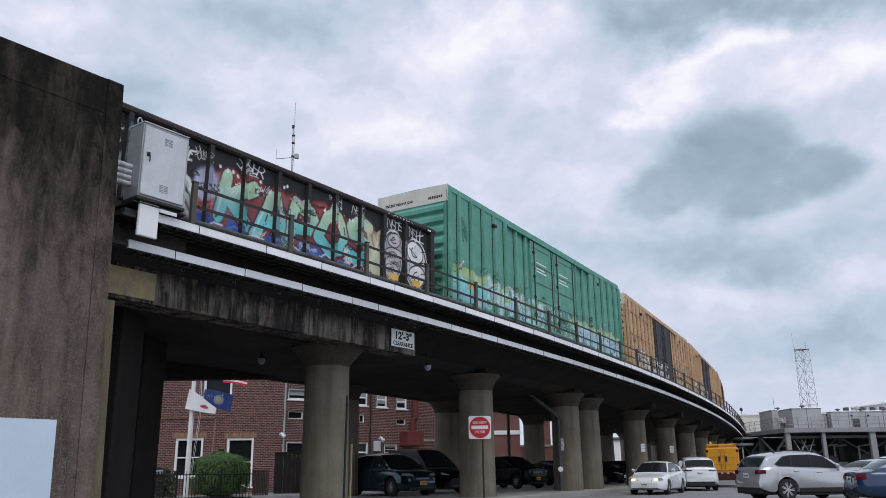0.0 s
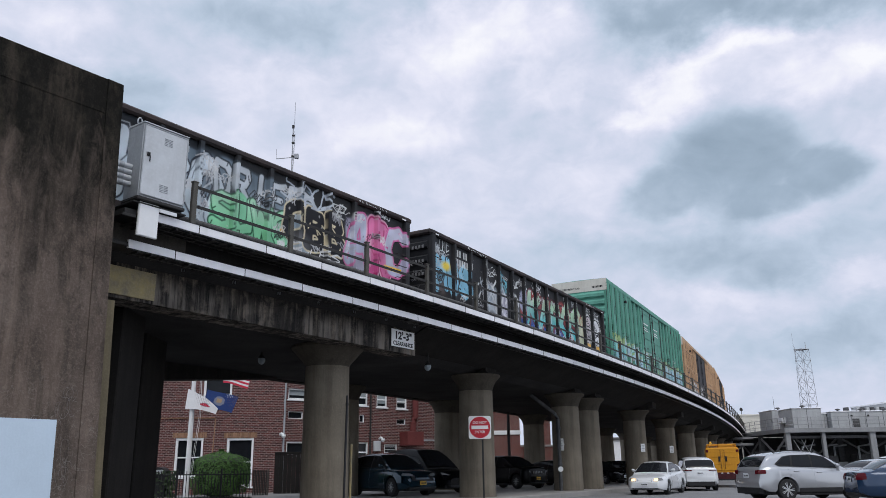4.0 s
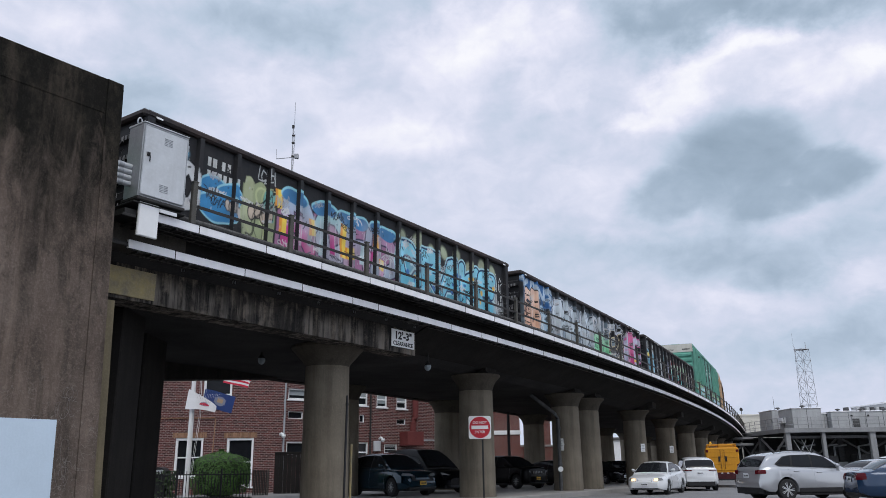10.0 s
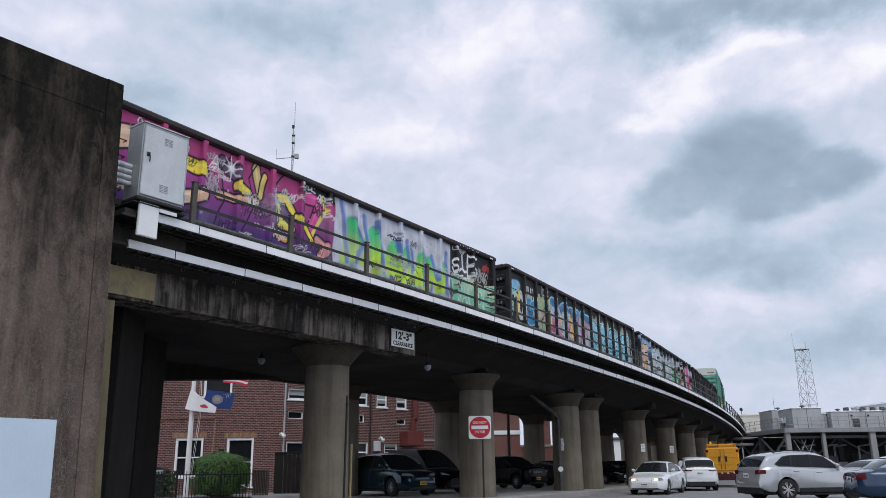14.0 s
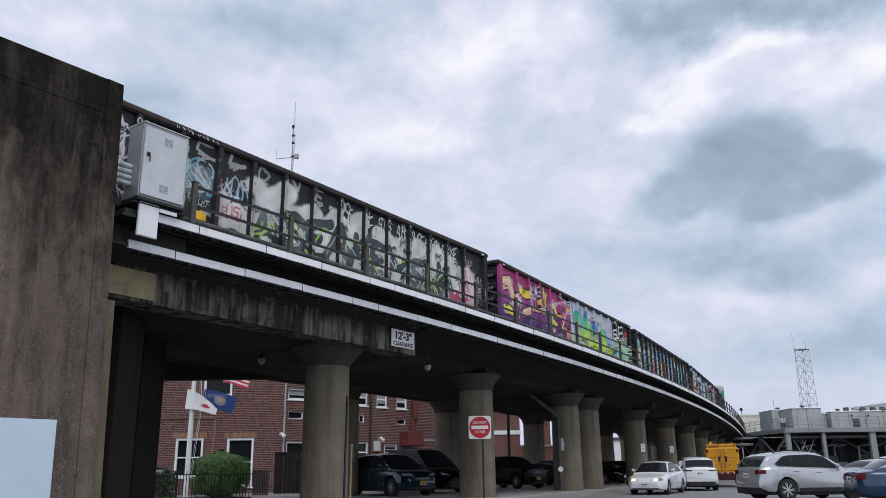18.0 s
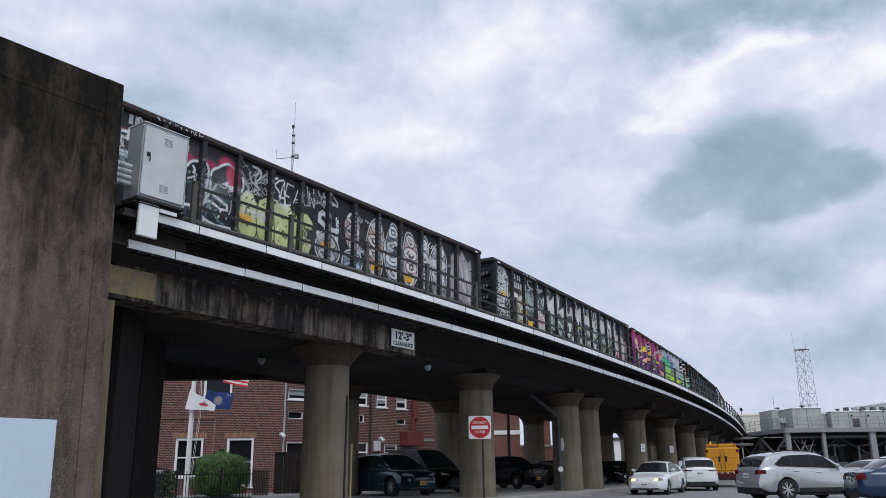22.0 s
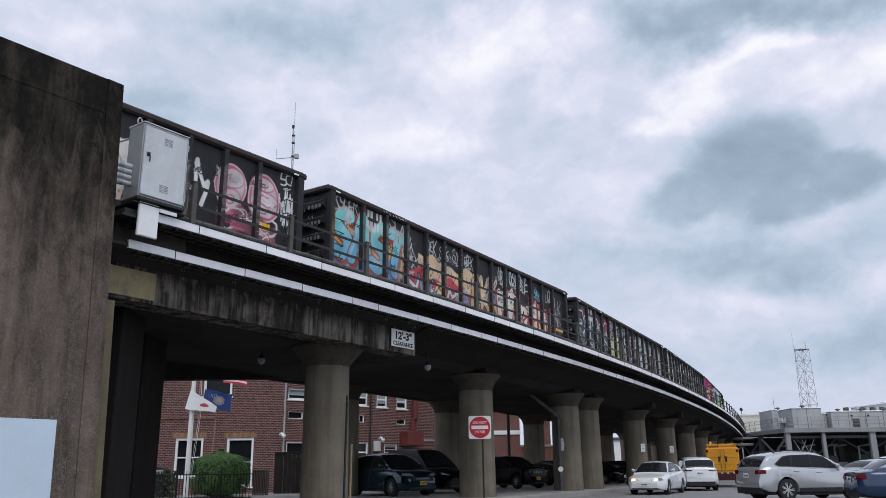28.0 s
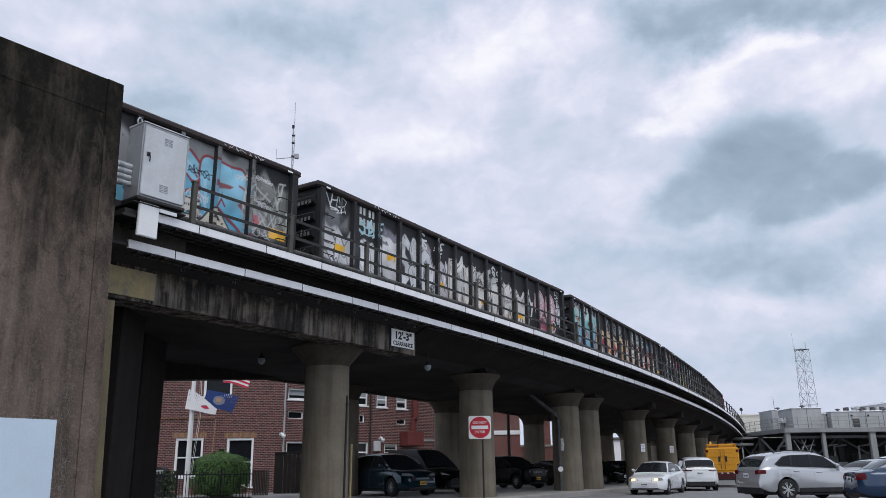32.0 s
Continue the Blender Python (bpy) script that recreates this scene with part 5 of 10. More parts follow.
def art_white_green(a, r):
    """Old faded capitals, a white cloud with dark letters lined in lime and pale blue, pink at the front."""
    a.bubbles(r, 0.75, 0.5, 1.85, 1.0, (0.46, 0.46, 0.46), BLK, 3, CHALK, (0.30, 0.30, 0.30))
    for i in range(6):
        a.tag(r, 0.15, 0.1 + i * 0.24, 1.2, 0.3, CHALK, 0.024)
    a.decal(0.7, 0.95, 0.5, 0.16)
    a.marks(1.85, 1.5)
    a.patch(1.7, 2.95, 0.1, 1.1, (0.50, 0.38, 0.10), 0.06, 0.2, 5)
    a.piece(r, "RE", 1.7, 2.95, 0.2, 1.1, (0.62, 0.62, 0.58), (0.10, 0.08, 0.04), None, 0.12, 0.03)
    for ch, u in (("E", 3.2), ("C", 4.2), ("O", 5.15), ("N", 6.15), ("E", 7.2)):
        a.scrawl(r, ch, u, 1.5, 0.42, 0.36, (0.34, 0.34, 0.33), 0.05)
    a.patch(2.95, 3.75, 0.55, 1.3, (0.06, 0.09, 0.11), 0.1, 0.1, 5)
    a.wisps(r, 3.0, 3.75, 0.7, 1.4, [(0.42, 0.62, 0.68), CHALK, (0.10, 0.34, 0.44)], 16, 0.022)
    a.scrawl(r, "LD", 3.1, 0.45, 0.25, 0.1, CHALK, 0.012)
    a.scrawl(r, "LMT", 3.4, 0.45, 0.3, 0.1, CHALK, 0.012)
    a.decal(3.15, 0.14, 0.5, 0.2)
    a.flat(3.88, 4.04, 0.1, 1.35, (0.40, 0.10, 0.10), 0.9)
    a.patch(4.0, 4.95, 0.1, 0.85, (0.58, 0.57, 0.54), 0.06, 0.15, 5)
    a.scrawl(r, "KOOR", 4.1, 0.85, 0.75, 0.36, (0.38, 0.58, 0.66), 0.03)
    a.scrawl(r, "RUSU", 4.1, 0.35, 0.6, 0.2, (0.45, 0.10, 0.14), 0.02)
    a.patch(4.95, 15.75, 0.02, 1.28, (0.60, 0.60, 0.58), 0.10, 0.22, 2.3, 1.0)
    for k in range(10):
        a.disc(5.2 + k * 1.02, 1.22 + 0.16 * math.sin(k * 1.9), 0.44, 0.28, (0.62, 0.62, 0.60), 0.08)
    a.piece(r, "RSEAKEHSUA", 5.1, 14.3, 0.03, 1.02, [(0.035, 0.042, 0.048), (0.10, 0.11, 0.12)], (0.015, 0.02, 0.02), [(0.06, 0.08, 0.09)], 0.17, 0.022, shine=0.0, wild=0.26, slant=0.15)
    a.wisps(r, 5.1, 14.2, 0.05, 0.85, [(0.42, 0.62, 0.10), (0.46, 0.64, 0.68), (0.015, 0.02, 0.02)], 66, 0.026)
    for u in (8.3, 9.25, 10.15, 11.05, 11.95, 12.7, 13.35, 13.9):
        a.scrawl(r, "SUSE" if u != 13.35 else "MUSE", u, 1.34, 0.6, 0.34, CHALK, 0.026)
    a.patch(14.1, 15.7, 0.05, 0.4, (0.42, 0.08, 0.13), 0.08, 0.12, 6)
    a.piece(r, "A", 14.75, 15.6, 0.3, 1.45, (0.66, 0.40, 0.46), (0.52, 0.10, 0.18), (0.72, 0.66, 0.68), 0.16, 0.035, rim=WHT)
    a.wisps(r, 14.7, 15.9, 0.3, 1.3, [(0.55, 0.10, 0.20), WHT], 10, 0.02)
    a.patch(15.75, 16.5, -0.1, 2.1, (0.018, 0.018, 0.022), 0.08, cover=0.9)
    a.tag(r, 15.7, 0.2, 0.5, 0.9, (0.5, 0.4, 0.42), 0.018)


def art_black_white(a, r):
    """Black letters with white and crimson edges at the rear, yellow bubbles, then a throw-up in every panel."""
    a.patch(0.1, 5.0, 0.9, 1.62, (0.30, 0.31, 0.33), 0.3, 0.16, 2.3, cover=0.4)
    for k in range(8):
        a.disc(0.5 + 0.6 * k, 1.35 + 0.12 * math.sin(k * 2.0), 0.32, 0.20, (0.40, 0.05, 0.11), 0.12)
    a.piece(r, "REKAS", 0.1, 5.0, 0.05, 1.48, (0.018, 0.022, 0.028), (0.70, 0.72, 0.74), None, 0.26, 0.05, back=(0.05, 0.06, 0.08), shine=0.0, wild=0.14, slant=0.15)
    a.wisps(r, 0.2, 4.9, 0.15, 1.2, [(0.14, 0.34, 0.38), (0.06, 0.16, 0.20), (0.62, 0.64, 0.66)], 30, 0.022)
    a.disc(1.3, 1.8, 0.35, 0.15, (0.10, 0.28, 0.08), 0.1, 0.8)
    a.disc(4.85, 1.25, 0.2, 0.25, (0.45, 0.06, 0.12), 0.08)
    a.marks(1.93, 1.5)
    a.patch(5.0, 7.6, 0.05, 0.95, (0.40, 0.42, 0.20), 0.08, 0.12, 4)
    a.piece(r, "OCBC", 5.0, 7.7, 0.05, 1.12, (0.50, 0.53, 0.24), (0.03, 0.04, 0.02), (0.58, 0.60, 0.34), 0.21, 0.03, shine=0.4, wild=0.08)
    a.wisps(r, 5.1, 6.0, 1.1, 1.75, [CHALK, (0.30, 0.32, 0.34)], 14, 0.026)
    a.scrawl(r, "SSAE", 6.05, 1.12, 0.8, 0.5, CHALK, 0.03)
    a.scrawl(r, "AEIN", 7.0, 1.3, 0.75, 0.36, CHALK, 0.024)
    a.scrawl(r, "OEES", 7.95, 1.55, 0.75, 0.24, (0.5, 0.5, 0.5), 0.035)
    a.piece(r, "SH", 7.9, 8.8, 0.55, 1.3, (0.62, 0.64, 0.66), BLK, None, 0.10, 0.03)
    a.bubbles(r, 8.4, 0.05, 0.75, 0.9, (0.48, 0.49, 0.50), BLK, 2, CHALK)
    a.bubbles(r, 9.45, 0.55, 1.55, 0.75, (0.62, 0.60, 0.60), BLK, 3, None, (0.50, 0.34, 0.38))
    a.bubbles(r, 9.45, 0.02, 0.5, 0.85, (0.36, 0.48, 0.62), BLK, 2, CHALK)
    for u, w, f, al in ((10.55, 0.78, (0.62, 0.60, 0.58), (0.52, 0.34, 0.24)), (11.42, 0.78, (0.62, 0.66, 0.70), (0.26, 0.44, 0.58)), (12.3, 0.78, (0.66, 0.62, 0.60), (0.50, 0.36, 0.38)),
                        (13.1, 0.62, (0.62, 0.63, 0.65), (0.34, 0.36, 0.42)), (13.95, 0.92, (0.66, 0.67, 0.68), (0.46, 0.47, 0.50))):
        a.bubbles(r, u, 0.1, 1.60, w, f, (0.02, 0.02, 0.025), 4, CHALK, al)
    a.bubbles(r, 13.95, 0.05, 0.5, 0.95, (0.36, 0.34, 0.36), BLK, 2)
    a.patch(14.65, 16.0, 0.1, 1.55, (0.44, 0.40, 0.41), 0.12, 0.15, 5, cover=0.9)
    a.wisps(r, 14.7, 15.9, 0.15, 1.5, [(0.62, 0.60, 0.60), (0.24, 0.16, 0.18)], 18, 0.022)
    for u, v in ((5.1, 0.45), (8.1, 0.42), (10.35, 0.25), (12.0, 0.22)):
        a.decal(u, v)


def art_red_white(a, r):
    """Cyan letters on ochre at the rear, peach and red shapes, then white shapes edged in red over black."""
    a.patch(0.08, 3.75, 0.2, 1.38, (0.58, 0.36, 0.10), 0.06, 0.14, 2.4)
    a.patch(0.15, 3.6, 0.0, 0.5, (0.08, 0.28, 0.56), 0.08, 0.12, 3)
    a.piece(r, "SAST", 0.15, 3.65, 0.15, 1.58, (0.12, 0.42, 0.62), (0.24, 0.05, 0.05), (0.22, 0.62, 0.62), 0.27, 0.045, back=(0.30, 0.07, 0.05), shine=0.5, wild=0.08, slant=0.15)
    a.scrawl(r, "KSCER", 0.25, 1.55, 1.15, 0.36, (0.42, 0.44, 0.44), 0.03)
    a.marks(1.93, 1.5)
    a.scrawl(r, "SLAM", 2.95, 1.45, 1.1, 0.40, (0.46, 0.47, 0.48), 0.03)
    a.wisps(r, 3.7, 4.6, 0.55, 1.5, [CHALK, BLK, (0.45, 0.46, 0.48)], 16, 0.028)
    a.patch(4.55, 8.1, 0.35, 1.12, (0.66, 0.47, 0.30), 0.05, 0.16, 2.6)
    a.patch(3.75, 8.0, 0.05, 0.62, (0.48, 0.06, 0.09), 0.06, 0.16, 3.0)
    for k in range(7):
        u = 4.7 + 0.5 * k
        a.stroke([(u, 0.95), (u + 0.1, 0.6), (u + 0.32, 0.85)], 0.014, (0.05, 0.03, 0.03), 0.015)
    a.piece(r, "NWAMA", 3.8, 8.0, 0.02, 0.5, [(0.64, 0.62, 0.62), (0.22, 0.24, 0.40), (0.80, 0.56, 0.12)], (0.06, 0.03, 0.06), None, 0.08, 0.025, wild=0.2)
    for u in (5.05, 5.9, 6.75, 7.55):
        a.scrawl(r, "SOEK", u, 1.3, 0.6, 0.36, (0.46, 0.47, 0.48), 0.024)
    a.patch(8.0, 10.0, 0.02, 0.95, (0.10, 0.09, 0.14), 0.08, 0.14, 4)
    a.piece(r, "EKK", 8.05, 10.0, 0.05, 1.25, (0.66, 0.36, 0.14), (0.03, 0.025, 0.03), (0.68, 0.48, 0.30), 0.15, 0.03, wild=0.12, shine=0.3)
    a.wisps(r, 8.9, 10.0, 0.3, 1.2, [(0.30, 0.30, 0.50), (0.20, 0.18, 0.34)], 8, 0.03)
    for i, u in enumerate((10.4, 11.3, 12.2, 13.1, 14.0, 14.9)):
        t = 0.95 + 0.16 * math.sin(i * 2.4)
        a.patch(u - 0.44, u + 0.46, 0.0, t + 0.1, (0.42, 0.05, 0.06), 0.03, 0.12, 5, u)
        a.patch(u - 0.38, u + 0.34, 0.05, t, (0.68, 0.66, 0.60), 0.03, 0.16, 6, u * 2)
        a.stroke([(u - 0.05, 0.02), (u + 0.05, 0.3), (u + 0.3, 0.42)], 0.05, (0.42, 0.05, 0.06))
        for k in range(6):
            a.disc(u + r.uniform(-0.3, 0.25), r.uniform(0.2, t - 0.15), 0.05, 0.07, [BLK, BLK, (0.42, 0.05, 0.06)][k % 3])
        a.stroke([(u - 0.36, t - 0.05), (u - 0.1, t + 0.03), (u + 0.3, t - 0.08)], 0.014, BLK, 0.015)
    for u in (10.1, 11.05, 11.92):
        a.scrawl(r, "OBIE", u, 1.3, 0.72, 0.42, (0.60, 0.64, 0.66), 0.034)
    a.scrawl(r, "SEAS", 13.3, 1.22, 0.75, 0.34, (0.14, 0.34, 0.50), 0.032)
    a.scrawl(r, "UOK", 14.4, 1.25, 0.6, 0.36, (0.46, 0.47, 0.48), 0.026)
    a.patch(15.35, 16.4, 0.0, 2.0, (0.016, 0.016, 0.02), 0.1, cover=0.85)
    a.wisps(r, 15.3, 16.2, 0.4, 1.5, [CHALK, (0.3, 0.3, 0.32)], 10, 0.018)
    for u, v in ((11.15, 0.5), (12.9, 0.2), (13.7, 0.2)):
        a.flat(u, u + 0.4, v, v + 0.12, (0.80, 0.42, 0.05))
    a.decal(15.35, 0.32, 0.75, 0.16)


def art_primer(a, r):
    """Primer-white letters in every panel with thin black edges, pink bubbles at the front, yellow labels."""
    a.patch(0.1, 1.5, 0.1, 0.95, (0.58, 0.58, 0.60), 0.08, 0.2, 4)
    a.piece(r, "RM", 0.12, 1.5, 0.1, 0.75, (0.66, 0.66, 0.68), (0.08, 0.085, 0.10), None, 0.14, 0.03)
    a.patch(0.2, 1.4, 0.9, 1.4, (0.30, 0.30, 0.32), 0.2, 0.15, 4, cover=0.7)
    a.scrawl(r, "NEAR", 0.3, 1.45, 0.95, 0.36, CHALK, 0.022)
    a.marks(1.98, 1.5)
    a.scrawl(r, "SHOUE", 1.95, 1.12, 1.05, 0.30, (0.42, 0.62, 0.68), 0.04)
    a.patch(1.95, 2.95, 0.05, 0.85, (0.55, 0.56, 0.58), 0.06, 0.15, 4)
    a.piece(r, "NN", 1.95, 2.95, 0.1, 0.88, (0.66, 0.67, 0.69), (0.12, 0.12, 0.14), None, 0.14, 0.025)
    a.patch(3.05, 3.8, 1.15, 1.5, (0.36, 0.35, 0.42), 0.15, 0.1, 5, cover=0.8)
    a.patch(3.05, 3.85, 0.1, 1.25, (0.64, 0.64, 0.65), 0.04, 0.1, 5)
    a.piece(r, "S8", 3.95, 5.0, 0.05, 1.52, (0.66, 0.67, 0.69), (0.06, 0.06, 0.07), (0.54, 0.55, 0.57), 0.20, 0.035, wild=0.1)
    a.patch(5.05, 5.8, 0.9, 1.5, (0.50, 0.42, 0.48), 0.15, 0.15, 5, cover=0.8)
    a.piece(r, "O", 5.0, 5.85, 0.05, 1.35, (0.64, 0.65, 0.68), (0.10, 0.11, 0.14), None, 0.21, 0.03, rim=(0.48, 0.55, 0.62))
    a.patch(5.95, 6.85, 0.02, 1.05, (0.48, 0.47, 0.50), 0.08, 0.2, 4)
    a.wisps(r, 5.95, 6.85, 0.1, 1.4, [(0.70, 0.70, 0.72), BLK, (0.56, 0.44, 0.46)], 14, 0.03)
    for u in (5.05, 6.0, 10.05):
        a.scrawl(r, "SS", u, 1.42 if u < 9 else 1.36, 0.5, 0.30, CHALK, 0.038)
    for i, u in enumerate((7.4, 8.4, 9.4, 10.45, 11.45, 12.4)):
        t = (1.45, 1.40, 1.32, 1.18, 1.28, 1.2)[i]
        a.patch(u - 0.5, u + 0.46, 0.02, t, (0.66, 0.65, 0.63), 0.025, 0.16, 4.5, u * 3)
        a.patch(u - 0.46, u + 0.40, 0.0, 0.22, (0.60, 0.44, 0.34), 0.06, 0.12, 8, u, 0.7)
        ink = (0.05, 0.05, 0.055)
        a.stroke([(u - 0.45, 0.1), (u - 0.4, t - 0.12), (u - 0.05, t + 0.02), (u + 0.05, t - 0.3), (u + 0.4, t - 0.05), (u + 0.38, 0.15)], 0.016, ink, 0.015)
        a.stroke([(u - 0.15, 0.05), (u, 0.45), (u + 0.15, 0.1)], 0.03, ink, 0.015)
        a.stroke([(u - 0.4, t - 0.3), (u - 0.2, t - 0.55)], 0.014, (0.55, 0.30, 0.16), 0.015)
    a.piece(r, "A", 9.05, 9.7, -0.05, 0.3, (0.20, 0.20, 0.21), (0.08, 0.08, 0.08), None, 0.09, 0.02, shine=0.0)
    a.stroke([(13.05, 0.2), (13.15, 1.35), (13.35, 0.85), (13.5, 0.95), (13.3, 0.4)], 0.06, (0.66, 0.66, 0.66))
    a.bubbles(r, 14.15, 0.55, 1.5, 0.85, (0.56, 0.50, 0.52), (0.50, 0.10, 0.18), 2, (0.60, 0.45, 0.50), (0.50, 0.40, 0.44))
    a.bubbles(r, 15.2, 0.55, 1.5, 0.95, (0.60, 0.55, 0.57), (0.50, 0.10, 0.18), 3, (0.60, 0.45, 0.50), (0.52, 0.44, 0.47))
    a.patch(13.75, 15.7, 0.05, 0.55, (0.24, 0.08, 0.11), 0.1, 0.15, 4)
    a.wisps(r, 13.8, 15.7, 0.05, 0.6, [CHALK, (0.5, 0.12, 0.2)], 14, 0.02)
    a.tag(r, 15.75, 0.5, 0.45, 0.9, WHT, 0.022)
    a.scrawl(r, "SO", 15.75, 1.5, 0.4, 0.25, CHALK, 0.02)
    for u, v in ((0.8, 0.45), (3.3, 0.72), (6.15, 0.42), (9.15, 0.35), (12.1, 0.3), (15.0, 0.35)):
        a.decal(u, v)


def art_blue_scrape(a, r):
    """Worn grey side with blue letters edged in red, and a yellow label by the front."""
    a.patch(0.5, 12.8, 0.1, 1.5, (0.33, 0.33, 0.34), 0.2, 0.3, 2, cover=0.8)
    a.piece(r, "SRAKEDSU", 0.8, 12.2, 0.1, 1.35, [(0.48, 0.48, 0.5), (0.16, 0.42, 0.58)], (0.12, 0.06, 0.07), None, 0.24, 0.05, wild=0.2)
    a.patch(12.3, 15.0, 0.95, 1.85, (0.36, 0.37, 0.38), 0.25, 0.15, 3, cover=0.8)
    a.patch(12.0, 14.9, 0.05, 1.05, (0.12, 0.36, 0.52), 0.1, 0.15, 2.5)
    a.piece(r, "CR", 12.0, 14.9, 0.05, 1.5, (0.14, 0.42, 0.60), (0.26, 0.05, 0.06), (0.26, 0.54, 0.70), 0.32, 0.05, back=(0.04, 0.05, 0.08), wild=0.08)
    a.piece(r, "EA", 12.6, 14.4, 0.0, 0.45, (0.62, 0.58, 0.50), BLK, None, 0.08, 0.03)
    a.patch(14.85, 16.3, 0.15, 1.5, (0.26, 0.27, 0.25), 0.2, 0.2, 5, cover=0.85)
    a.wisps(r, 14.8, 16.2, 0.2, 1.5, [CHALK, (0.10, 0.11, 0.10), (0.44, 0.46, 0.42)], 34, 0.022)
    a.disc(15.2, 0.45, 0.16, 0.14, (0.50, 0.10, 0.14))
    a.decal(15.65, 0.2, 0.55, 0.28)
    a.marks(1.75, 1.5)


def art_box_green(a, r):
    """Pale lime haze with blue and cyan letters along the foot."""
    a.patch(0.1, 3.4, 0.85, 1.28, (0.46, 0.60, 0.26), 0.12, 0.06, 2.2, cover=0.9)
    a.patch(0.1, 3.3, 0.05, 0.9, (0.24, 0.60, 0.60), 0.1, 0.06, 3)
    a.patch(0.2, 3.2, 0.0, 0.4, (0.28, 0.50, 0.58), 0.1, 0.1, 4)
    a.piece(r, "MANEA", 2.9, 8.0, 0.05, 1.25, [(0.32, 0.54, 0.68), (0.44, 0.62, 0.76)], (0.12, 0.30, 0.34), [(0.54, 0.70, 0.76), (0.40, 0.64, 0.58)], 0.18, 0.04, rim=(0.44, 0.58, 0.26), wild=0.25, slant=0.1)
    a.wisps(r, 2.9, 8.2, 0.1, 1.1, [(0.60, 0.70, 0.76), (0.40, 0.56, 0.20), (0.05, 0.16, 0.16)], 40, 0.03)
    a.wisps(r, 8.2, 12.0, 0.1, 1.3, [(0.42, 0.58, 0.62), (0.03, 0.10, 0.09), (0.50, 0.64, 0.24), (0.62, 0.70, 0.70)], 60, 0.032)
    a.patch(11.5, 18.2, 0.75, 1.15, (0.50, 0.64, 0.36), 0.12, 0.08, 2, cover=0.85)
    a.patch(11.5, 18.2, 0.05, 0.85, (0.40, 0.58, 0.68), 0.08, 0.12, 3.5)
    a.wisps(r, 11.6, 18.1, 0.05, 0.85, [(0.52, 0.64, 0.72), (0.16, 0.34, 0.42), (0.24, 0.50, 0.58)], 50, 0.035)
    a.tag(r, 0.9, 2.2, 0.45, 0.9, (0.05, 0.12, 0.10), 0.035, 5)
    a.decal(1.5, 0.55, 0.3, 0.25)


def art_box_tan(a, r):
    """Pale letters along the foot of a tan side."""
    a.piece(r, "SERAUDES", 1.5, 10.0, 0.0, 1.0, [(0.62, 0.62, 0.62), (0.5, 0.52, 0.56)], (0.3, 0.22, 0.16), None, 0.16, 0.04, wild=0.3)
    a.wisps(r, 1.5, 10.0, 0.0, 1.0, [(0.7, 0.7, 0.7), (0.4, 0.3, 0.2)], 30, 0.03)
    a.piece(r, "SOARE", 12.0, 16.5, 0.0, 0.6, (0.5, 0.46, 0.4), (0.25, 0.18, 0.12), None, 0.1, 0.03)


def steel_material(name, base, rust, sprayed=True):
    """Painted or bare car steel, with sprayed art over it where the mesh carries some."""
    m, nt, b = mat_new(name, 0.62, 0.0, 0.22)
    v = coords(nt)
    big = noise_n(nt, v, 1.1, 6, 0.65, 0.3)
    st = noise_n(nt, coords(nt, (4.0, 4.0, 0.4)), 1.0, 6, 0.7)
    fine = noise_n(nt, v, 35, 3, 0.6)
    col = mix_n(nt, ramp_n(nt, big, [(0.4, 0.0), (0.75, 0.8)]), base, rust)
    col = mix_n(nt, math_n(nt, "MULTIPLY", ramp_n(nt, st, [(0.5, 0.0), (0.7, 1.0)]), 0.4), col, tuple(c * 0.5 for c in base))
    if sprayed:
        at = nt.nodes.new("ShaderNodeAttribute")
        at.attribute_name = "art"
        wear = math_n(nt, "MULTIPLY", ramp_n(nt, st, [(0.56, 0.0), (0.74, 1.0)]), 0.35)
        cover = math_n(nt, "MULTIPLY", at.outputs["Alpha"], math_n(nt, "SUBTRACT", 1.0, wear))
        col = mix_n(nt, cover, col, at.outputs["Color"])
        PLAIN[name] = steel_material("plain_" + name, base, rust, False)
    col = mix_n(nt, math_n(nt, "MULTIPLY", ramp_n(nt, fine, [(0.55, 0.0), (0.8, 1.0)]), 0.18), col, tuple(min(1, c * 1.6 + 0.012) for c in base))
    nt.links.new(col, b.inputs["Base Color"])
    bump_n(nt, b, math_n(nt, "ADD", math_n(nt, "MULTIPLY", big, 2.0), fine), 0.15, 0.012)
    return m


M_GON = steel_material("black_gondola_steel", (0.018, 0.019, 0.022), (0.038, 0.036, 0.037))
M_GON_TOP = steel_material("worn_gondola_chord", (0.030, 0.026, 0.027), (0.07, 0.046, 0.040))
M_BOX_GREEN = steel_material("green_boxcar_paint", (0.125, 0.335, 0.265), (0.070, 0.225, 0.172))
M_BOX_TAN = steel_material("tan_boxcar_paint", (0.55, 0.36, 0.22), (0.38, 0.235, 0.14))
M_BOX_PALE = steel_material("pale_boxcar_paint", (0.58, 0.57, 0.52), (0.45, 0.43, 0.38))
M_BOX_BLACK = steel_material("black_door_paint", (0.03, 0.03, 0.035), (0.06, 0.05, 0.05))
M_FADED = surface("faded_stencil_paint", (0.20, 0.20, 0.21), (0.05, 0.05, 0.05), (0.3, 0.3, 0.31), 0.7, grain=40, stain=6, bump=0)
M_TRUCK = surface("bogie_iron", (0.05, 0.043, 0.038), (0.025, 0.022, 0.02), (0.1, 0.08, 0.065), 0.85, 0.2, grain=20, stain=3)
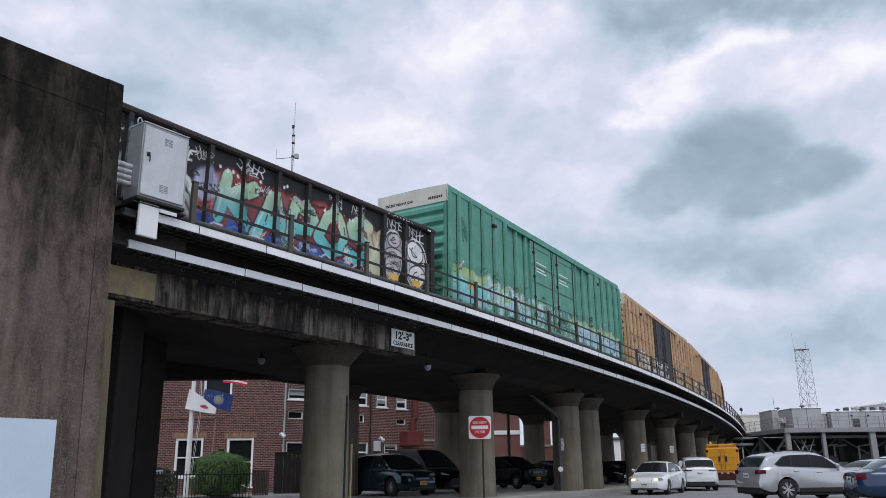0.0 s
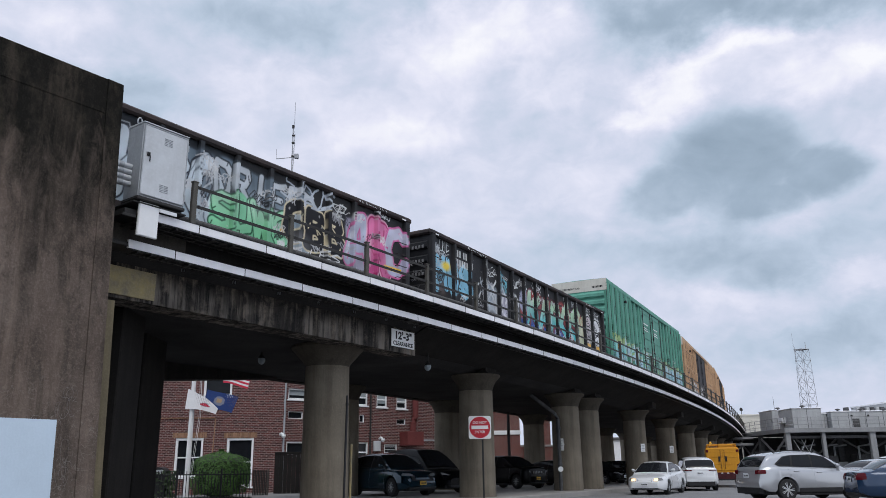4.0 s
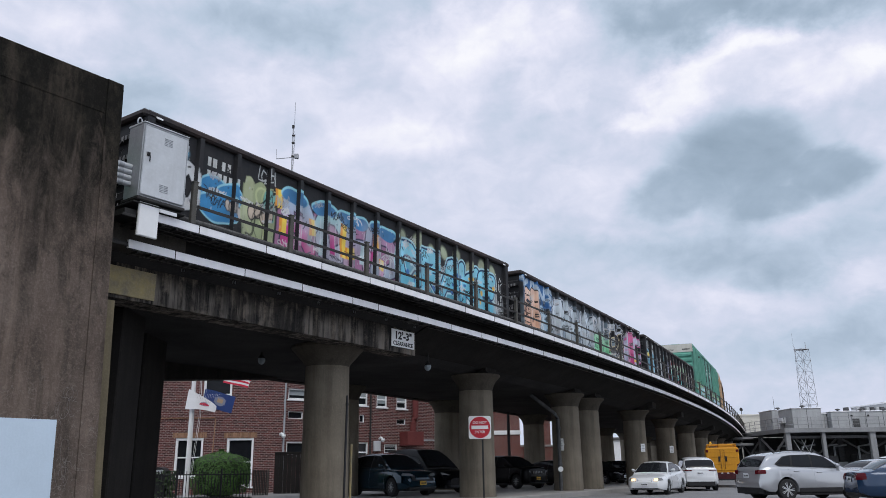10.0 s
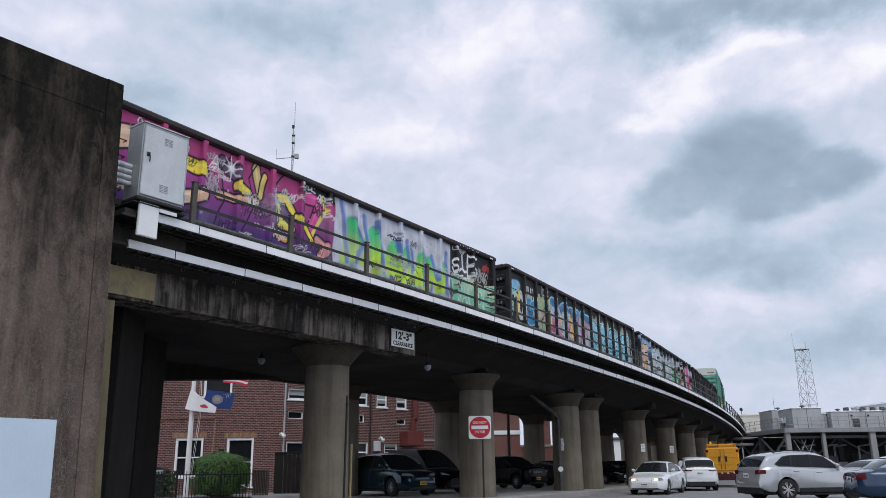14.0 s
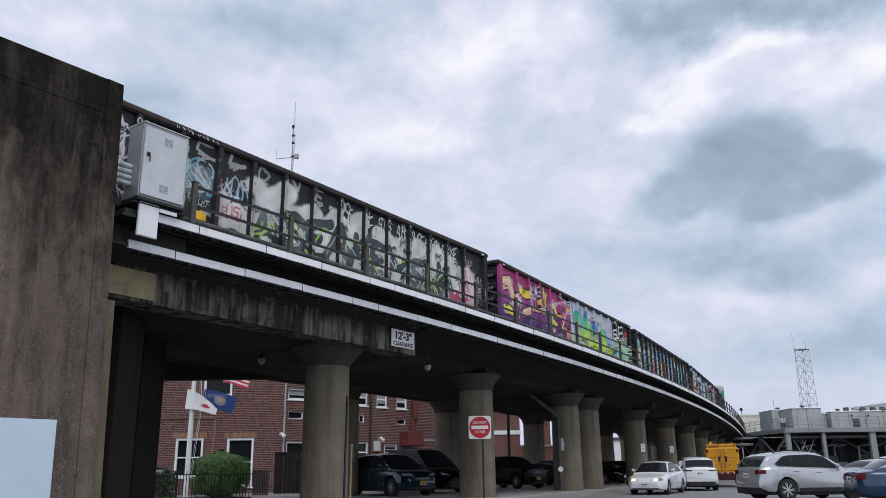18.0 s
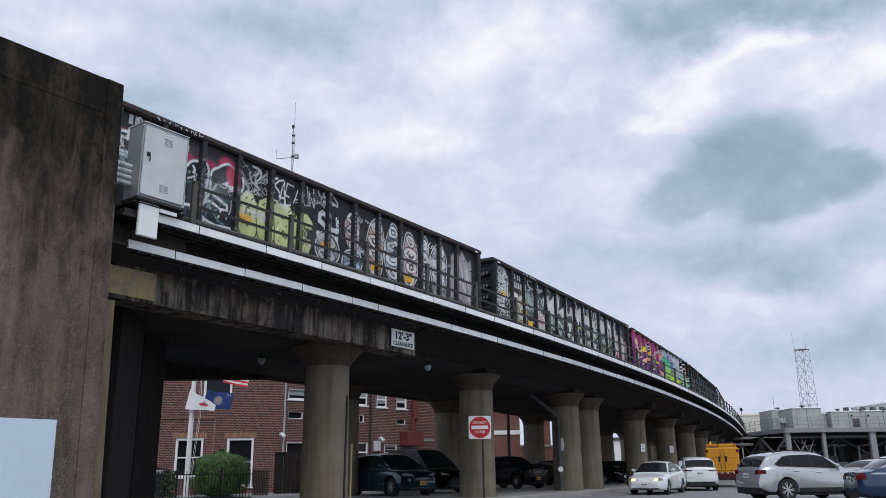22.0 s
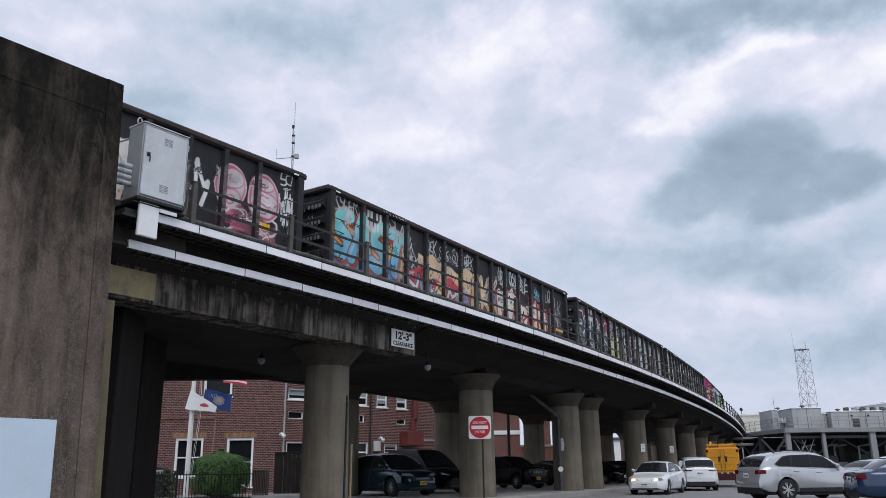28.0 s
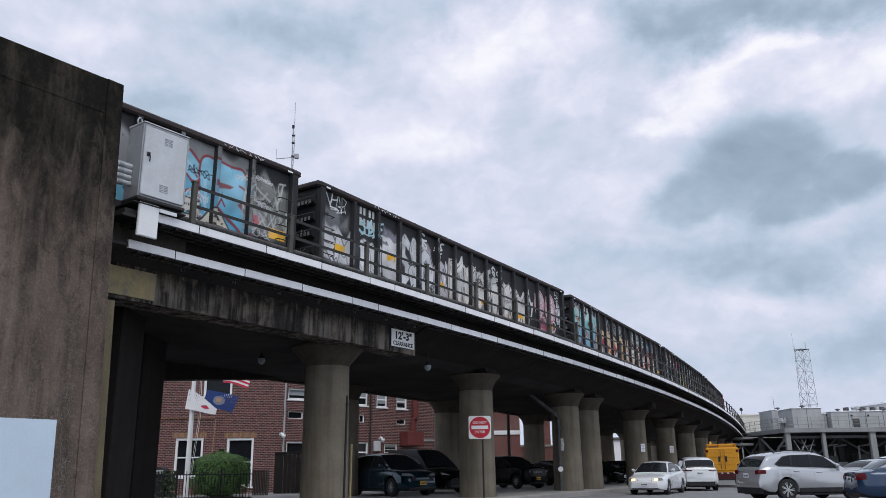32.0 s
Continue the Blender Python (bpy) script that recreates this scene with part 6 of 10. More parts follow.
M_DECAL = surface("yellow_reflective_label", (0.78, 0.45, 0.03), (0.6, 0.34, 0.03), rough=0.4, grain=20, stain=5, bump=0)


def painted(me, art, length, foot, seed, cover=1.0, bare=()):
    """Stores the art of each vertex on the mesh."""
    n = len(me.vertices)
    co = np.empty(n * 3)
    me.vertices.foreach_get("co", co)
    co = co.reshape(-1, 3)
    a = Art(co[:, 0] + length / 2, co[:, 2] - foot, 1.18 if length < 17 else 1.0)
    rng = np.random.default_rng(seed)
    art(a, rng)
    # thin scrawls over the foot, overspray, and fading in soft patches
    for k in range(26):
        a.disc(rng.uniform(0.3, length - 0.3), rng.uniform(0.1, 1.3), rng.uniform(0.15, 0.4), rng.uniform(0.12, 0.35), (0.42, 0.43, 0.45), 0.28, rng.uniform(0.10, 0.28))
    for k in range(56):
        a.tag(rng, rng.uniform(0.2, length - 1.2), rng.uniform(0.02, 1.45), rng.uniform(0.2, 0.65), rng.uniform(0.08, 0.28), [(0.66, 0.66, 0.66), (0.02, 0.02, 0.025), (0.55, 0.56, 0.58), (0.02, 0.02, 0.025), (0.4, 0.4, 0.42)][k % 5], rng.uniform(0.009, 0.018), int(rng.integers(4, 9)))
    for k in range(160):
        a.disc(rng.uniform(0.2, length - 0.2), rng.uniform(0.05, 1.6), rng.uniform(0.01, 0.03), rng.uniform(0.01, 0.035), [(0.6, 0.6, 0.6), (0.03, 0.03, 0.03)][k % 2], 0.02, 0.6)
    fade = 1 + 0.12 * np.sin(a.u * 2.7 + seed) * np.sin(a.v * 5.1 + a.u) + 0.07 * np.sin(a.u * 9.1 + 2 * np.sin(a.v * 7.3))
    a.c = np.clip(a.c * fade[:, None], 0, 0.9)
    a.a = cover * a.a * np.clip(0.95 + 0.08 * np.sin(a.u * 6.3 + 3 * np.sin(a.v * 4.0 + seed)), 0, 1)
    if bare:
        a.a[np.isin(np.arange(n) % 6, bare)] = 0.0
    lay = me.color_attributes.new("art", "FLOAT_COLOR", "POINT")
    lay.data.foreach_set("color", np.concatenate([a.c, a.a[:, None]], 1).astype(np.float32).ravel())
    return me


def grid_mesh(name, us, vs, y):
    """A fine upright sheet in the plane of a car's side."""
    nu, nv = len(us), len(vs)
    uu, vv = np.meshgrid(us, vs, indexing="ij")
    co = np.stack([uu.ravel(), np.full(nu * nv, y), vv.ravel()], 1)
    i, j = np.meshgrid(np.arange(nu - 1), np.arange(nv - 1), indexing="ij")
    q = (i * nv + j).ravel()
    f = np.stack([q, q + nv, q + nv + 1, q + 1], 1)
    me = bpy.data.meshes.new(name)
    me.from_pydata(co.tolist(), [], f.tolist())
    me.update()
    return me


def wheel_geo():
    g = Geo()
    prof = [(0.10, -0.07), (0.30, -0.045), (0.42, -0.05), (0.42, -0.065), (0.455, -0.065), (0.455, -0.035), (0.425, -0.03), (0.42, 0.065), (0.3, 0.04), (0.10, 0.07)]
    rings = [[(r * math.cos(2 * math.pi * k / 20), h, r * math.sin(2 * math.pi * k / 20)) for k in range(20)] for r, h in prof]
    return g.loft(rings)


WHEEL_ME = wheel_geo().mesh("wheel", True)


def bogie(car, x):
    """Side frames, bolster and four wheels under one end of a rail car."""
    g = Geo()
    for y in (-1.0, 1.0):
        g.prism([(-1.25, 0.40), (-1.2, 0.58), (-0.62, 0.62), (-0.35, 0.78), (0.35, 0.78), (0.62, 0.62), (1.2, 0.58), (1.25, 0.40), (0.95, 0.38), (0.5, 0.22), (-0.5, 0.22), (-0.95, 0.38)], 1, y - 0.07, y + 0.07)
    g.box(-0.2, 0.2, -1.05, 1.05, 0.45, 0.72, 0.03)
    b = part("bogie", g, M_TRUCK, car, "iron bogie with spoked side frames", m=pose(x, 0, 0))
    for dx in (-0.86, 0.86):
        for y, s in ((-0.75, 1), (0.75, -1)):
            part("wheel", WHEEL_ME, M_TRUCK, b, m=pose(dx, y, 0.42) @ Matrix.Rotation(0 if s > 0 else math.pi, 4, "Z"))


def coupler(car, x, s):
    g = Geo().box(min(x, x + s * 0.62), max(x, x + s * 0.62), -0.1, 0.1, 0.72, 0.92, 0.03)
    g.box(min(x + s * 0.45, x + s * 0.68), max(x + s * 0.45, x + s * 0.68), -0.17, 0.14, 0.68, 0.98, 0.04)
    part("coupler", g, M_TRUCK, car)


def gondola(label, art, seed):
    car = thing("gondola_car", label, "railcar", group="gondola cars of the train")
    L, hw = GL / 2, 1.46
    us, vs = np.arange(-L, L + 0.001, 0.022), np.arange(GB, GT + 0.001, 0.02)
    part("side_panel", painted(grid_mesh("side_panel", us, vs, -hw), art, GL, GB, seed), M_GON, car, "black steel side covered with sprayed graffiti")
    g = Geo().box(-L, L, hw - 0.02, hw, GB, GT)
    part("side_panel", g, M_GON, car)
    # ribs, on some cars painted over with the side
    over = {art_red_blue: 0.6, art_silver: 0.9, art_white_lime: 0.97, art_blue_orange: 0.8, art_white_green: 0.75, art_blue_scrape: 0.6}.get(art, 0.22)
    for i, u in enumerate(RIBS):
        x = u - L
        w = 0.06 if 0 < i < len(RIBS) - 1 else 0.10
        x = min(max(x, -L + w), L - w)
        n = 90
        rings = []
        for z in np.linspace(GB, GT - 0.02, n):
            k = 0.4 if z < GB + 0.03 else 1.0
            rings.append([(x - w - 0.02, -hw + 0.01, z), (x - w, -hw - 0.125 * k, z), (x - w + 0.006, -hw - 0.127 * k, z), (x, -hw - 0.13 * k, z), (x + w, -hw - 0.125 * k, z), (x + w + 0.02, -hw + 0.01, z)])
        me = Geo().loft(rings, True, True).mesh("rib")
        part("rib", painted(me, art, GL, GB, seed, over, () if over >= 0.9 else (0, 1, 5)), M_GON, car)
        part("rib", Geo().box(x - w, x + w, hw, hw + 0.09, GB, GT, 0.01), M_GON, car)
    # top chord, a rolled bar with rounded corners
    for s in (-1, 1):
        y0, y1 = (-hw - 0.13, -hw + 0.06) if s < 0 else (hw - 0.06, hw + 0.13)
        g = Geo().box(-L - 0.02, L + 0.02, y0, y1, GT - 0.03, GT + 0.155, 0.05)
        part("top_chord", g, M_GON_TOP, car)
        g = Geo().box(-L, L, y0 + (0.04 if s < 0 else 0), y1 - (0 if s < 0 else 0.04), GB - 0.16, GB + 0.02, 0.02)
        part("side_sill", g, M_GON_TOP, car)
    for s in (-1, 1):
        x = s * L
        g = Geo().box(min(x, x - s * 0.05), max(x, x - s * 0.05), -hw, hw, GB, GT)
        e = part("end_panel", g, M_GON, car)
        for k in range(4):
            z = GB + 0.25 + k * 0.5
            g = Geo().prism([(x, z - 0.16), (x + s * 0.11, z - 0.08), (x + s * 0.11, z + 0.08), (x, z + 0.16)] if s > 0 else
                            [(x, z + 0.16), (x - 0.11, z + 0.08), (x - 0.11, z - 0.08), (x, z - 0.16)], 1, -hw + 0.05, hw - 0.05)
            part("end_rib", g, M_GON, e)
        g = Geo().box(min(x - s * 0.06, x + s * 0.13), max(x - s * 0.06, x + s * 0.13), -hw - 0.12, hw + 0.12, GT - 0.03, GT + 0.15, 0.05)
        part("end_chord", g, M_GON_TOP, e)
        coupler(car, x, s)
        bogie(car, s * 5.6)
        # grab irons
        for k in range(4):
            z = GB + 0.2 + 0.38 * k
            g = Geo().tube([(x - s * 0.16, -hw - 0.01, z), (x - s * 0.16, -hw - 0.13, z), (x - s * 0.60, -hw - 0.13, z), (x - s * 0.60, -hw - 0.01, z)], 0.014, 6)
            part("grab_iron", g, M_GON_TOP, car)
        # small bars of stencilled writing on the end
        if s < 0:
            for k, (z, n) in enumerate(((GT - 0.45, 4), (GT - 0.95, 6), (GT - 1.4, 5))):
                g = Geo()
                for i in range(n):
                    g.box(x - 0.118, x - 0.113, -hw + 0.16 + i * 0.135, -hw + 0.16 + i * 0.135 + 0.075, z - 0.06, z + 0.05)
                tagged(part("stencil_block", g, M_FADED, e, "worn white stencil bars"), kind="stuff")
        g = Geo()
        sg = np.random.default_rng(seed * 3 + s)
        for k in range(7):
            z = GT - 0.55 - 0.27 * k
            for i in range(int(sg.integers(3, 9))):
                y = -hw + 0.15 + sg.uniform(0, 1.6)
                g.tube([(x + s * 0.116, y, z), (x + s * 0.116, y + sg.uniform(-0.1, 0.1), z + sg.uniform(0.06, 0.14)), (x + s * 0.116, y + sg.uniform(0.02, 0.15), z + sg.uniform(-0.02, 0.1))], 0.009, 4)
        tagged(part("scrawl", g, M_FADED, e, "thin pale sprayed scrawl"), kind="stuff")
        g = Geo()
        u = -s * L * 0.12 + x * 0.82
        for i in range(9):
            ua, sh = u + i * 0.15 + sg.uniform(-0.04, 0.04), sg.uniform(0.05, 0.1)
            g.tube([(ua + sg.uniform(0, 0.1), -hw - 0.134, GT + sg.uniform(0, 0.05)), (ua, -hw - 0.134, GT + sh), (ua + 0.06, -hw - 0.134, GT + sh * sg.uniform(0.2, 1)), (ua + sg.uniform(0.05, 0.12), -hw - 0.134, GT + sg.uniform(-0.01, 0.1))], 0.009, 4)
        if sg.uniform() < 0.6:
            tagged(part("scrawl", g, M_WHITE, car, "thin white sprayed scrawl on the chord"), kind="stuff")
        g = Geo().box(x - s * 0.30 - 0.09, x - s * 0.30 + 0.09, -hw - 0.136, -hw - 0.128, GT - 0.01, GT + 0.035)
        part("bare_patch", g, M_WHITE, car)
    g = Geo().box(-L + 0.05, L - 0.05, -hw + 0.05, hw - 0.05, GB - 0.12, GB - 0.02)
    part("floor", g, M_TRUCK, car)
    part("centre_sill", Geo().box(-L, L, -0.3, 0.3, 0.62, GB - 0.1, 0.02), M_TRUCK, car)
    return car


def boxcar(label, paint, door_paint, art, seed, height, ribs_h, white_end):
    car = thing("boxcar", label, "railcar", group="boxcars of the train")
    BL, hw, z0 = 18.4, 1.5, 0.85
    L = BL / 2
    us, vs = np.arange(-L, L + 0.001, 0.045), np.arange(z0, height - 0.25, 0.045)
    vs = np.append(vs, height - 0.25)
    part("side_panel", painted(grid_mesh("side_panel", us, vs, -hw), art, BL, z0, seed), paint, car)
    part("side_panel", Geo().box(-L, L, hw - 0.02, hw, z0, height - 0.25), paint, car)
    # roof with a shallow crown
    g = Geo()
    prof = [(-hw - 0.03, height - 0.25), (-hw - 0.03, height - 0.05), (-hw + 0.15, height - 0.02), (0, height), (hw - 0.15, height - 0.02), (hw + 0.03, height - 0.05), (hw + 0.03, height - 0.25)]
    g.prism(prof, 0, -L, L)
    part("roof", g, paint, car)
    doors = (-2.45, 2.45)
    xs = [x for x in np.arange(-L + 0.75, L - 0.3, 0.93) if not doors[0] - 0.2 < x < doors[1] + 0.2]
    for x in [-L + 0.09, *xs, L - 0.09]:
        pw, pd = (0.05, 0.10) if ribs_h else (0.07, 0.11)
        rings = [[(x - pw - 0.02, -hw + 0.01, z), (x - pw, -hw - pd, z), (x + pw, -hw - pd, z), (x + pw + 0.02, -hw + 0.01, z)] for z in np.linspace(z0, height - 0.27, 60)]
        # dark strip beside each post, its shadow put into the colour
        part("post_shade", Geo().box(x - pw - 0.06, x - pw - 0.02, -hw - 0.012, -hw, z0, height - 0.27), M_STEEL, car)
        part("side_post", painted(Geo().loft(rings).mesh("side_post"), art, BL, z0, seed), paint, car)
    if ribs_h:
        for k in (1.6, 2.7, height - 0.9):
            for a, b in ((-L + 0.2, doors[0]), (doors[1], L - 0.2)):
                part("side_rail", Geo().box(a, b, -hw - 0.07, -hw, k - 0.03, k + 0.03, 0.012), paint, car)
    # two sliding doors with rods
    for a, b in ((doors[0], -0.03), (0.03, doors[1])):
        rings = [[(a, -hw - 0.02, z), (a, -hw - 0.1, z), (b, -hw - 0.1, z), (b, -hw - 0.02, z)] for z in np.linspace(z0 + 0.08, height - 0.38, 70)]
        us2 = np.arange(a, b, 0.05)
        me = grid_mesh("door", us2, np.arange(z0 + 0.08, height - 0.38, 0.05), -hw - 0.1)
        d = part("sliding_door", painted(me, art, BL, z0, seed), door_paint, car)
        part("door_body", Geo().box(a, b - 0.03, -hw - 0.096, -hw - 0.01, z0 + 0.08, height - 0.42), door_paint, d)
        for z in np.arange(z0 + 0.5, height - 0.5, 0.75):
            part("door_rib", Geo().box(a + 0.04, b - 0.04, -hw - 0.125, -hw - 0.1, z - 0.03, z + 0.03, 0.008), door_paint, d)
        for x in (a + 0.28, b - 0.28):
            part("lock_rod", Geo().tube([(x, -hw - 0.14, z0 + 0.1), (x, -hw - 0.14, height - 0.45)], 0.022, 6), M_GON_TOP if not ribs_h else door_paint, d)
        for z in (z0 + 0.55, z0 + 1.3, z0 + 2.2, height - 0.9):
            part("rod_guide", Geo().box(a + 0.2, a + 0.36, -hw - 0.165, -hw - 0.1, z - 0.05, z + 0.05, 0.008), M_BLACK, d)
        part("handle", Geo().tube([(a + 0.3, -hw - 0.16, z0 + 0.75), (a + 1.1, -hw - 0.16, z0 + 0.75)], 0.025, 6), M_GON_TOP, d)
        if not ribs_h:
            g = Geo()
            for k in range(4):
                g.box(a + 0.55, a + 1.6 - 0.1 * (k % 3), -hw - 0.108, -hw - 0.1, height - 1.3 - k * 0.13, height - 1.25 - k * 0.13)
            tagged(part("stencil_block", g, M_WHITE, d, "small white stencil bars"), kind="stuff")
    for z in (z0 + 0.03, height - 0.36):
        part("door_track", Geo().box(-4.6, 4.6, -hw - 0.15, -hw, z - 0.03, z + 0.03, 0.01), paint if ribs_h else door_paint, car)
    part("side_sill", Geo().box(-L, L, -hw - 0.05, hw + 0.05, z0 - 0.2, z0, 0.02), paint, car)
    part("centre_sill", Geo().box(-L, L, -0.35, 0.35, 0.6, z0 - 0.2, 0.02), M_TRUCK, car)
    for s in (-1, 1):
        x = s * L
        e = part("end_panel", Geo().box(min(x, x - s * 0.05), max(x, x - s * 0.05), -hw, hw, z0, height - 0.1), paint, car)
        n = 8 if not ribs_h else 9
        top = height - 0.75 if white_end else height - 0.3
        for k in range(n):
            z = z0 + 0.15 + (top - z0 - 0.1) * (k + 0.5) / n
            h = (top - z0) / n * 0.42
            poly = [(x, z - h), (x + s * 0.10, z - h * 0.4), (x + s * 0.10, z + h * 0.4), (x, z + h)]
            part("end_rib", Geo().prism(poly if s > 0 else poly[::-1], 1, -hw + 0.12, hw - 0.12), paint, e)
        if white_end:
            part("end_band", Geo().box(min(x, x + s * 0.02), max(x, x + s * 0.02), -hw - 0.03, hw + 0.03, height - 0.66, height - 0.03), M_BOX_PALE, e, "white band along the top of the end")
            if s < 0:
                lettering("height_text", "EXCESS HEIGHT CAR", 0.13, M_INK, e, Matrix(((0, 0, -1, x - 0.022), (-1, 0, 0, 0.55), (0, 1, 0, height - 0.45), (0, 0, 0, 1))), bold=0.004)
                for y0, n2 in ((-1.3, 8),):
                    g = Geo()
                    for i in range(n2):
                        if i not in (6, 13, 2) or n2 < 10:
                            g.box(x - 0.026, x - 0.021, y0 + i * 0.075, y0 + i * 0.075 + 0.052, height - 0.50, height - 0.40)
                    tagged(part("stencil_block", g, M_INK, e, "black stencil bars"), kind="stuff")
        # ladder at the corner
        g = Geo()
        for yy in (-hw - 0.11,):
            for xx in (x - s * 0.12, x - s * 0.55):
                g.tube([(xx, yy, z0 - 0.25), (xx, yy, z0 + 1.9)], 0.018, 6)
            for k in range(6):
                g.tube([(x - s * 0.12, yy, z0 - 0.2 + 0.38 * k), (x - s * 0.55, yy, z0 - 0.2 + 0.38 * k)], 0.014, 6)
        part("ladder", g, paint, car)
        g = Geo()
        for yy in (-hw + 0.1, -hw + 0.55):
            g.tube([(x + s * 0.16, yy, z0 - 0.2), (x + s * 0.16, yy, z0 + 1.8)], 0.018, 6)
        for k in range(6):
            g.tube([(x + s * 0.16, -hw + 0.1, z0 - 0.2 + 0.36 * k), (x + s * 0.16, -hw + 0.55, z0 - 0.2 + 0.36 * k)], 0.014, 6)
        part("ladder", g, paint, car)
        coupler(car, x, s)
        bogie(car, s * 6.9)
    part("running_board", Geo().box(-L, L, -hw - 0.10, -hw - 0.03, z0 - 0.26, z0 - 0.20, 0.008), M_STEEL, car)
    for x in (-5.7, 5.7):
        part("roof_hook", Geo().box(x - 0.12, x + 0.12, -hw - 0.14, -hw, height - 0.75, height - 0.62, 0.02), M_BLACK, car)
    return car


def build_train():
    lamb = 0.9
    gons = [("black steel gondola car with red, cyan and green graffiti", art_red_blue),
            ("black steel gondola car with silver-blue graffiti letters", art_silver),
            ("black steel gondola car with cyan and orange graffiti letters", art_blue_orange),
            ("steel gondola car painted pink, white and lime by graffiti", art_white_lime),
            ("black steel gondola car with grey-white and green graffiti", art_white_green),
            ("black steel gondola car with black and white stacked throw-ups", art_black_white),
            ("black steel gondola car with orange, cyan and white-red graffiti", art_red_white),
            ("black steel gondola car with primer-white graffiti and yellow labels", art_primer),
            ("worn grey gondola car with one big blue graffiti letter", art_blue_scrape)]
    fronts = [11.75, -8.13, -28.0, -47.7, -67.3, -87.0, -106.8, -126.4, -145.8]
    for i, ((label, art), f) in enumerate(zip(gons, fronts)):
        TRAIN.append((gondola(label, art, 11 + i), (f - 9.15) * lamb))
    green = boxcar("tall green boxcar with pale blue graffiti along its foot", M_BOX_GREEN, M_BOX_GREEN, art_box_green, 40, 5.0, False, True)
    TRAIN.append((green, 11.6 + 9.2))
    for k in range(4):
        b = boxcar("tall tan boxcar with black double doors", M_BOX_TAN, M_BOX_BLACK, art_box_tan, 50 + k, 4.85, True, k == 0)
        TRAIN.append((b, 11.6 + 9.2 + 19.75 * (k + 1)))


build_train()

M_STATION = surface("station_grey_paint", (0.42, 0.43, 0.44), (0.24, 0.245, 0.25), (0.52, 0.53, 0.54), 0.6, grain=6, stain=0.5, streak=0.3, bump=0.05, vary=0.06)
M_STATION_DARK = surface("station_dark_steel", (0.07, 0.07, 0.073), (0.04, 0.04, 0.04), (0.2, 0.2, 0.2), 0.7, grain=6, stain=0.6, bump=0.05)
M_BEAM = surface("platform_steel_paint", (0.26, 0.265, 0.27), (0.15, 0.15, 0.155), (0.35, 0.355, 0.36), 0.6, grain=6, stain=0.6, streak=0.3, bump=0.05)
M_PALE = surface("pale_cladding", (0.46, 0.47, 0.48), (0.36, 0.37, 0.38), (0.62, 0.62, 0.61), 0.7, grain=3, stain=0.2, streak=0.2, bump=0.03)
M_CREAM = surface("cream_render", (0.60, 0.58, 0.52), (0.48, 0.46, 0.41), (0.66, 0.64, 0.58), 0.8, grain=3, stain=0.2, streak=0.2, bump=0.03)
M_TOWER = surface("tower_steel", (0.42, 0.43, 0.46), (0.2, 0.2, 0.21), rough=0.6, metal=0.2, grain=10, stain=1, bump=0)

# ---------------------------------------------------------------- fittings on the viaduct


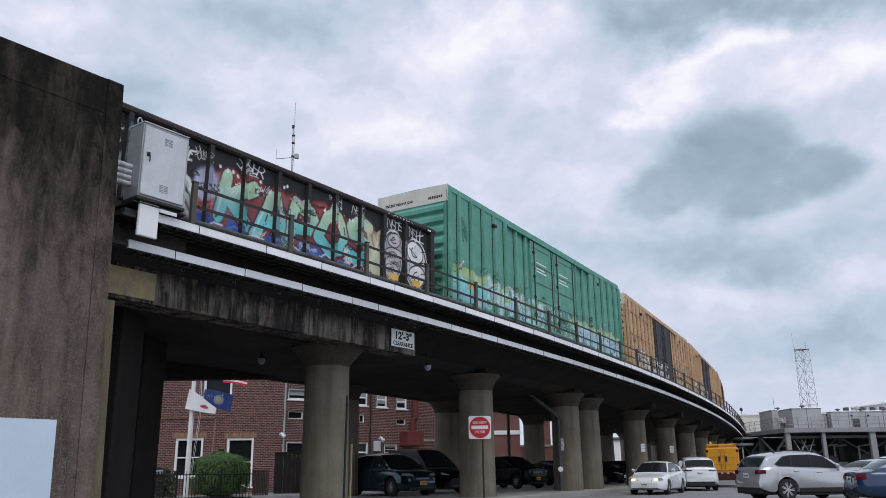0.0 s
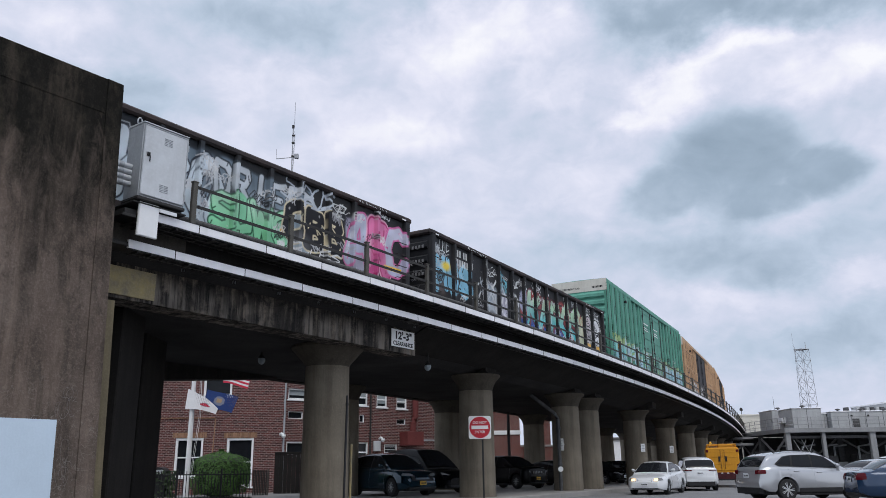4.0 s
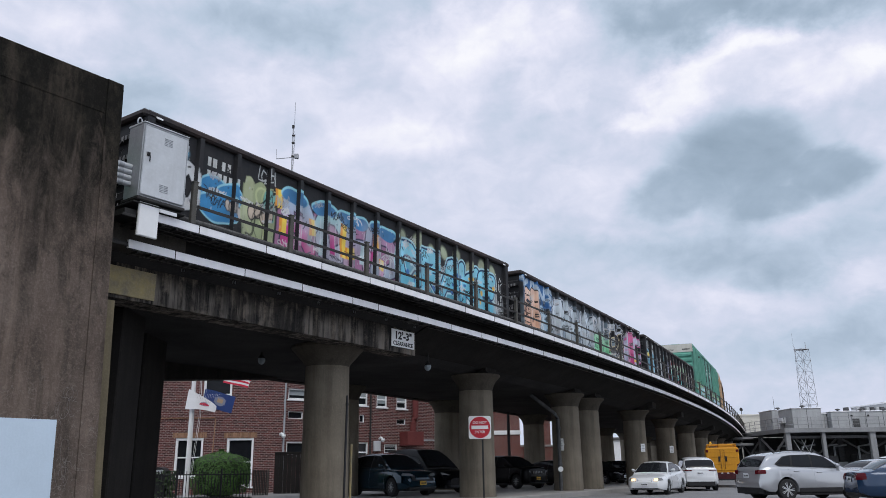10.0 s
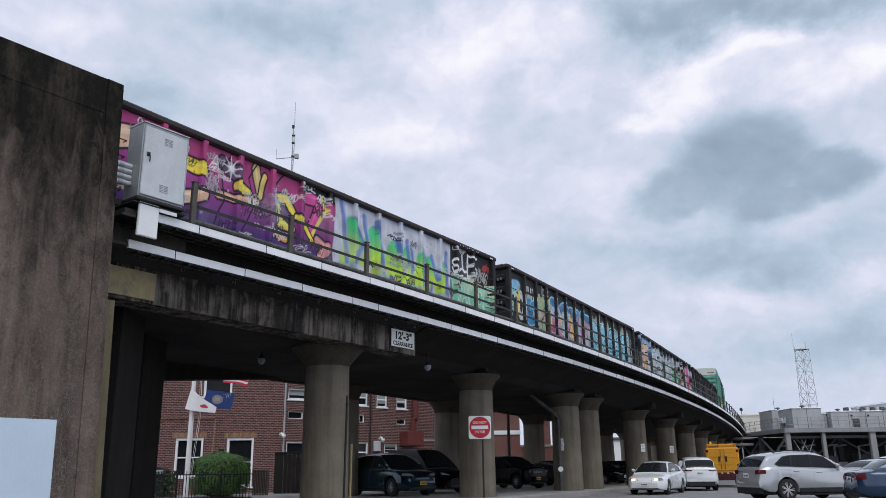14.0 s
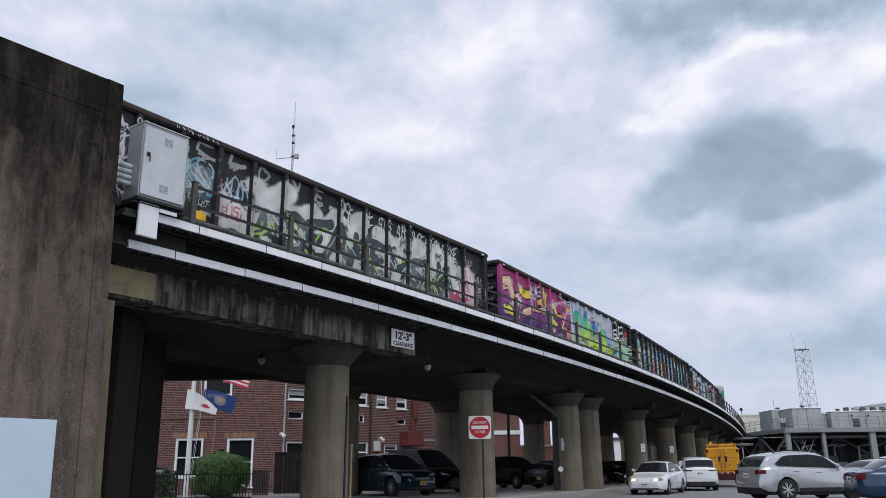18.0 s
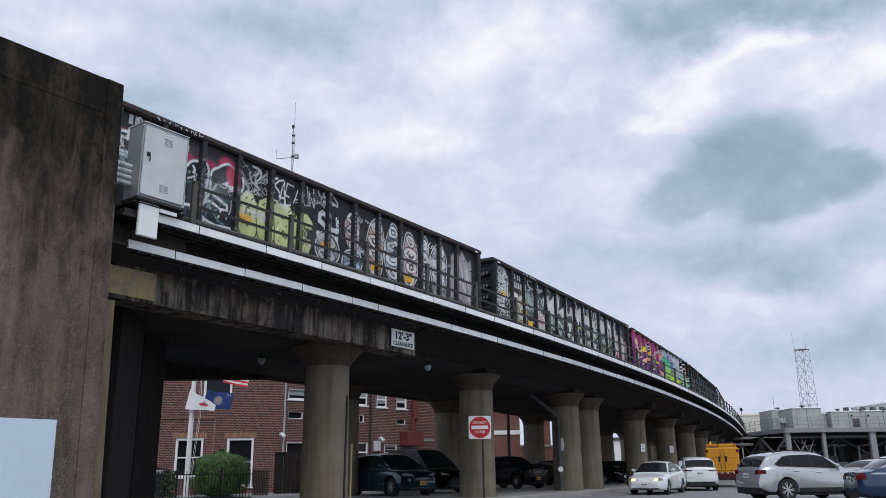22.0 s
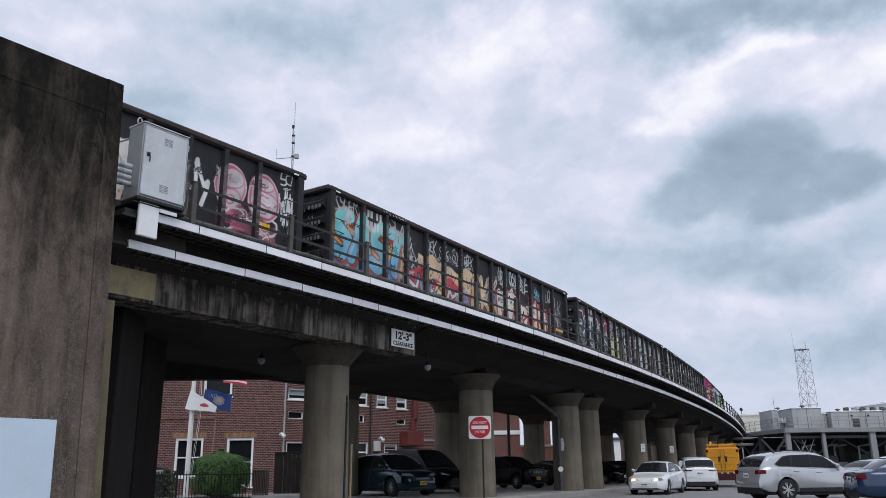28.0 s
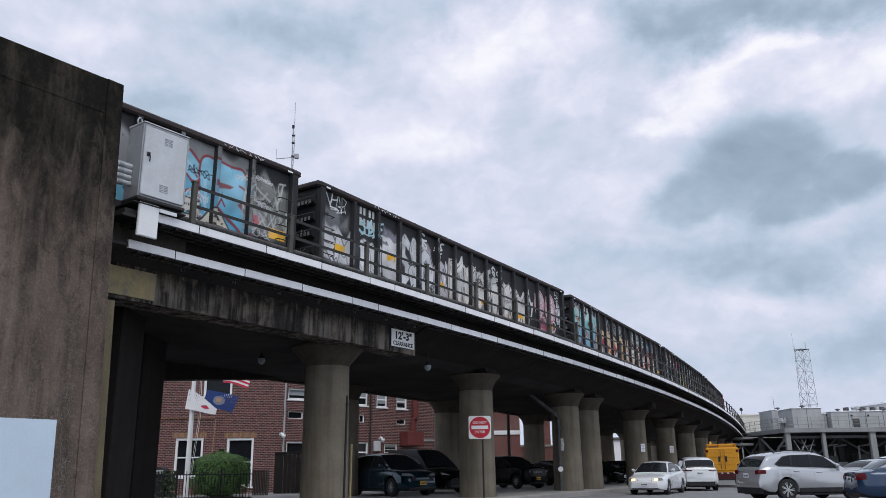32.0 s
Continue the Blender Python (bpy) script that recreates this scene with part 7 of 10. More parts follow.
def build_cabinet():
    c = thing("electrical_cabinet", "silver steel electrical cabinet mounted at the viaduct edge", "cabinet", frame_at(-0.92, 0.15, 0.19))
    w, h, d = 0.53, 1.60, 0.55
    part("case", Geo().box(-w, w, 0.02, d, 0.0, h, 0.012), M_GALV, c, "dull galvanised case")
    g = Geo().prism([(-0.02, h), (-0.02, h + 0.02), (d + 0.01, h + 0.04), (d + 0.01, h)], 0, -w - 0.012, w + 0.012)
    part("roof", g, M_CABINET, c, "sloping cabinet lid")
    part("plinth", Geo().box(-w - 0.03, w + 0.03, -0.03, d + 0.02, -0.075, -0.004, 0.012), M_STEEL, c)
    door = part("door", Geo().box(-w + 0.035, w - 0.02, -0.012, 0.018, 0.06, h - 0.05, 0.008), M_CABINET, c, "cabinet door with louvres")
    for z0, z1, x0, x1 in ((0.04, 0.065, -w + 0.015, w), (h - 0.055, h - 0.03, -w + 0.015, w)):
        part("door_edge", Geo().box(x0, x1, -0.022, 0.0, z0, z1, 0.005), M_GALV, door)
    for x0, x1 in ((-w + 0.012, -w + 0.035), (w - 0.022, w)):
        part("door_edge", Geo().box(x0, x1, -0.022, 0.0, 0.04, h - 0.03, 0.005), M_GALV, door)
    for zz, xx in ((h - 0.36, -0.05), (0.20, -0.08)):
        for i in range(5):
            for j in range(2):
                part("louvre", Geo().box(xx + j * 0.11, xx + j * 0.11 + 0.09, -0.022, -0.010, zz + i * 0.035, zz + i * 0.035 + 0.016, 0.004), M_GALV, door)
    part("lock", Geo().box(-w + 0.10, -w + 0.17, -0.04, -0.01, 0.88, 0.97, 0.008), M_BLACK, door)
    part("lever", Geo().tube([(-w + 0.135, -0.05, 0.94), (-w + 0.15, -0.065, 0.86), (-w + 0.15, -0.06, 0.76)], 0.013, 6), M_BLACK, door)
    for z in (0.22, h - 0.25):
        part("hinge", Geo().tube([(w + 0.012, -0.01, z - 0.07), (w + 0.012, -0.01, z + 0.07)], 0.014, 6), M_GALV, c)
    g = Geo()
    ring = [(-w + 0.05 + 0.05 * math.cos(t), 0.28, h + 0.10 + 0.09 * math.sin(t)) for t in np.linspace(-0.4, math.pi + 0.4, 11)]
    g.tube(ring, 0.016, 6)
    part("lifting_eye", g, M_GALV, c)
    b = thing("junction_box", "flat white steel box under the cabinet", "electrical box", frame_at(-1.13, 0.10, -0.58))
    part("case", Geo().box(-0.235, 0.225, 0.0, 0.06, -0.03, 0.68, 0.012), M_WHITE, b)
    part("cover", Geo().box(-0.222, 0.212, -0.010, 0.0, -0.018, 0.668, 0.004), M_WHITE, b)
    for x in (-0.12, 0.12):
        part("hanger_bar", Geo().box(x - 0.02, x + 0.02, 0.06, 0.9, 0.30, 0.34, 0.004), M_STEEL, b)
    part("fixing_bar", Geo().box(-0.55, -0.25, 0.05, 0.10, 0.32, 0.38, 0.01), M_STEEL, b)
    s = thing("cable_shelf", "short steel shelf carrying the cabinet", "bracket", frame_at(-0.9, 0.12, 0.07))
    part("shelf", Geo().box(-0.62, 0.62, 0.0, 0.75, -0.02, 0.01, 0.005), M_STEEL, s)
    part("white_plate", Geo().box(-0.02, 0.40, -0.004, 0.02, -0.10, -0.021, 0.004), M_WHITE, s)
    for k in range(4):
        z = 0.50 + k * 0.125
        pts = [along(-3.3, -0.24, z + 0.02), along(-1.75, -0.22, z), along(-1.45, -0.2, z)]
        pp = thing("conduit", "grey painted conduit bending into the cabinet", "pipe", group="cabinet conduits")
        part("tube", Geo().tube(pts, 0.058, 12), M_CABINET, pp, smooth=True)
        part("collar", Geo().tube([along(-1.72, -0.22, z), along(-1.62, -0.215, z)], 0.066, 12), M_GALV, pp, smooth=True)


def sign_pose(s, off, z):
    return frame_at(s, off, z=z) @ Matrix.Rotation(math.pi / 2, 4, "X")


def build_signs():
    m = sign_pose(8.80, -1.10, 5.07)
    c = thing("clearance_sign", "white clearance height sign on the edge girder", "sign", m)
    part("plate", Geo().box(-0.585, 0.585, -0.265, 0.265, -0.012, 0.0, 0.006), M_SIGNWHITE, c)
    lettering("height_text", "12'-3\"", 0.31, M_INK, c, pose(0, 0.075, 0.002), stretch=1.2, bold=0.012)
    lettering("clearance_text", "CLEARANCE", 0.17, M_INK, c, pose(0, -0.165, 0.002), stretch=1.05, bold=0.006)
    # do not enter
    p = thing("do_not_enter_sign", "red and white do-not-enter sign on a dark steel post", "sign", pose(1.27, 28.55, 0, 0, 0, 2))
    part("post", Geo().box(0.03, 0.09, 0.0, 0.045, 0.0, 3.0, 0.006), M_BLACK, p)
    q = pose(-0.03, -0.006, 2.63, 90, 0, 0)
    pts = []
    for cx, cy, a0 in ((0.33, 0.33, 0), (-0.33, 0.33, 90), (-0.33, -0.33, 180), (0.33, -0.33, 270)):
        pts += [(cx + 0.07 * math.cos(radians(a0 + t)), cy + 0.07 * math.sin(radians(a0 + t))) for t in (0, 30, 60, 90)]
    part("plate", Geo().prism(pts, 2, -0.004, 0.0), M_SIGNWHITE, p, m=q)
    part("disc", Geo().prism([(0.375 * math.cos(t), 0.375 * math.sin(t)) for t in np.linspace(0, 2 * math.pi, 41)[:-1]], 2, 0.001, 0.004), M_RED, p, "red disc", m=q)
    part("bar", Geo().box(-0.30, 0.30, -0.062, 0.062, 0.004, 0.007), M_SIGNWHITE, p, m=q)
    lettering("upper_text", "DO NOT", 0.125, M_SIGNWHITE, p, q @ pose(0, 0.165, 0.005), depth=0.003, bold=0.001)
    lettering("lower_text", "ENTER", 0.125, M_SIGNWHITE, p, q @ pose(0, -0.165, 0.005), depth=0.003, bold=0.001)
    # small pale notices strapped to the columns
    for s, z, turn, w, h in ((36.5, 2.3, 36, 0.30, 0.46), (45.3, 2.35, 30, 0.30, 0.46), (24.6, 2.25, -22, 0.26, 0.55)):
        c = along(s, -2.6, z=0)
        a = math.atan2(-c.y, -c.x) + radians(turn)
        n = thing("notice_sign", "small white notice fixed to a column", "sign", pose(c.x + 0.69 * math.cos(a), c.y + 0.69 * math.sin(a), z, 0, 0, math.degrees(a) + 90), group="column notices")
        part("strap", Geo().box(-w / 2 - 0.03, w / 2 + 0.03, -0.004, 0.10, -0.02, 0.02, 0.004), M_GALV, n)
        part("plate", Geo().box(-w / 2, w / 2, -0.02, 0.0, -h / 2, h / 2, 0.005), M_SIGNWHITE, n)
        for k in range(4):
            part("text_bar", Geo().box(-w * 0.36, w * 0.36 - 0.03 * (k % 2), -0.024, -0.02, h * (0.3 - 0.2 * k) - 0.015, h * (0.3 - 0.2 * k) + 0.015), M_GALV, n)
    # pipes and posts beside the columns
    d = thing("drain_pipe", "grey drainpipe with an elbow beside a column", "pipe")
    part("pipe", Geo().tube([(4.05, 37.4, 4.55), (4.9, 37.3, 3.85), (5.15, 37.3, 3.65), (5.27, 37.3, 3.4), (5.28, 37.3, RISE)], 0.085, 10), M_STATION_DARK, d, smooth=True)
    for z in (1.3, 2.9):
        part("collar", Geo().tube([(5.28, 37.3, z), (5.28, 37.3, z + 0.12)], 0.11, 10), M_STATION_DARK, d)
    part("round_plate", Geo().prism([(5.28 + 0.12 * math.cos(t), 1.15 + 0.12 * math.sin(t)) for t in np.linspace(0, 6.283, 17)[:-1]], 1, 37.16, 37.2), M_SIGNWHITE, d)
    t = thing("steel_post", "slim dark steel post in front of a column", "post")
    part("post", Geo().tube([(-2.74, 21.9, 0.1), (-2.70, 21.9, 3.2)], 0.032, 8), M_BLACK, t)
    part("cap", Geo().tube([(-2.70, 21.9, 2.93), (-2.70, 21.9, 2.99)], 0.045, 8), M_BLACK, t)
    t = thing("yellow_post", "faded yellow slim post beside the column", "post")
    part("post", Geo().tube([(-2.82, 24.0, 0.1), (-2.80, 24.0, 1.95)], 0.035, 8), M_LICHEN, t)
    t = thing("lamp_post", "dark pole under the viaduct", "post")
    part("pole", Geo().tube([(4.0, 50.5, 0.1), (4.0, 50.5, 5.0)], 0.09, 8), M_BLACK, t)


def build_lamps():
    """Globe lamps hanging under the deck."""
    for p in (Vector((-5.62, 24.0, 4.60)), Vector((-0.56, 26.3, 4.62))):
        l = thing("globe_lamp", "grey hanging globe lamp under the deck, unlit", "lamp", Matrix.Translation(p) @ Matrix.Scale(0.75, 4), group="globe lamps")
        part("stem", Geo().tube([(0, 0, 0.9), (0, 0, 0.02)], 0.035, 8), M_STEEL, l)
        part("cap", Geo().lathe([(0.05, 0.08), (0.09, 0.05), (0.15, -0.02), (0.16, -0.06)], 20), M_STEEL, l, smooth=True)
        part("globe", Geo().lathe([(0.12, -0.04), (0.155, -0.12), (0.15, -0.18), (0.11, -0.26), (0.05, -0.31), (0.01, -0.32)], 20), M_GLOBE, l, "clouded glass globe", smooth=True)


# ---------------------------------------------------------------- brick buildings


def brick_material(name, a, b, mortar):
    m, nt, bs = mat_new(name, 0.9)
    tc = nt.nodes.new("ShaderNodeTexCoord")
    sep = nt.nodes.new("ShaderNodeSeparateXYZ")
    nt.links.new(tc.outputs["Object"], sep.inputs[0])
    cmb = nt.nodes.new("ShaderNodeCombineXYZ")
    nt.links.new(sep.outputs[0], cmb.inputs[0])
    nt.links.new(sep.outputs[2], cmb.inputs[1])
    br = nt.nodes.new("ShaderNodeTexBrick")
    br.inputs["Scale"].default_value = 1.0
    br.inputs["Brick Width"].default_value, br.inputs["Row Height"].default_value = 0.205, 0.072
    br.inputs["Mortar Size"].default_value, br.inputs["Mortar Smooth"].default_value = 0.0095, 0.1
    br.inputs["Bias"].default_value = -0.1
    br.inputs["Color1"].default_value, br.inputs["Color2"].default_value = (*a, 1), (*b, 1)
    br.inputs["Mortar"].default_value = (*mortar, 1)
    nt.links.new(cmb.outputs[0], br.inputs["Vector"])
    v = coords(nt)
    col = mix_n(nt, math_n(nt, "MULTIPLY", noise_n(nt, v, 0.5, 5, 0.6), 0.4), br.outputs["Color"], tuple(c * 0.5 for c in a))
    col = mix_n(nt, math_n(nt, "MULTIPLY", noise_n(nt, v, 25, 3), 0.25), col, tuple(min(1, c * 1.5) for c in b))
    nt.links.new(col, bs.inputs["Base Color"])
    bump_n(nt, bs, math_n(nt, "SUBTRACT", 1.0, br.outputs["Fac"]), 0.5, 0.012)
    return m


M_BRICK = brick_material("brown_red_brick", (0.135, 0.037, 0.032), (0.024, 0.011, 0.011), (0.33, 0.255, 0.24))
M_BRICK2 = brick_material("red_brick", (0.19, 0.058, 0.046), (0.10, 0.034, 0.030), (0.26, 0.21, 0.19))
M_BRICK_SOLDIER = surface("tan_soldier_brick", (0.26, 0.15, 0.09), (0.17, 0.10, 0.065), (0.34, 0.22, 0.15), 0.9, grain=30, stain=4, vary=0.2)
M_BLIND = surface("grey_blind", (0.30, 0.33, 0.34), (0.22, 0.24, 0.25), (0.36, 0.38, 0.39), 0.8, grain=12, stain=3, bump=0)
M_DUCT = surface("red_painted_duct", (0.15, 0.036, 0.034), (0.10, 0.026, 0.025), (0.2, 0.06, 0.05), 0.6, grain=14, stain=2, streak=0.2, bump=0.05)
M_ROOF = surface("flat_roof", (0.12, 0.12, 0.12), rough=0.95)


def scale_from_eye(ob, k):
    """Scales a thing about the camera's eye by the factor k; its view stays."""
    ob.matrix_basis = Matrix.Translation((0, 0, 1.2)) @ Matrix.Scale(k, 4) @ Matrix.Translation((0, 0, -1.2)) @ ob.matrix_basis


def wall_run(parent, length, height, openings, material, thick=0.35, z0=0.0):
    """A wall along x with rectangular openings cut through it."""
    xs = sorted({0.0, length, *[o[0] for o in openings], *[o[2] for o in openings]})
    zs = sorted({z0, height, *[o[1] for o in openings], *[o[3] for o in openings]})
    nx, nz = len(xs) - 1, len(zs) - 1

    def solid(i, j):
        if not (0 <= i < nx and 0 <= j < nz):
            return False
        cx, cz = (xs[i] + xs[i + 1]) / 2, (zs[j] + zs[j + 1]) / 2
        return not any(o[0] < cx < o[2] and o[1] < cz < o[3] for o in openings)
    vs = [(x, y, z) for y in (0.0, thick) for x in xs for z in zs]
    def at(i, j, k):
        return k * (nx + 1) * (nz + 1) + i * (nz + 1) + j
    fs = []
    for i in range(nx):
        for j in range(nz):
            if not solid(i, j):
                continue
            fs.append((at(i, j, 0), at(i + 1, j, 0), at(i + 1, j + 1, 0), at(i, j + 1, 0)))
            fs.append((at(i, j, 1), at(i, j + 1, 1), at(i + 1, j + 1, 1), at(i + 1, j, 1)))
            for di, dj, p, q in ((-1, 0, (i, j), (i, j + 1)), (1, 0, (i + 1, j + 1), (i + 1, j)), (0, -1, (i + 1, j), (i, j)), (0, 1, (i, j + 1), (i + 1, j + 1))):
                if not solid(i + di, j + dj):
                    fs.append((at(*p, 0), at(*q, 0), at(*q, 1), at(*p, 1)))
    g = Geo().add(vs, fs)
    return part("wall", g, material, parent)


def window_in(parent, o, style="sash", frame_w=0.07, sill=True, blind=0.0):
    x0, z0, x1, z1 = o
    w = part("window", Geo().box(x0, x1, 0.13, 0.15, z0, z1), M_GLASS, parent, "dark window with a white frame")
    for a, b, c, d in ((x0, x1, z1 - frame_w, z1), (x0, x1, z0, z0 + frame_w), (x0, x0 + frame_w, z0 + frame_w, z1 - frame_w), (x1 - frame_w, x1, z0 + frame_w, z1 - frame_w)):
        part("frame", Geo().box(a, b, 0.03, 0.12, c, d, 0.01), M_WHITE, w)
    if style == "sash":
        zm = z0 + (z1 - z0) * 0.5
        part("meeting_rail", Geo().box(x0 + frame_w, x1 - frame_w, 0.06, 0.12, zm - 0.03, zm + 0.03, 0.008), M_WHITE, w)
    if blind:
        part("blind", Geo().box(x0 + frame_w, x1 - frame_w, 0.121, 0.129, z0 + (z1 - z0) * (1 - blind), z1 - frame_w), M_BLIND, w, "pale drawn blind")
    if style == "louvre":
        for k in range(4):
            z = z0 + frame_w + (k + 0.5) * (z1 - z0 - 2 * frame_w) / 4
            part("louvre", Geo().box(x0 + frame_w, x1 - frame_w, 0.05, 0.12, z - 0.02, z + 0.02, 0.005), M_GALV, w)
    if sill:
        part("sill", Geo().box(x0 - 0.06, x1 + 0.06, -0.05, 0.12, z0 - 0.07, z0 - 0.004, 0.012), M_WHITE, w)


def build_brick_buildings():
    left = thing("brick_building", "brown brick two-storey building with white sash windows", "building", pose(-30.0, 34.5, 0))
    ops = [(30 - 11.6, 1.0, 30 - 10.4, 2.62), (30 - 9.39, 0.6, 30 - 8.23, 2.60), (30 - 10.55, 4.39, 30 - 9.3, 5.9), (30 - 14.0, 1.0, 30 - 12.8, 2.62), (30 - 14.0, 4.39, 30 - 12.8, 5.9)]
    wall_run(left, 23.0, 7.2, ops, M_BRICK)
    for o in ops:
        window_in(left, o, frame_w=0.10)
    for o in ops[:2]:
        for k in range(15):
            x = o[0] - 0.14 + k * (o[2] - o[0] + 0.28) / 15
            part("soldier_brick", Geo().box(x, x + 0.085, -0.012, 0.05, o[3] + 0.01, o[3] + 0.23, 0.004), M_BRICK_SOLDIER, left)
    part("side_wall", Geo().box(22.65, 23.0, 0.36, 9.0, 0, 7.2), M_BRICK, left)
    part("back_wall", Geo().box(0, 23.0, 9.0, 9.3, 0, 7.2), M_BRICK, left)
    part("roof", Geo().box(-0.1, 23.1, -0.1, 9.4, 7.2, 7.45, 0.03), M_ROOF, left)
    part("conduit", Geo().tube([(30 - 14, -0.04, 3.48), (30 - 9.95, -0.04, 3.45), (30 - 9.93, -0.04, 3.38), (30 - 9.97, -0.04, 2.0)], 0.022, 6), M_BRICK_SOLDIER, left)
    part("interior", Geo().box(0.4, 22.6, 0.5, 0.55, 0.1, 7.1), M_BLACK, left)
    a = 38
    wing = thing("brick_building", "brown brick rear wing with small white windows", "building", pose(-7.0, 34.6, 0, 0, 0, a))
    ops = [(0.17, 4.25, 1.35, 4.72), (0.17, 1.85, 1.45, 2.43), (3.45, 4.12, 4.29, 4.85), (4.79, 4.08, 5.38, 4.78), (5.93, 4.04, 6.54, 4.72), (3.6, 1.55, 4.34, 2.45), (5.24, 1.75, 5.98, 2.38),
           (0.19, 3.41, 0.92, 3.73), (3.85, 3.34, 4.12, 3.70), (5.94, 3.30, 6.47, 3.55)]
    wall_run(wing, 8.5, 7.2, ops, M_BRICK)
    for i, o in enumerate(ops):
        window_in(wing, o, "louvre" if i in (6,) else "sash" if i in (2, 3, 4, 5) else "plain", 0.06 if i < 7 else 0.035, i < 7, {0: 0.6, 2: 0.5, 3: 0.75, 4: 0.6}.get(i, 0.0))
    part("interior", Geo().box(0.1, 8.4, 0.5, 0.55, 0.1, 7.1), M_BLACK, wing)
    part("side_wall", Geo().box(8.15, 8.5, 0.36, 8.0, 0, 7.2), M_BRICK, wing)
    part("roof", Geo().box(-0.1, 8.6, -0.1, 8.1, 7.2, 7.4, 0.03), M_ROOF, wing)
    part("vertical_pipe", Geo().tube([(4.42, -0.06, 0.3), (4.42, -0.06, 7.1)], 0.045, 8), M_STEEL, wing)
    part("vertical_pipe", Geo().tube([(-0.02, -0.10, 0.3), (-0.02, -0.10, 7.1)], 0.04, 8), M_GALV, wing)
    hood = part("vent_box", Geo().box(6.1, 7.05, -0.7, 0.0, 2.30, 2.95, 0.02), M_DUCT, wing, "red painted vent box")
    part("duct", Geo().tube([(6.66, -0.35, 2.95), (6.66, -0.35, 3.38), (6.72, -0.35, 3.5), (6.80, -0.35, 3.68), (6.80, -0.35, 4.9)], 0.15, 12), M_DUCT, hood, "red painted duct", smooth=True)
    for z, x in ((2.98, 6.66), (3.36, 6.66), (3.70, 6.80), (4.1, 6.80)):
        part("duct_collar", Geo().tube([(x, -0.35, z), (x, -0.35, z + 0.05)], 0.165, 12), M_DUCT, hood)
    part("wall_phone", Geo().box(4.6, 4.98, -0.12, 0.0, 2.05, 2.52, 0.02), M_CABINET, wing, "pale blue-grey wall box")
    for x, z in ((4.95, 2.62), (-0.15, 2.72)):
        cam_ob = part("security_camera", Geo().tube([(x, 0, z), (x, -0.12, z + 0.05), (x + 0.05, -0.2, z)], 0.05, 8), M_WHITE, wing, "white security camera on a bracket", smooth=True)
        part("camera_dome", Geo().lathe([(0.09, 0.02), (0.10, -0.05), (0.06, -0.11), (0.01, -0.13)], 12, (x + 0.06, -0.22)), M_WHITE, cam_ob, m=pose(0, 0, z - 0.02), smooth=True)
    part("wall_band", Geo().box(7.0, 8.4, -0.03, 0.0, 2.55, 2.62, 0.005), M_GALV, wing)
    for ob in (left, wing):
        scale_from_eye(ob, 1.28)
    # farther buildings seen between the columns
    far = thing("brick_building", "red brick building with a white stone band", "building", pose(-8.0, 60.0, 0))
    part("wall", Geo().box(0, 13.6, 0, 8, 0, 8.2), M_BRICK2, far)
    part("stone_band", Geo().box(-0.05, 13.65, -0.08, 0.0, 3.65, 3.95, 0.01), M_WHITE, far)
    part("roof", Geo().box(-0.2, 13.8, -0.2, 8.2, 8.2, 8.5, 0.04), M_ROOF, far)
    low = thing("brick_building", "low red brick outbuilding with a chimney", "building", pose(5.7, 66.0, 0))
    part("wall", Geo().box(0, 5.0, 0, 5, 0, 2.9), M_BRICK2, low)
    part("coping", Geo().box(-0.1, 5.1, -0.1, 5.1, 2.9, 3.05, 0.02), M_PAVE, low)
    ch = part("chimney", Geo().box(2.0, 3.1, 1.0, 2.0, 2.9, 5.0, 0.02), M_BRICK2, low)
    part("chimney_cap", Geo().box(1.92, 3.18, 0.92, 2.08, 5.0, 5.15, 0.02), M_BRICK2, ch)
    part("pot", Geo().tube([(2.55, 1.5, 5.15), (2.55, 1.5, 5.5)], 0.16, 10), M_BRICK2, ch)
    pale = thing("pale_building", "pale rendered building far beyond the columns", "building", pose(18.0, 92.0, 0))
    part("wall", Geo().box(0, 5, 0, 6, 0, 4.2), M_PANEL, pale)
    part("roof", Geo().box(-0.2, 5.2, -0.2, 6.2, 4.2, 4.5, 0.03), M_ROOF, pale)


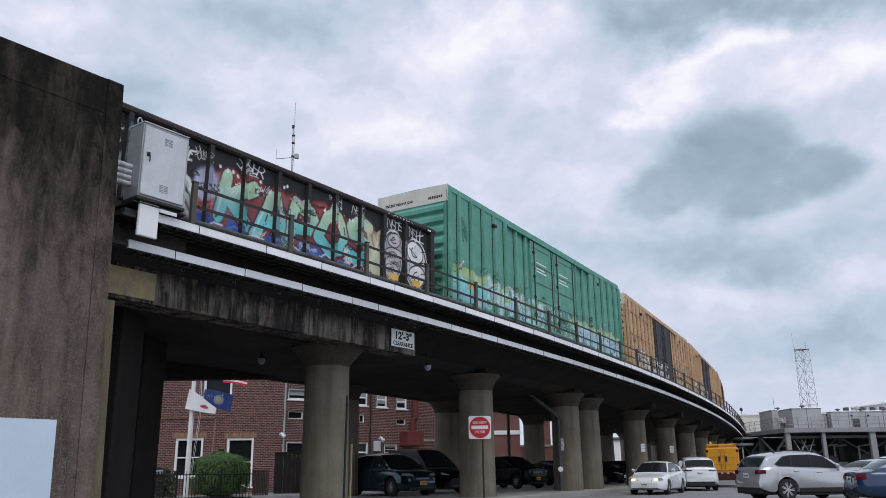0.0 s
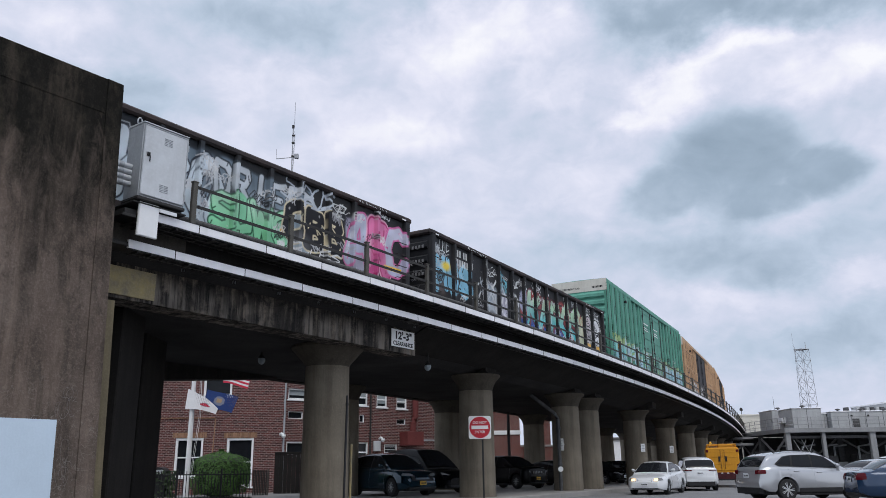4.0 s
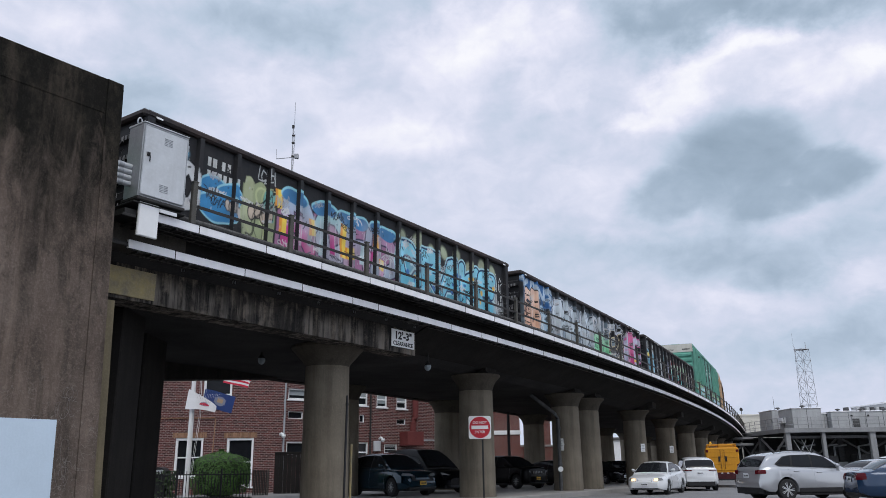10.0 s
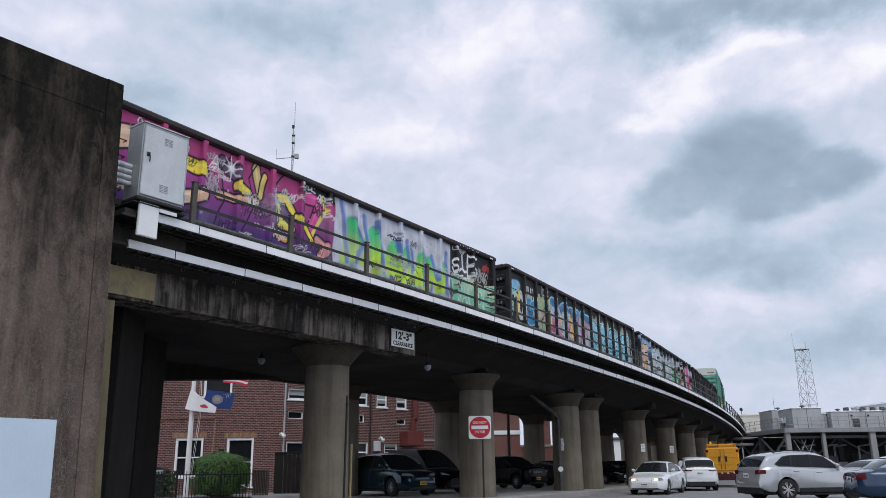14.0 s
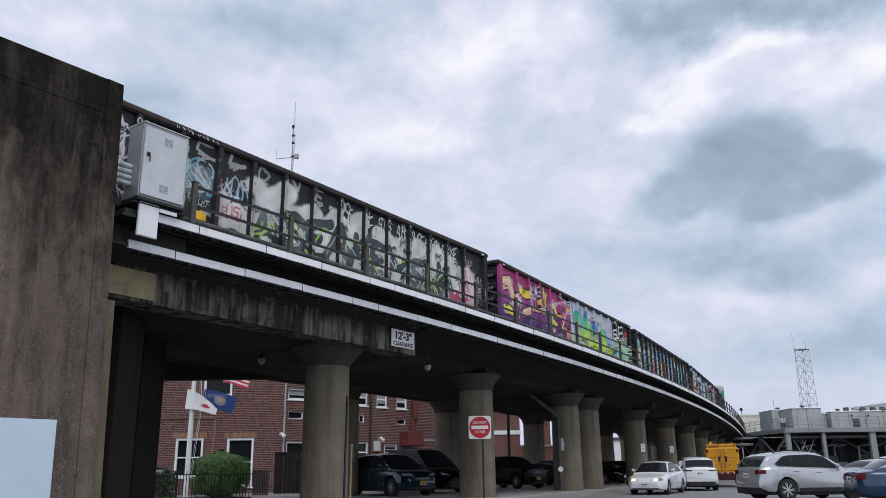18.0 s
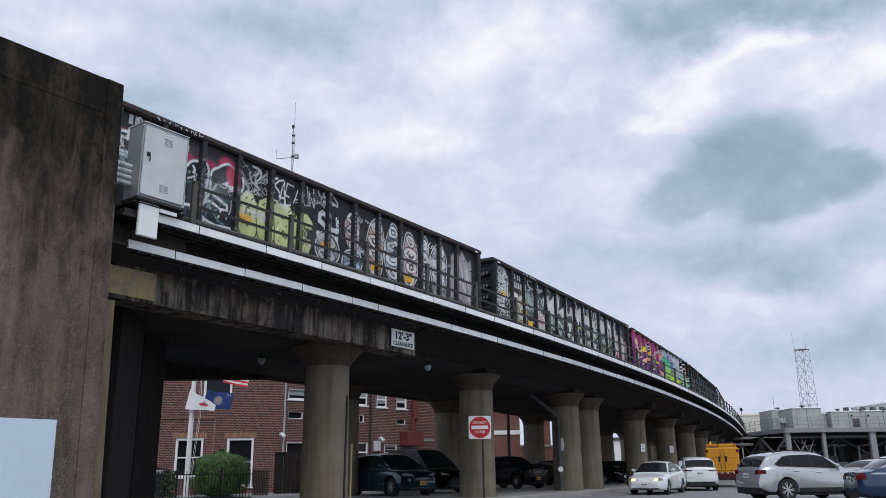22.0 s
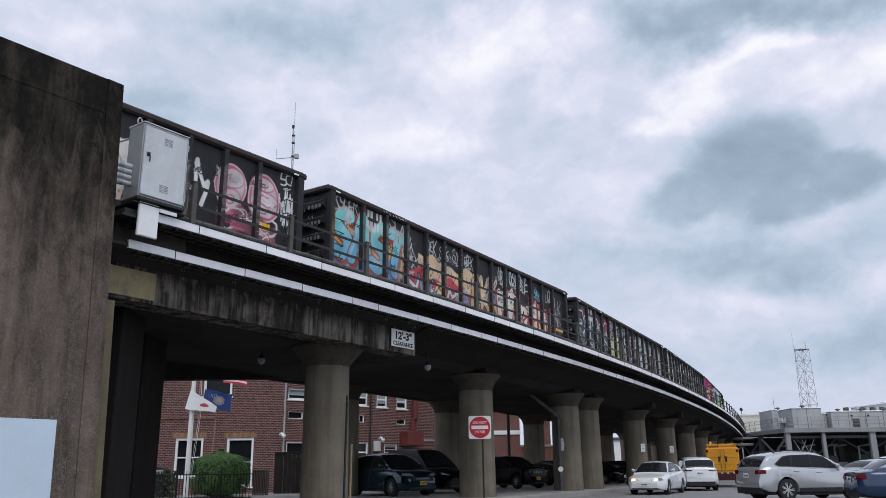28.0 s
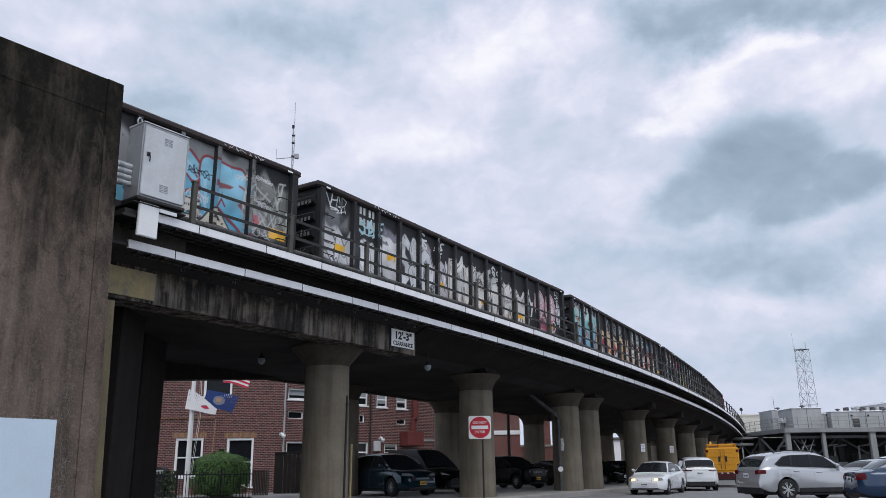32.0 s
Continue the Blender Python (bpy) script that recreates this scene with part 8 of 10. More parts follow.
def build_yard():
    # clipped shrub: many small leaves over a dense dark core
    sh = thing("shrub", "clipped round green shrub beside the fence", "shrub", pose(-8.4, 30.2, RISE))
    core = Geo().lathe([(0.02, 0.05), (0.72, 0.25), (0.88, 0.8), (0.85, 1.35), (0.60, 1.60), (0.05, 1.68)], 18)
    part("core", core, M_LEAF_DARK, sh, "dark inner twigs", smooth=True)
    g = Geo()
    rng = random.Random(5)
    for i in range(5200):
        a, z = rng.uniform(0, 2 * math.pi), rng.uniform(0.05, 1.0)
        t = z
        prof = 0.80 + 0.30 * math.sin(math.pi * min(1, t * 1.05)) - (0.0 if t < 0.72 else 0.95 * ((t - 0.72) / 0.28) ** 2.2)
        bulge = 1 + 0.05 * math.sin(a * 5 + z * 7) + 0.04 * math.sin(a * 9 - z * 11)
        r = prof * bulge * rng.uniform(0.93, 1.03)
        if t > 0.9:
            r *= math.sqrt(rng.uniform(0, 1))
        p = Vector((r * math.cos(a), r * math.sin(a), 0.12 + 1.68 * t))
        n = Vector((math.cos(a), math.sin(a), 0.4 + 1.2 * max(0, t - 0.6))).normalized()
        u = n.orthogonal().normalized()
        u.rotate(Matrix.Rotation(rng.uniform(0, 6.28), 3, n))
        w = n.cross(u)
        s = rng.uniform(0.03, 0.055)
        tip = n * rng.uniform(0.0, 0.03)
        g.add([p - u * s, p + w * s * 0.5 + tip, p + u * s + tip, p - w * s * 0.5], [(0, 1, 2, 3)])
    lv = part("leaves", g, M_LEAF, sh, "small fresh green leaves")
    tagged(lv, kind="stuff")
    # iron fence
    f = thing("iron_fence", "black iron picket fence along the yard", "fence", pose(-14.0, 28.2, RISE))
    for i in range(66):
        x = 0.11 * i + 0.05
        post = i % 14 == 0
        r = 0.03 if post else 0.011
        part("fence_post" if post else "picket", Geo().box(x - r, x + r, -r, r, 0.0, 1.12 if post else 1.05, 0.004), M_FENCE, f)
    for z in (0.15, 0.92):
        part("fence_rail", Geo().box(0, 7.3, -0.012, 0.012, z - 0.018, z + 0.018, 0.004), M_FENCE, f)
    e = thing("fence_panel", "grey steel fence panel by the enclosure", "fence", pose(-7.35, 31.0, RISE))
    for i in range(9):
        part("slat", Geo().box(i * 0.06, i * 0.06 + 0.045, -0.01, 0.01, 0.05, 1.05), M_STEEL, e)
    part("post", Geo().box(0.54, 0.60, -0.03, 0.03, 0, 1.1, 0.006), M_STEEL_OLIVE, e)
    d = thing("bin_enclosure", "dark wooden bin enclosure against the brick wing", "enclosure", pose(-6.95, 33.0, RISE))
    for i in range(8):
        part("board", Geo().box(i * 0.17, i * 0.17 + 0.162, -0.02, 0.01, 0.0, 1.68, 0.006), M_WOOD_DARK, d)
    part("top_rail", Geo().box(-0.03, 1.38, -0.05, 0.05, 1.68, 1.76, 0.01), M_WOOD_DARK, d)
    part("side", Geo().box(-0.03, 0.0, 0.01, 1.1, 0.0, 1.68, 0.006), M_WOOD_DARK, d)
    mb = thing("mailbox", "dark round-topped mailbox beside the fence", "mailbox", pose(-10.55, 30.0, RISE))
    part("body", Geo().prism([(-0.3, 0.0), (0.3, 0.0), (0.3, 0.9), *[(0.3 * math.cos(t), 0.9 + 0.3 * math.sin(t)) for t in np.linspace(0.2, math.pi - 0.2, 9)], (-0.3, 0.9)], 1, -0.3, 0.3), M_FENCE, mb)
    part("flap", Geo().box(-0.22, 0.22, -0.33, -0.3, 0.95, 1.1, 0.01), M_GALV, mb)
    part("leg", Geo().box(-0.28, -0.22, -0.25, 0.25, -0.15, 0.0), M_FENCE, mb)
    dm = thing("dark_hedge", "low dark hedge behind the iron fence", "hedge", pose(-12.0, 29.6, RISE))
    g = Geo()
    for i in range(900):
        p = Vector((rng.uniform(0, 2.1), rng.uniform(0, 0.5), rng.uniform(0.0, 1.05)))
        u = Vector((rng.uniform(-1, 1), rng.uniform(-1, 1), rng.uniform(-1, 1))).normalized() * 0.07
        w = u.cross(Vector((0.3, -1, 0.5))).normalized() * 0.05
        g.add([p - u, p + w, p + u, p - w], [(0, 1, 2, 3)])
    tagged(part("leaves", g, M_LEAF_DARK, dm), kind="stuff")
    # flagpole
    fp = thing("flagpole", "white tapered flagpole with rope halyards", "flagpole", pose(-9.24, 29.0, RISE))
    part("pole", Geo().tube([(0, 0, 0), (0, 0, 9.0)], [0.10, 0.06], 12), M_WHITE, fp, smooth=True)
    part("base", Geo().lathe([(0.2, 0), (0.2, 0.05), (0.1, 0.12), (0.09, 0.2)], 14), M_WHITE, fp, smooth=True)
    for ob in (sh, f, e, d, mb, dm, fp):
        scale_from_eye(ob, 1.15)
    for x in (0.11, 0.16):
        part("halyard", Geo().tube([(x, -0.02, 0.9), (x * 1.1 + 0.16, -0.02, 3.0), (x * 0.6, -0.02, 8.8)], 0.006, 4), M_WHITE, fp)


M_LEAF = surface("shrub_leaf", (0.06, 0.135, 0.026), (0.024, 0.062, 0.014), (0.13, 0.22, 0.055), 0.6, grain=6, stain=3, bump=0, spec=0.3)
M_LEAF_DARK = surface("dark_leaf", (0.03, 0.05, 0.02), (0.015, 0.025, 0.012), rough=0.7, grain=8, stain=3, bump=0)
M_FENCE = surface("black_iron", (0.015, 0.015, 0.017), rough=0.5, grain=30, stain=4, bump=0.05)
M_WOOD_DARK = surface("dark_stained_boards", (0.012, 0.010, 0.0095), (0.009, 0.008, 0.008), (0.035, 0.03, 0.027), 0.8, grain=30, stain=2, vary=0.2)

FLAGS = []


def build_flags():
    """Three flags in upright strips that sway one after the other."""
    def cloth(name, base):
        return surface(name, base, tuple(c * 0.8 for c in base), rough=0.9, grain=60, stain=4, bump=0.05)
    white, blue, red, gold = cloth("white_cloth", (0.82, 0.82, 0.84)), cloth("blue_cloth", (0.03, 0.06, 0.20)), cloth("red_cloth", (0.62, 0.04, 0.08)), cloth("gold_cloth", (0.42, 0.30, 0.20))
    grey = cloth("grey_emblem_cloth", (0.22, 0.24, 0.32))
    for name, label, x, y, z, w, h, base, kind in (
            ("white_flag", "white flag with a small red and grey shield, drooping", -9.45, 28.85, 3.42, 1.12, 0.72, white, 0),
            ("blue_flag", "dark blue flag with a pale emblem", -8.98, 29.35, 3.56, 1.10, 0.62, blue, 1),
            ("striped_flag", "red and white striped flag with a blue corner", -8.22, 29.2, 4.40, 0.92, 0.9, white, 2)):
        f = thing(name, label, "flag", pose(x, y, z))
        scale_from_eye(f, 1.15)
        n = 22
        sw = w / n
        for i in range(n):
            foot = 0.0
            if kind == 0:
                foot = 0.10 * h * (i / n)
            fall = (h - foot) * (0.70 * (i / n) ** 1.1 if kind == 0 else 0.0)
            g = Geo().box(-sw * 0.02, sw * 1.04, -0.004, 0.004, foot, h - fall)
            st = part("cloth_strip", g, base, f, m=pose(i * sw, 0, 0))
            if kind == 0 and 10 <= i <= 15:
                k = (0.05, 0.08, 0.10, 0.10, 0.07, 0.04)[i - 10]
                part("shield", Geo().box(0, sw, -0.008, 0.008, h * 0.30 - k * 0.4, h * 0.30 + k), grey, st)
                part("shield_red", Geo().box(0, sw, -0.010, 0.010, h * 0.30 - k * 0.2, h * 0.30 + k * 0.75), red, st)
            if kind == 1 and 7 <= i <= 14:
                k = math.sqrt(1 - ((i - 10.5) / 4.2) ** 2) * h * 0.27
                part("emblem", Geo().box(0, sw * 1.04, -0.008, 0.008, h * 0.5 - k, h * 0.5 + k), grey, st)
                if 9 <= i <= 12:
                    part("emblem_shield", Geo().box(0, sw * 1.04, -0.010, 0.010, h * 0.40, h * 0.64), gold, st)
            if kind == 2:
                for k in range(7):
                    if i < 9 and k > 2:
                        continue
                    part("red_stripe", Geo().box(0, sw * 1.04, -0.007, 0.007, h * k * 2 / 13, h * (k * 2 + 1) / 13), red, st)
                if i < 9:
                    part("blue_field", Geo().box(0, sw * 1.04, -0.008, 0.008, h * 0.46, h), blue, st)
            FLAGS.append((st, i, sw, kind))


# ---------------------------------------------------------------- the steelwork and roofs beyond the lot


def build_station():
    st = thing("steel_platform", "grey steel platform on braced columns beyond the lot", "platform")
    X0, X1, Y = 38.2, 78.0, 90.0
    part("deck", Geo().box(X0, X1, Y, Y + 16, 4.80, 5.05, 0.02), M_STATION_DARK, st)
    part("edge_beam", Geo().box(X0 - 0.1, X1, Y - 0.15, Y - 0.002, 4.72, 5.22, 0.02), M_BEAM, st)
    part("side_beam", Geo().box(X0 - 0.15, X0 - 0.002, Y, Y + 16, 4.72, 5.22, 0.02), M_BEAM, st)
    part("lower_beam", Geo().box(X0, X1, Y + 0.6, Y + 0.9, 4.1, 4.4, 0.02), M_STATION_DARK, st)
    for x, w in ((38.5, 0.27), (42.5, 0.2), (48.0, 0.34), (54.5, 0.27), (61, 0.27), (68, 0.27), (75, 0.27)):
        part("column", Geo().box(x - w, x + w, Y + 0.05, Y + 0.5, 0, 4.72, 0.03), M_BEAM, st)
        for y in (Y + 8.0, Y + 15.5):
            part("column", Geo().box(x - w, x + w, y - 0.22, y + 0.22, 0, 4.75, 0.03), M_STATION_DARK, st)
    for y0, y1 in ((Y + 0.4, Y + 8), (Y + 8, Y + 15.5)):
        for a, b in ((0.6, 4.4), (4.4, 0.6)):
            part("brace", Geo().tube([(X0 + 0.3, y0, a), (X0 + 0.3, y1, b)], 0.13, 6), M_BEAM, st)
    for xa, xb in ((42.5, 48.0), (48.0, 54.5), (54.5, 61)):
        for a, b in ((0.6, 4.4), (4.4, 0.6)):
            part("brace", Geo().tube([(xa, Y + 8, a), (xb, Y + 8, b)], 0.13, 6), M_BEAM, st)
    # thin branching struts under the deck
    for x in (40.6, 41.5):
        part("strut", Geo().tube([(x, Y + 2, 0), (x, Y + 2, 2.6), (x - 0.7, Y + 2, 4.0)], 0.05, 6), M_WHITE, st)
        part("strut", Geo().tube([(x, Y + 2, 2.6), (x + 0.7, Y + 2, 4.0)], 0.05, 6), M_WHITE, st)
    # added dark sheet that stands in for the shade under the platform
    part("shade_sheet", Geo().box(X0 + 1, X1, Y + 15.8, Y + 16, 0, 4.75), M_STATION_DARK, st)
    # lower landing reaching back to the viaduct
    part("landing", Geo().box(32.4, X0 - 0.2, Y + 9, Y + 13, 4.35, 4.62, 0.02), M_BEAM, st)
    part("landing_beam", Geo().box(32.4, X0 - 0.2, Y + 9.2, Y + 9.5, 3.6, 3.9, 0.02), M_BEAM, st)
    for x in (33.2, 35.6):
        part("column", Geo().box(x - 0.2, x + 0.2, Y + 10, Y + 10.4, 0, 4.35, 0.03), M_BEAM, st)
    for a, b in ((0.8, 3.6), (3.6, 0.8)):
        part("brace", Geo().tube([(33.2, Y + 9.8, a), (36.8, Y + 9.8, b)], 0.12, 6), M_BEAM, st)
    # railing
    def railing(pa, pb, z, n):
        for i in range(n + 1):
            x, y = pa[0] + (pb[0] - pa[0]) * i / n, pa[1] + (pb[1] - pa[1]) * i / n
            part("rail_post", Geo().box(x - 0.028, x + 0.028, y - 0.028, y + 0.028, z, z + 1.2, 0.005), M_BEAM, st)
        for dz in (0.4, 0.8, 1.2):
            part("handrail", Geo().tube([(*pa, z + dz), (*pb, z + dz)], 0.022, 6), M_BEAM, st)
    railing((X0, Y), (X1, Y), 5.22, 26)
    railing((X0, Y), (X0, Y + 15.5), 5.22, 9)
    railing((32.5, Y + 9), (X0, Y + 9), 4.62, 4)
    # equipment housings on it: x, depth, width, far side, top, panel joints
    for x0, x1, y0, dp, z1, joints in ((39.8, 42.2, Y + 7.0, 3.9, 7.66, 1), (39.75, 43.1, Y + 1.2, 3.8, 7.46, 2), (43.2, 44.4, Y + 2.8, 3.0, 6.9, 1), (44.5, 52.5, Y + 1.9, 5.0, 7.08, 4), (52.7, 60.0, Y + 2.2, 5.0, 7.3, 4), (60.5, 74.0, Y + 2.5, 5.0, 7.0, 6)):
        h = thing("equipment_housing", "grey panelled steel equipment housing on the steel platform", "housing", pose(x0, y0, 5.05), group="equipment housings")
        w, ht = x1 - x0, z1 - 5.05
        part("case", Geo().box(0, w, 0, dp, 0, ht, 0.03), M_STATION, h)
        part("roof", Geo().box(-0.08, w + 0.08, -0.08, dp + 0.08, ht, ht + 0.07, 0.02), M_PANEL, h)
        for k in range(1, joints):
            part("panel_joint", Geo().box(k * w / joints - 0.025, k * w / joints + 0.025, -0.012, 0.0, 0.05, ht - 0.02), M_STATION_DARK, h)
        for k in range(max(1, int(w / 2.6))):
            x = w * (k + 0.5) / max(1, int(w / 2.6))
            v = part("roof_vent", Geo().tube([(x, 1.0, ht + 0.05), (x, 1.0, ht + 0.28)], 0.12, 8), M_STATION_DARK, h)
            part("vent_cap", Geo().lathe([(0.28, ht + 0.26), (0.30, ht + 0.33), (0.12, ht + 0.42)], 10, (x, 1.0)), M_STATION_DARK, v)
        if w > 4:
            part("louvre_door", Geo().box(w * 0.30, w * 0.30 + 0.8, -0.03, 0.0, 0.1, 1.25, 0.01), M_STATION_DARK, h)
            for q in (0.28, 0.52):
                part("wall_fitting", Geo().box(w * q, w * q + 0.22, -0.08, 0.0, ht - 0.6, ht - 0.35, 0.02), M_STEEL, h)
        if y0 == Y + 1.2:
            part("wall_unit", Geo().box(-0.5, 0.0, 1.9, 3.1, 0.9, 1.55, 0.03), M_PANEL, h, "pale air conditioner on the housing's side")
    # piping and plant under the platform
    rng = random.Random(9)
    for k in range(9):
        x = 40 + k * 2.4
        u = thing("plant_unit", "grey plant and pipework under the platform", "machinery", pose(x, Y + 4 + rng.uniform(0, 3), 0), group="plant under the platform")
        part("casing", Geo().box(-0.9, 0.9, 0, 1.5, 0, rng.uniform(1.4, 3.0), 0.05), M_STATION if k % 2 else M_STATION_DARK, u)
        part("pipe", Geo().tube([(-0.6, -0.1, 0.1), (-0.6, -0.1, 3.3), (0.9, -0.1, 3.5)], 0.12, 8), M_GALV, u)
        part("valve", Geo().tube([(-0.75, -0.1, 1.6), (-0.45, -0.1, 1.6)], 0.2, 8), M_STATION_DARK, u)
    # long roofs behind
    for x0, x1, y0, h, mat_ in ((59.5, 110.0, 122.0, 8.9, M_PALE), (70.5, 110.0, 126.0, 10.6, M_STATION), (36.0, 56.0, 128.0, 8.9, M_CREAM)):
        b = thing("warehouse", "long pale flat-roofed building beyond the platform", "building", pose(x0, y0, 0), group="far roofs")
        part("wall", Geo().box(0, x1 - x0, 0, 12, 0, h), mat_, b)
        part("parapet", Geo().box(-0.1, x1 - x0 + 0.1, -0.1, 12.1, h, h + 0.25, 0.03), M_PANEL if mat_ != M_CREAM else M_CREAM, b)
        for k in range(8):
            x = 2 + k * (x1 - x0) / 9
            if mat_ == M_PALE:
                x = 4.2 + k * 0.75 if k < 7 else 2.5
                part("roof_unit", Geo().box(x, x + 0.5, 1, 2, h + 0.25, h + 0.85, 0.05), M_STATION_DARK if k % 2 else M_STATION, b)
            part("wall_panel", Geo().box(2 + k * (x1 - x0) / 9, 3.6 + k * (x1 - x0) / 9, -0.06, 0.0, 0.5, h - 0.6, 0.01), mat_, b)
    sg = thing("roof_aerial", "thin roof aerial with a small siren", "aerial", pose(47.9, 128.6, 9.1))
    part("mast", Geo().tube([(0, 0, 0), (0, 0, 1.0)], 0.04, 6), M_STEEL, sg)
    part("siren", Geo().lathe([(0.06, 0.6), (0.26, 0.7), (0.24, 1.0), (0.05, 1.2)], 10, (0, 0)), M_STEEL, sg)
    rod = thing("roof_rod", "thin aerial rod on a housing roof", "aerial", pose(40.6, 98.0, 7.72))
    part("rod", Geo().tube([(0, 0, 0), (0, 0, 1.7)], 0.022, 5), M_STEEL, rod)


def lattice(ob, w0, w1, z0, z1, bays, r, material):
    def corner(k, t):
        w = w0 + (w1 - w0) * t
        return (w / 2 * (1 if k in (0, 1) else -1), w / 2 * (1 if k in (1, 2) else -1), z0 + (z1 - z0) * t)
    for k in range(4):
        part("leg", Geo().tube([corner(k, 0), corner(k, 1)], r, 6), material, ob)
    for i in range(bays):
        a, b = i / bays, (i + 1) / bays
        for k in range(4):
            j = (k + 1) % 4
            part("cross_brace", Geo().tube([corner(k, a), corner(j, b)], r * 0.6, 5), material, ob)
            part("cross_brace", Geo().tube([corner(j, a), corner(k, b)], r * 0.6, 5), material, ob)
            part("ring_bar", Geo().tube([corner(k, b), corner(j, b)], r * 0.6, 5), material, ob)


def build_masts():
    t = thing("lattice_tower", "grey steel lattice tower with X bracing", "tower", pose(50.45, 110, 0, 0, 0, 14))
    lattice(t, 1.8, 1.3, 0.0, 16.9, 11, 0.030, M_TOWER)
    part("top_frame", Geo().box(-0.72, 0.72, -0.72, 0.72, 16.86, 16.95, 0.02), M_TOWER, t)
    part("whip_aerial", Geo().tube([(-0.95, 0, 8), (-1.10, 0, 17.2)], 0.03, 6), M_TOWER, t)
    part("stub_aerial", Geo().tube([(0.7, 0, 16.6), (0.7, 0, 18.0)], 0.04, 6), M_TOWER, t)
    part("whip_aerial", Geo().tube([(-1.25, 0, 16.9), (-1.3, 0, 19.2)], 0.018, 6), M_TOWER, t)
    for z in (9.0, 12.5, 16.9):
        part("aerial_arm", Geo().tube([(-1.3, 0, z), (-0.6, 0, z)], 0.035, 6), M_TOWER, t)
    # slim mast behind the train
    m = thing("radio_mast", "slim steel radio mast with whip aerials", "mast", pose(-9.30, 45.0, 0))
    part("pole", Geo().tube([(0, 0, 0), (0, 0, 22.0)], 0.035, 8), M_TOWER, m)
    part("pole", Geo().tube([(0.05, 0, 17.5), (0.12, 0, 21.5)], 0.022, 6), M_TOWER, m)
    part("whip", Geo().tube([(0.06, 0, 22.0), (0.08, 0, 23.7)], 0.014, 5), M_TOWER, m)
    for k in range(16):
        z = 17.4 + 0.27 * k
        part("lattice_rung", Geo().tube([(0.0, 0, z), (0.12 if k % 2 else 0.06, 0, z + 0.27)], 0.012, 5), M_TOWER, m)
    part("arm", Geo().tube([(-1.0, 0, 19.85), (0.3, 0, 19.95)], 0.026, 6), M_TOWER, m)
    part("whip", Geo().tube([(-0.98, 0, 19.8), (-0.98, 0, 20.5)], 0.012, 5), M_TOWER, m)
    for z in (18.6, 20.0, 20.9, 21.4):
        part("collar", Geo().box(-0.06, 0.13, -0.06, 0.06, z - 0.05, z + 0.05, 0.015), M_STEEL, m)
    part("dish_box", Geo().box(0.15, 0.4, -0.1, 0.1, 19.85, 20.15, 0.02), M_TOWER, m)
    part("collar", Geo().tube([(0, 0, 21.9), (0, 0, 22.1)], 0.08, 8), M_STEEL, m)


build_cabinet()
build_signs()
build_lamps()
build_brick_buildings()
build_yard()
build_flags()
build_station()
build_masts()

# ---------------------------------------------------------------- road vehicles


def curve_at(pts, x):
    """A smooth line through points given in rising x."""
    xs, zs = [p[0] for p in pts], [p[1] for p in pts]
    if x <= xs[0]:
        return zs[0]
    if x >= xs[-1]:
        return zs[-1]
    i = max(j for j in range(len(xs) - 1) if xs[j] <= x)
    def slope(j):
        if j == 0 or j == len(xs) - 1:
            k = 0 if j == 0 else j - 1
            return (zs[k + 1] - zs[k]) / (xs[k + 1] - xs[k])
        a, b = (zs[j] - zs[j - 1]) / (xs[j] - xs[j - 1]), (zs[j + 1] - zs[j]) / (xs[j + 1] - xs[j])
        return 0.0 if a * b <= 0 else 2 * a * b / (a + b)
    h = xs[i + 1] - xs[i]
    t = (x - xs[i]) / h
    a, b = slope(i) * h, slope(i + 1) * h
    return zs[i] * (2 * t ** 3 - 3 * t * t + 1) + a * (t ** 3 - 2 * t * t + t) + zs[i + 1] * (3 * t * t - 2 * t ** 3) + b * (t ** 3 - t * t)


SIDE = [(0.0, 0.955), (0.25, 0.99), (0.45, 1.0), (0.62, 0.985), (0.8, 0.972), (0.92, 0.945), (1.0, 0.88)]


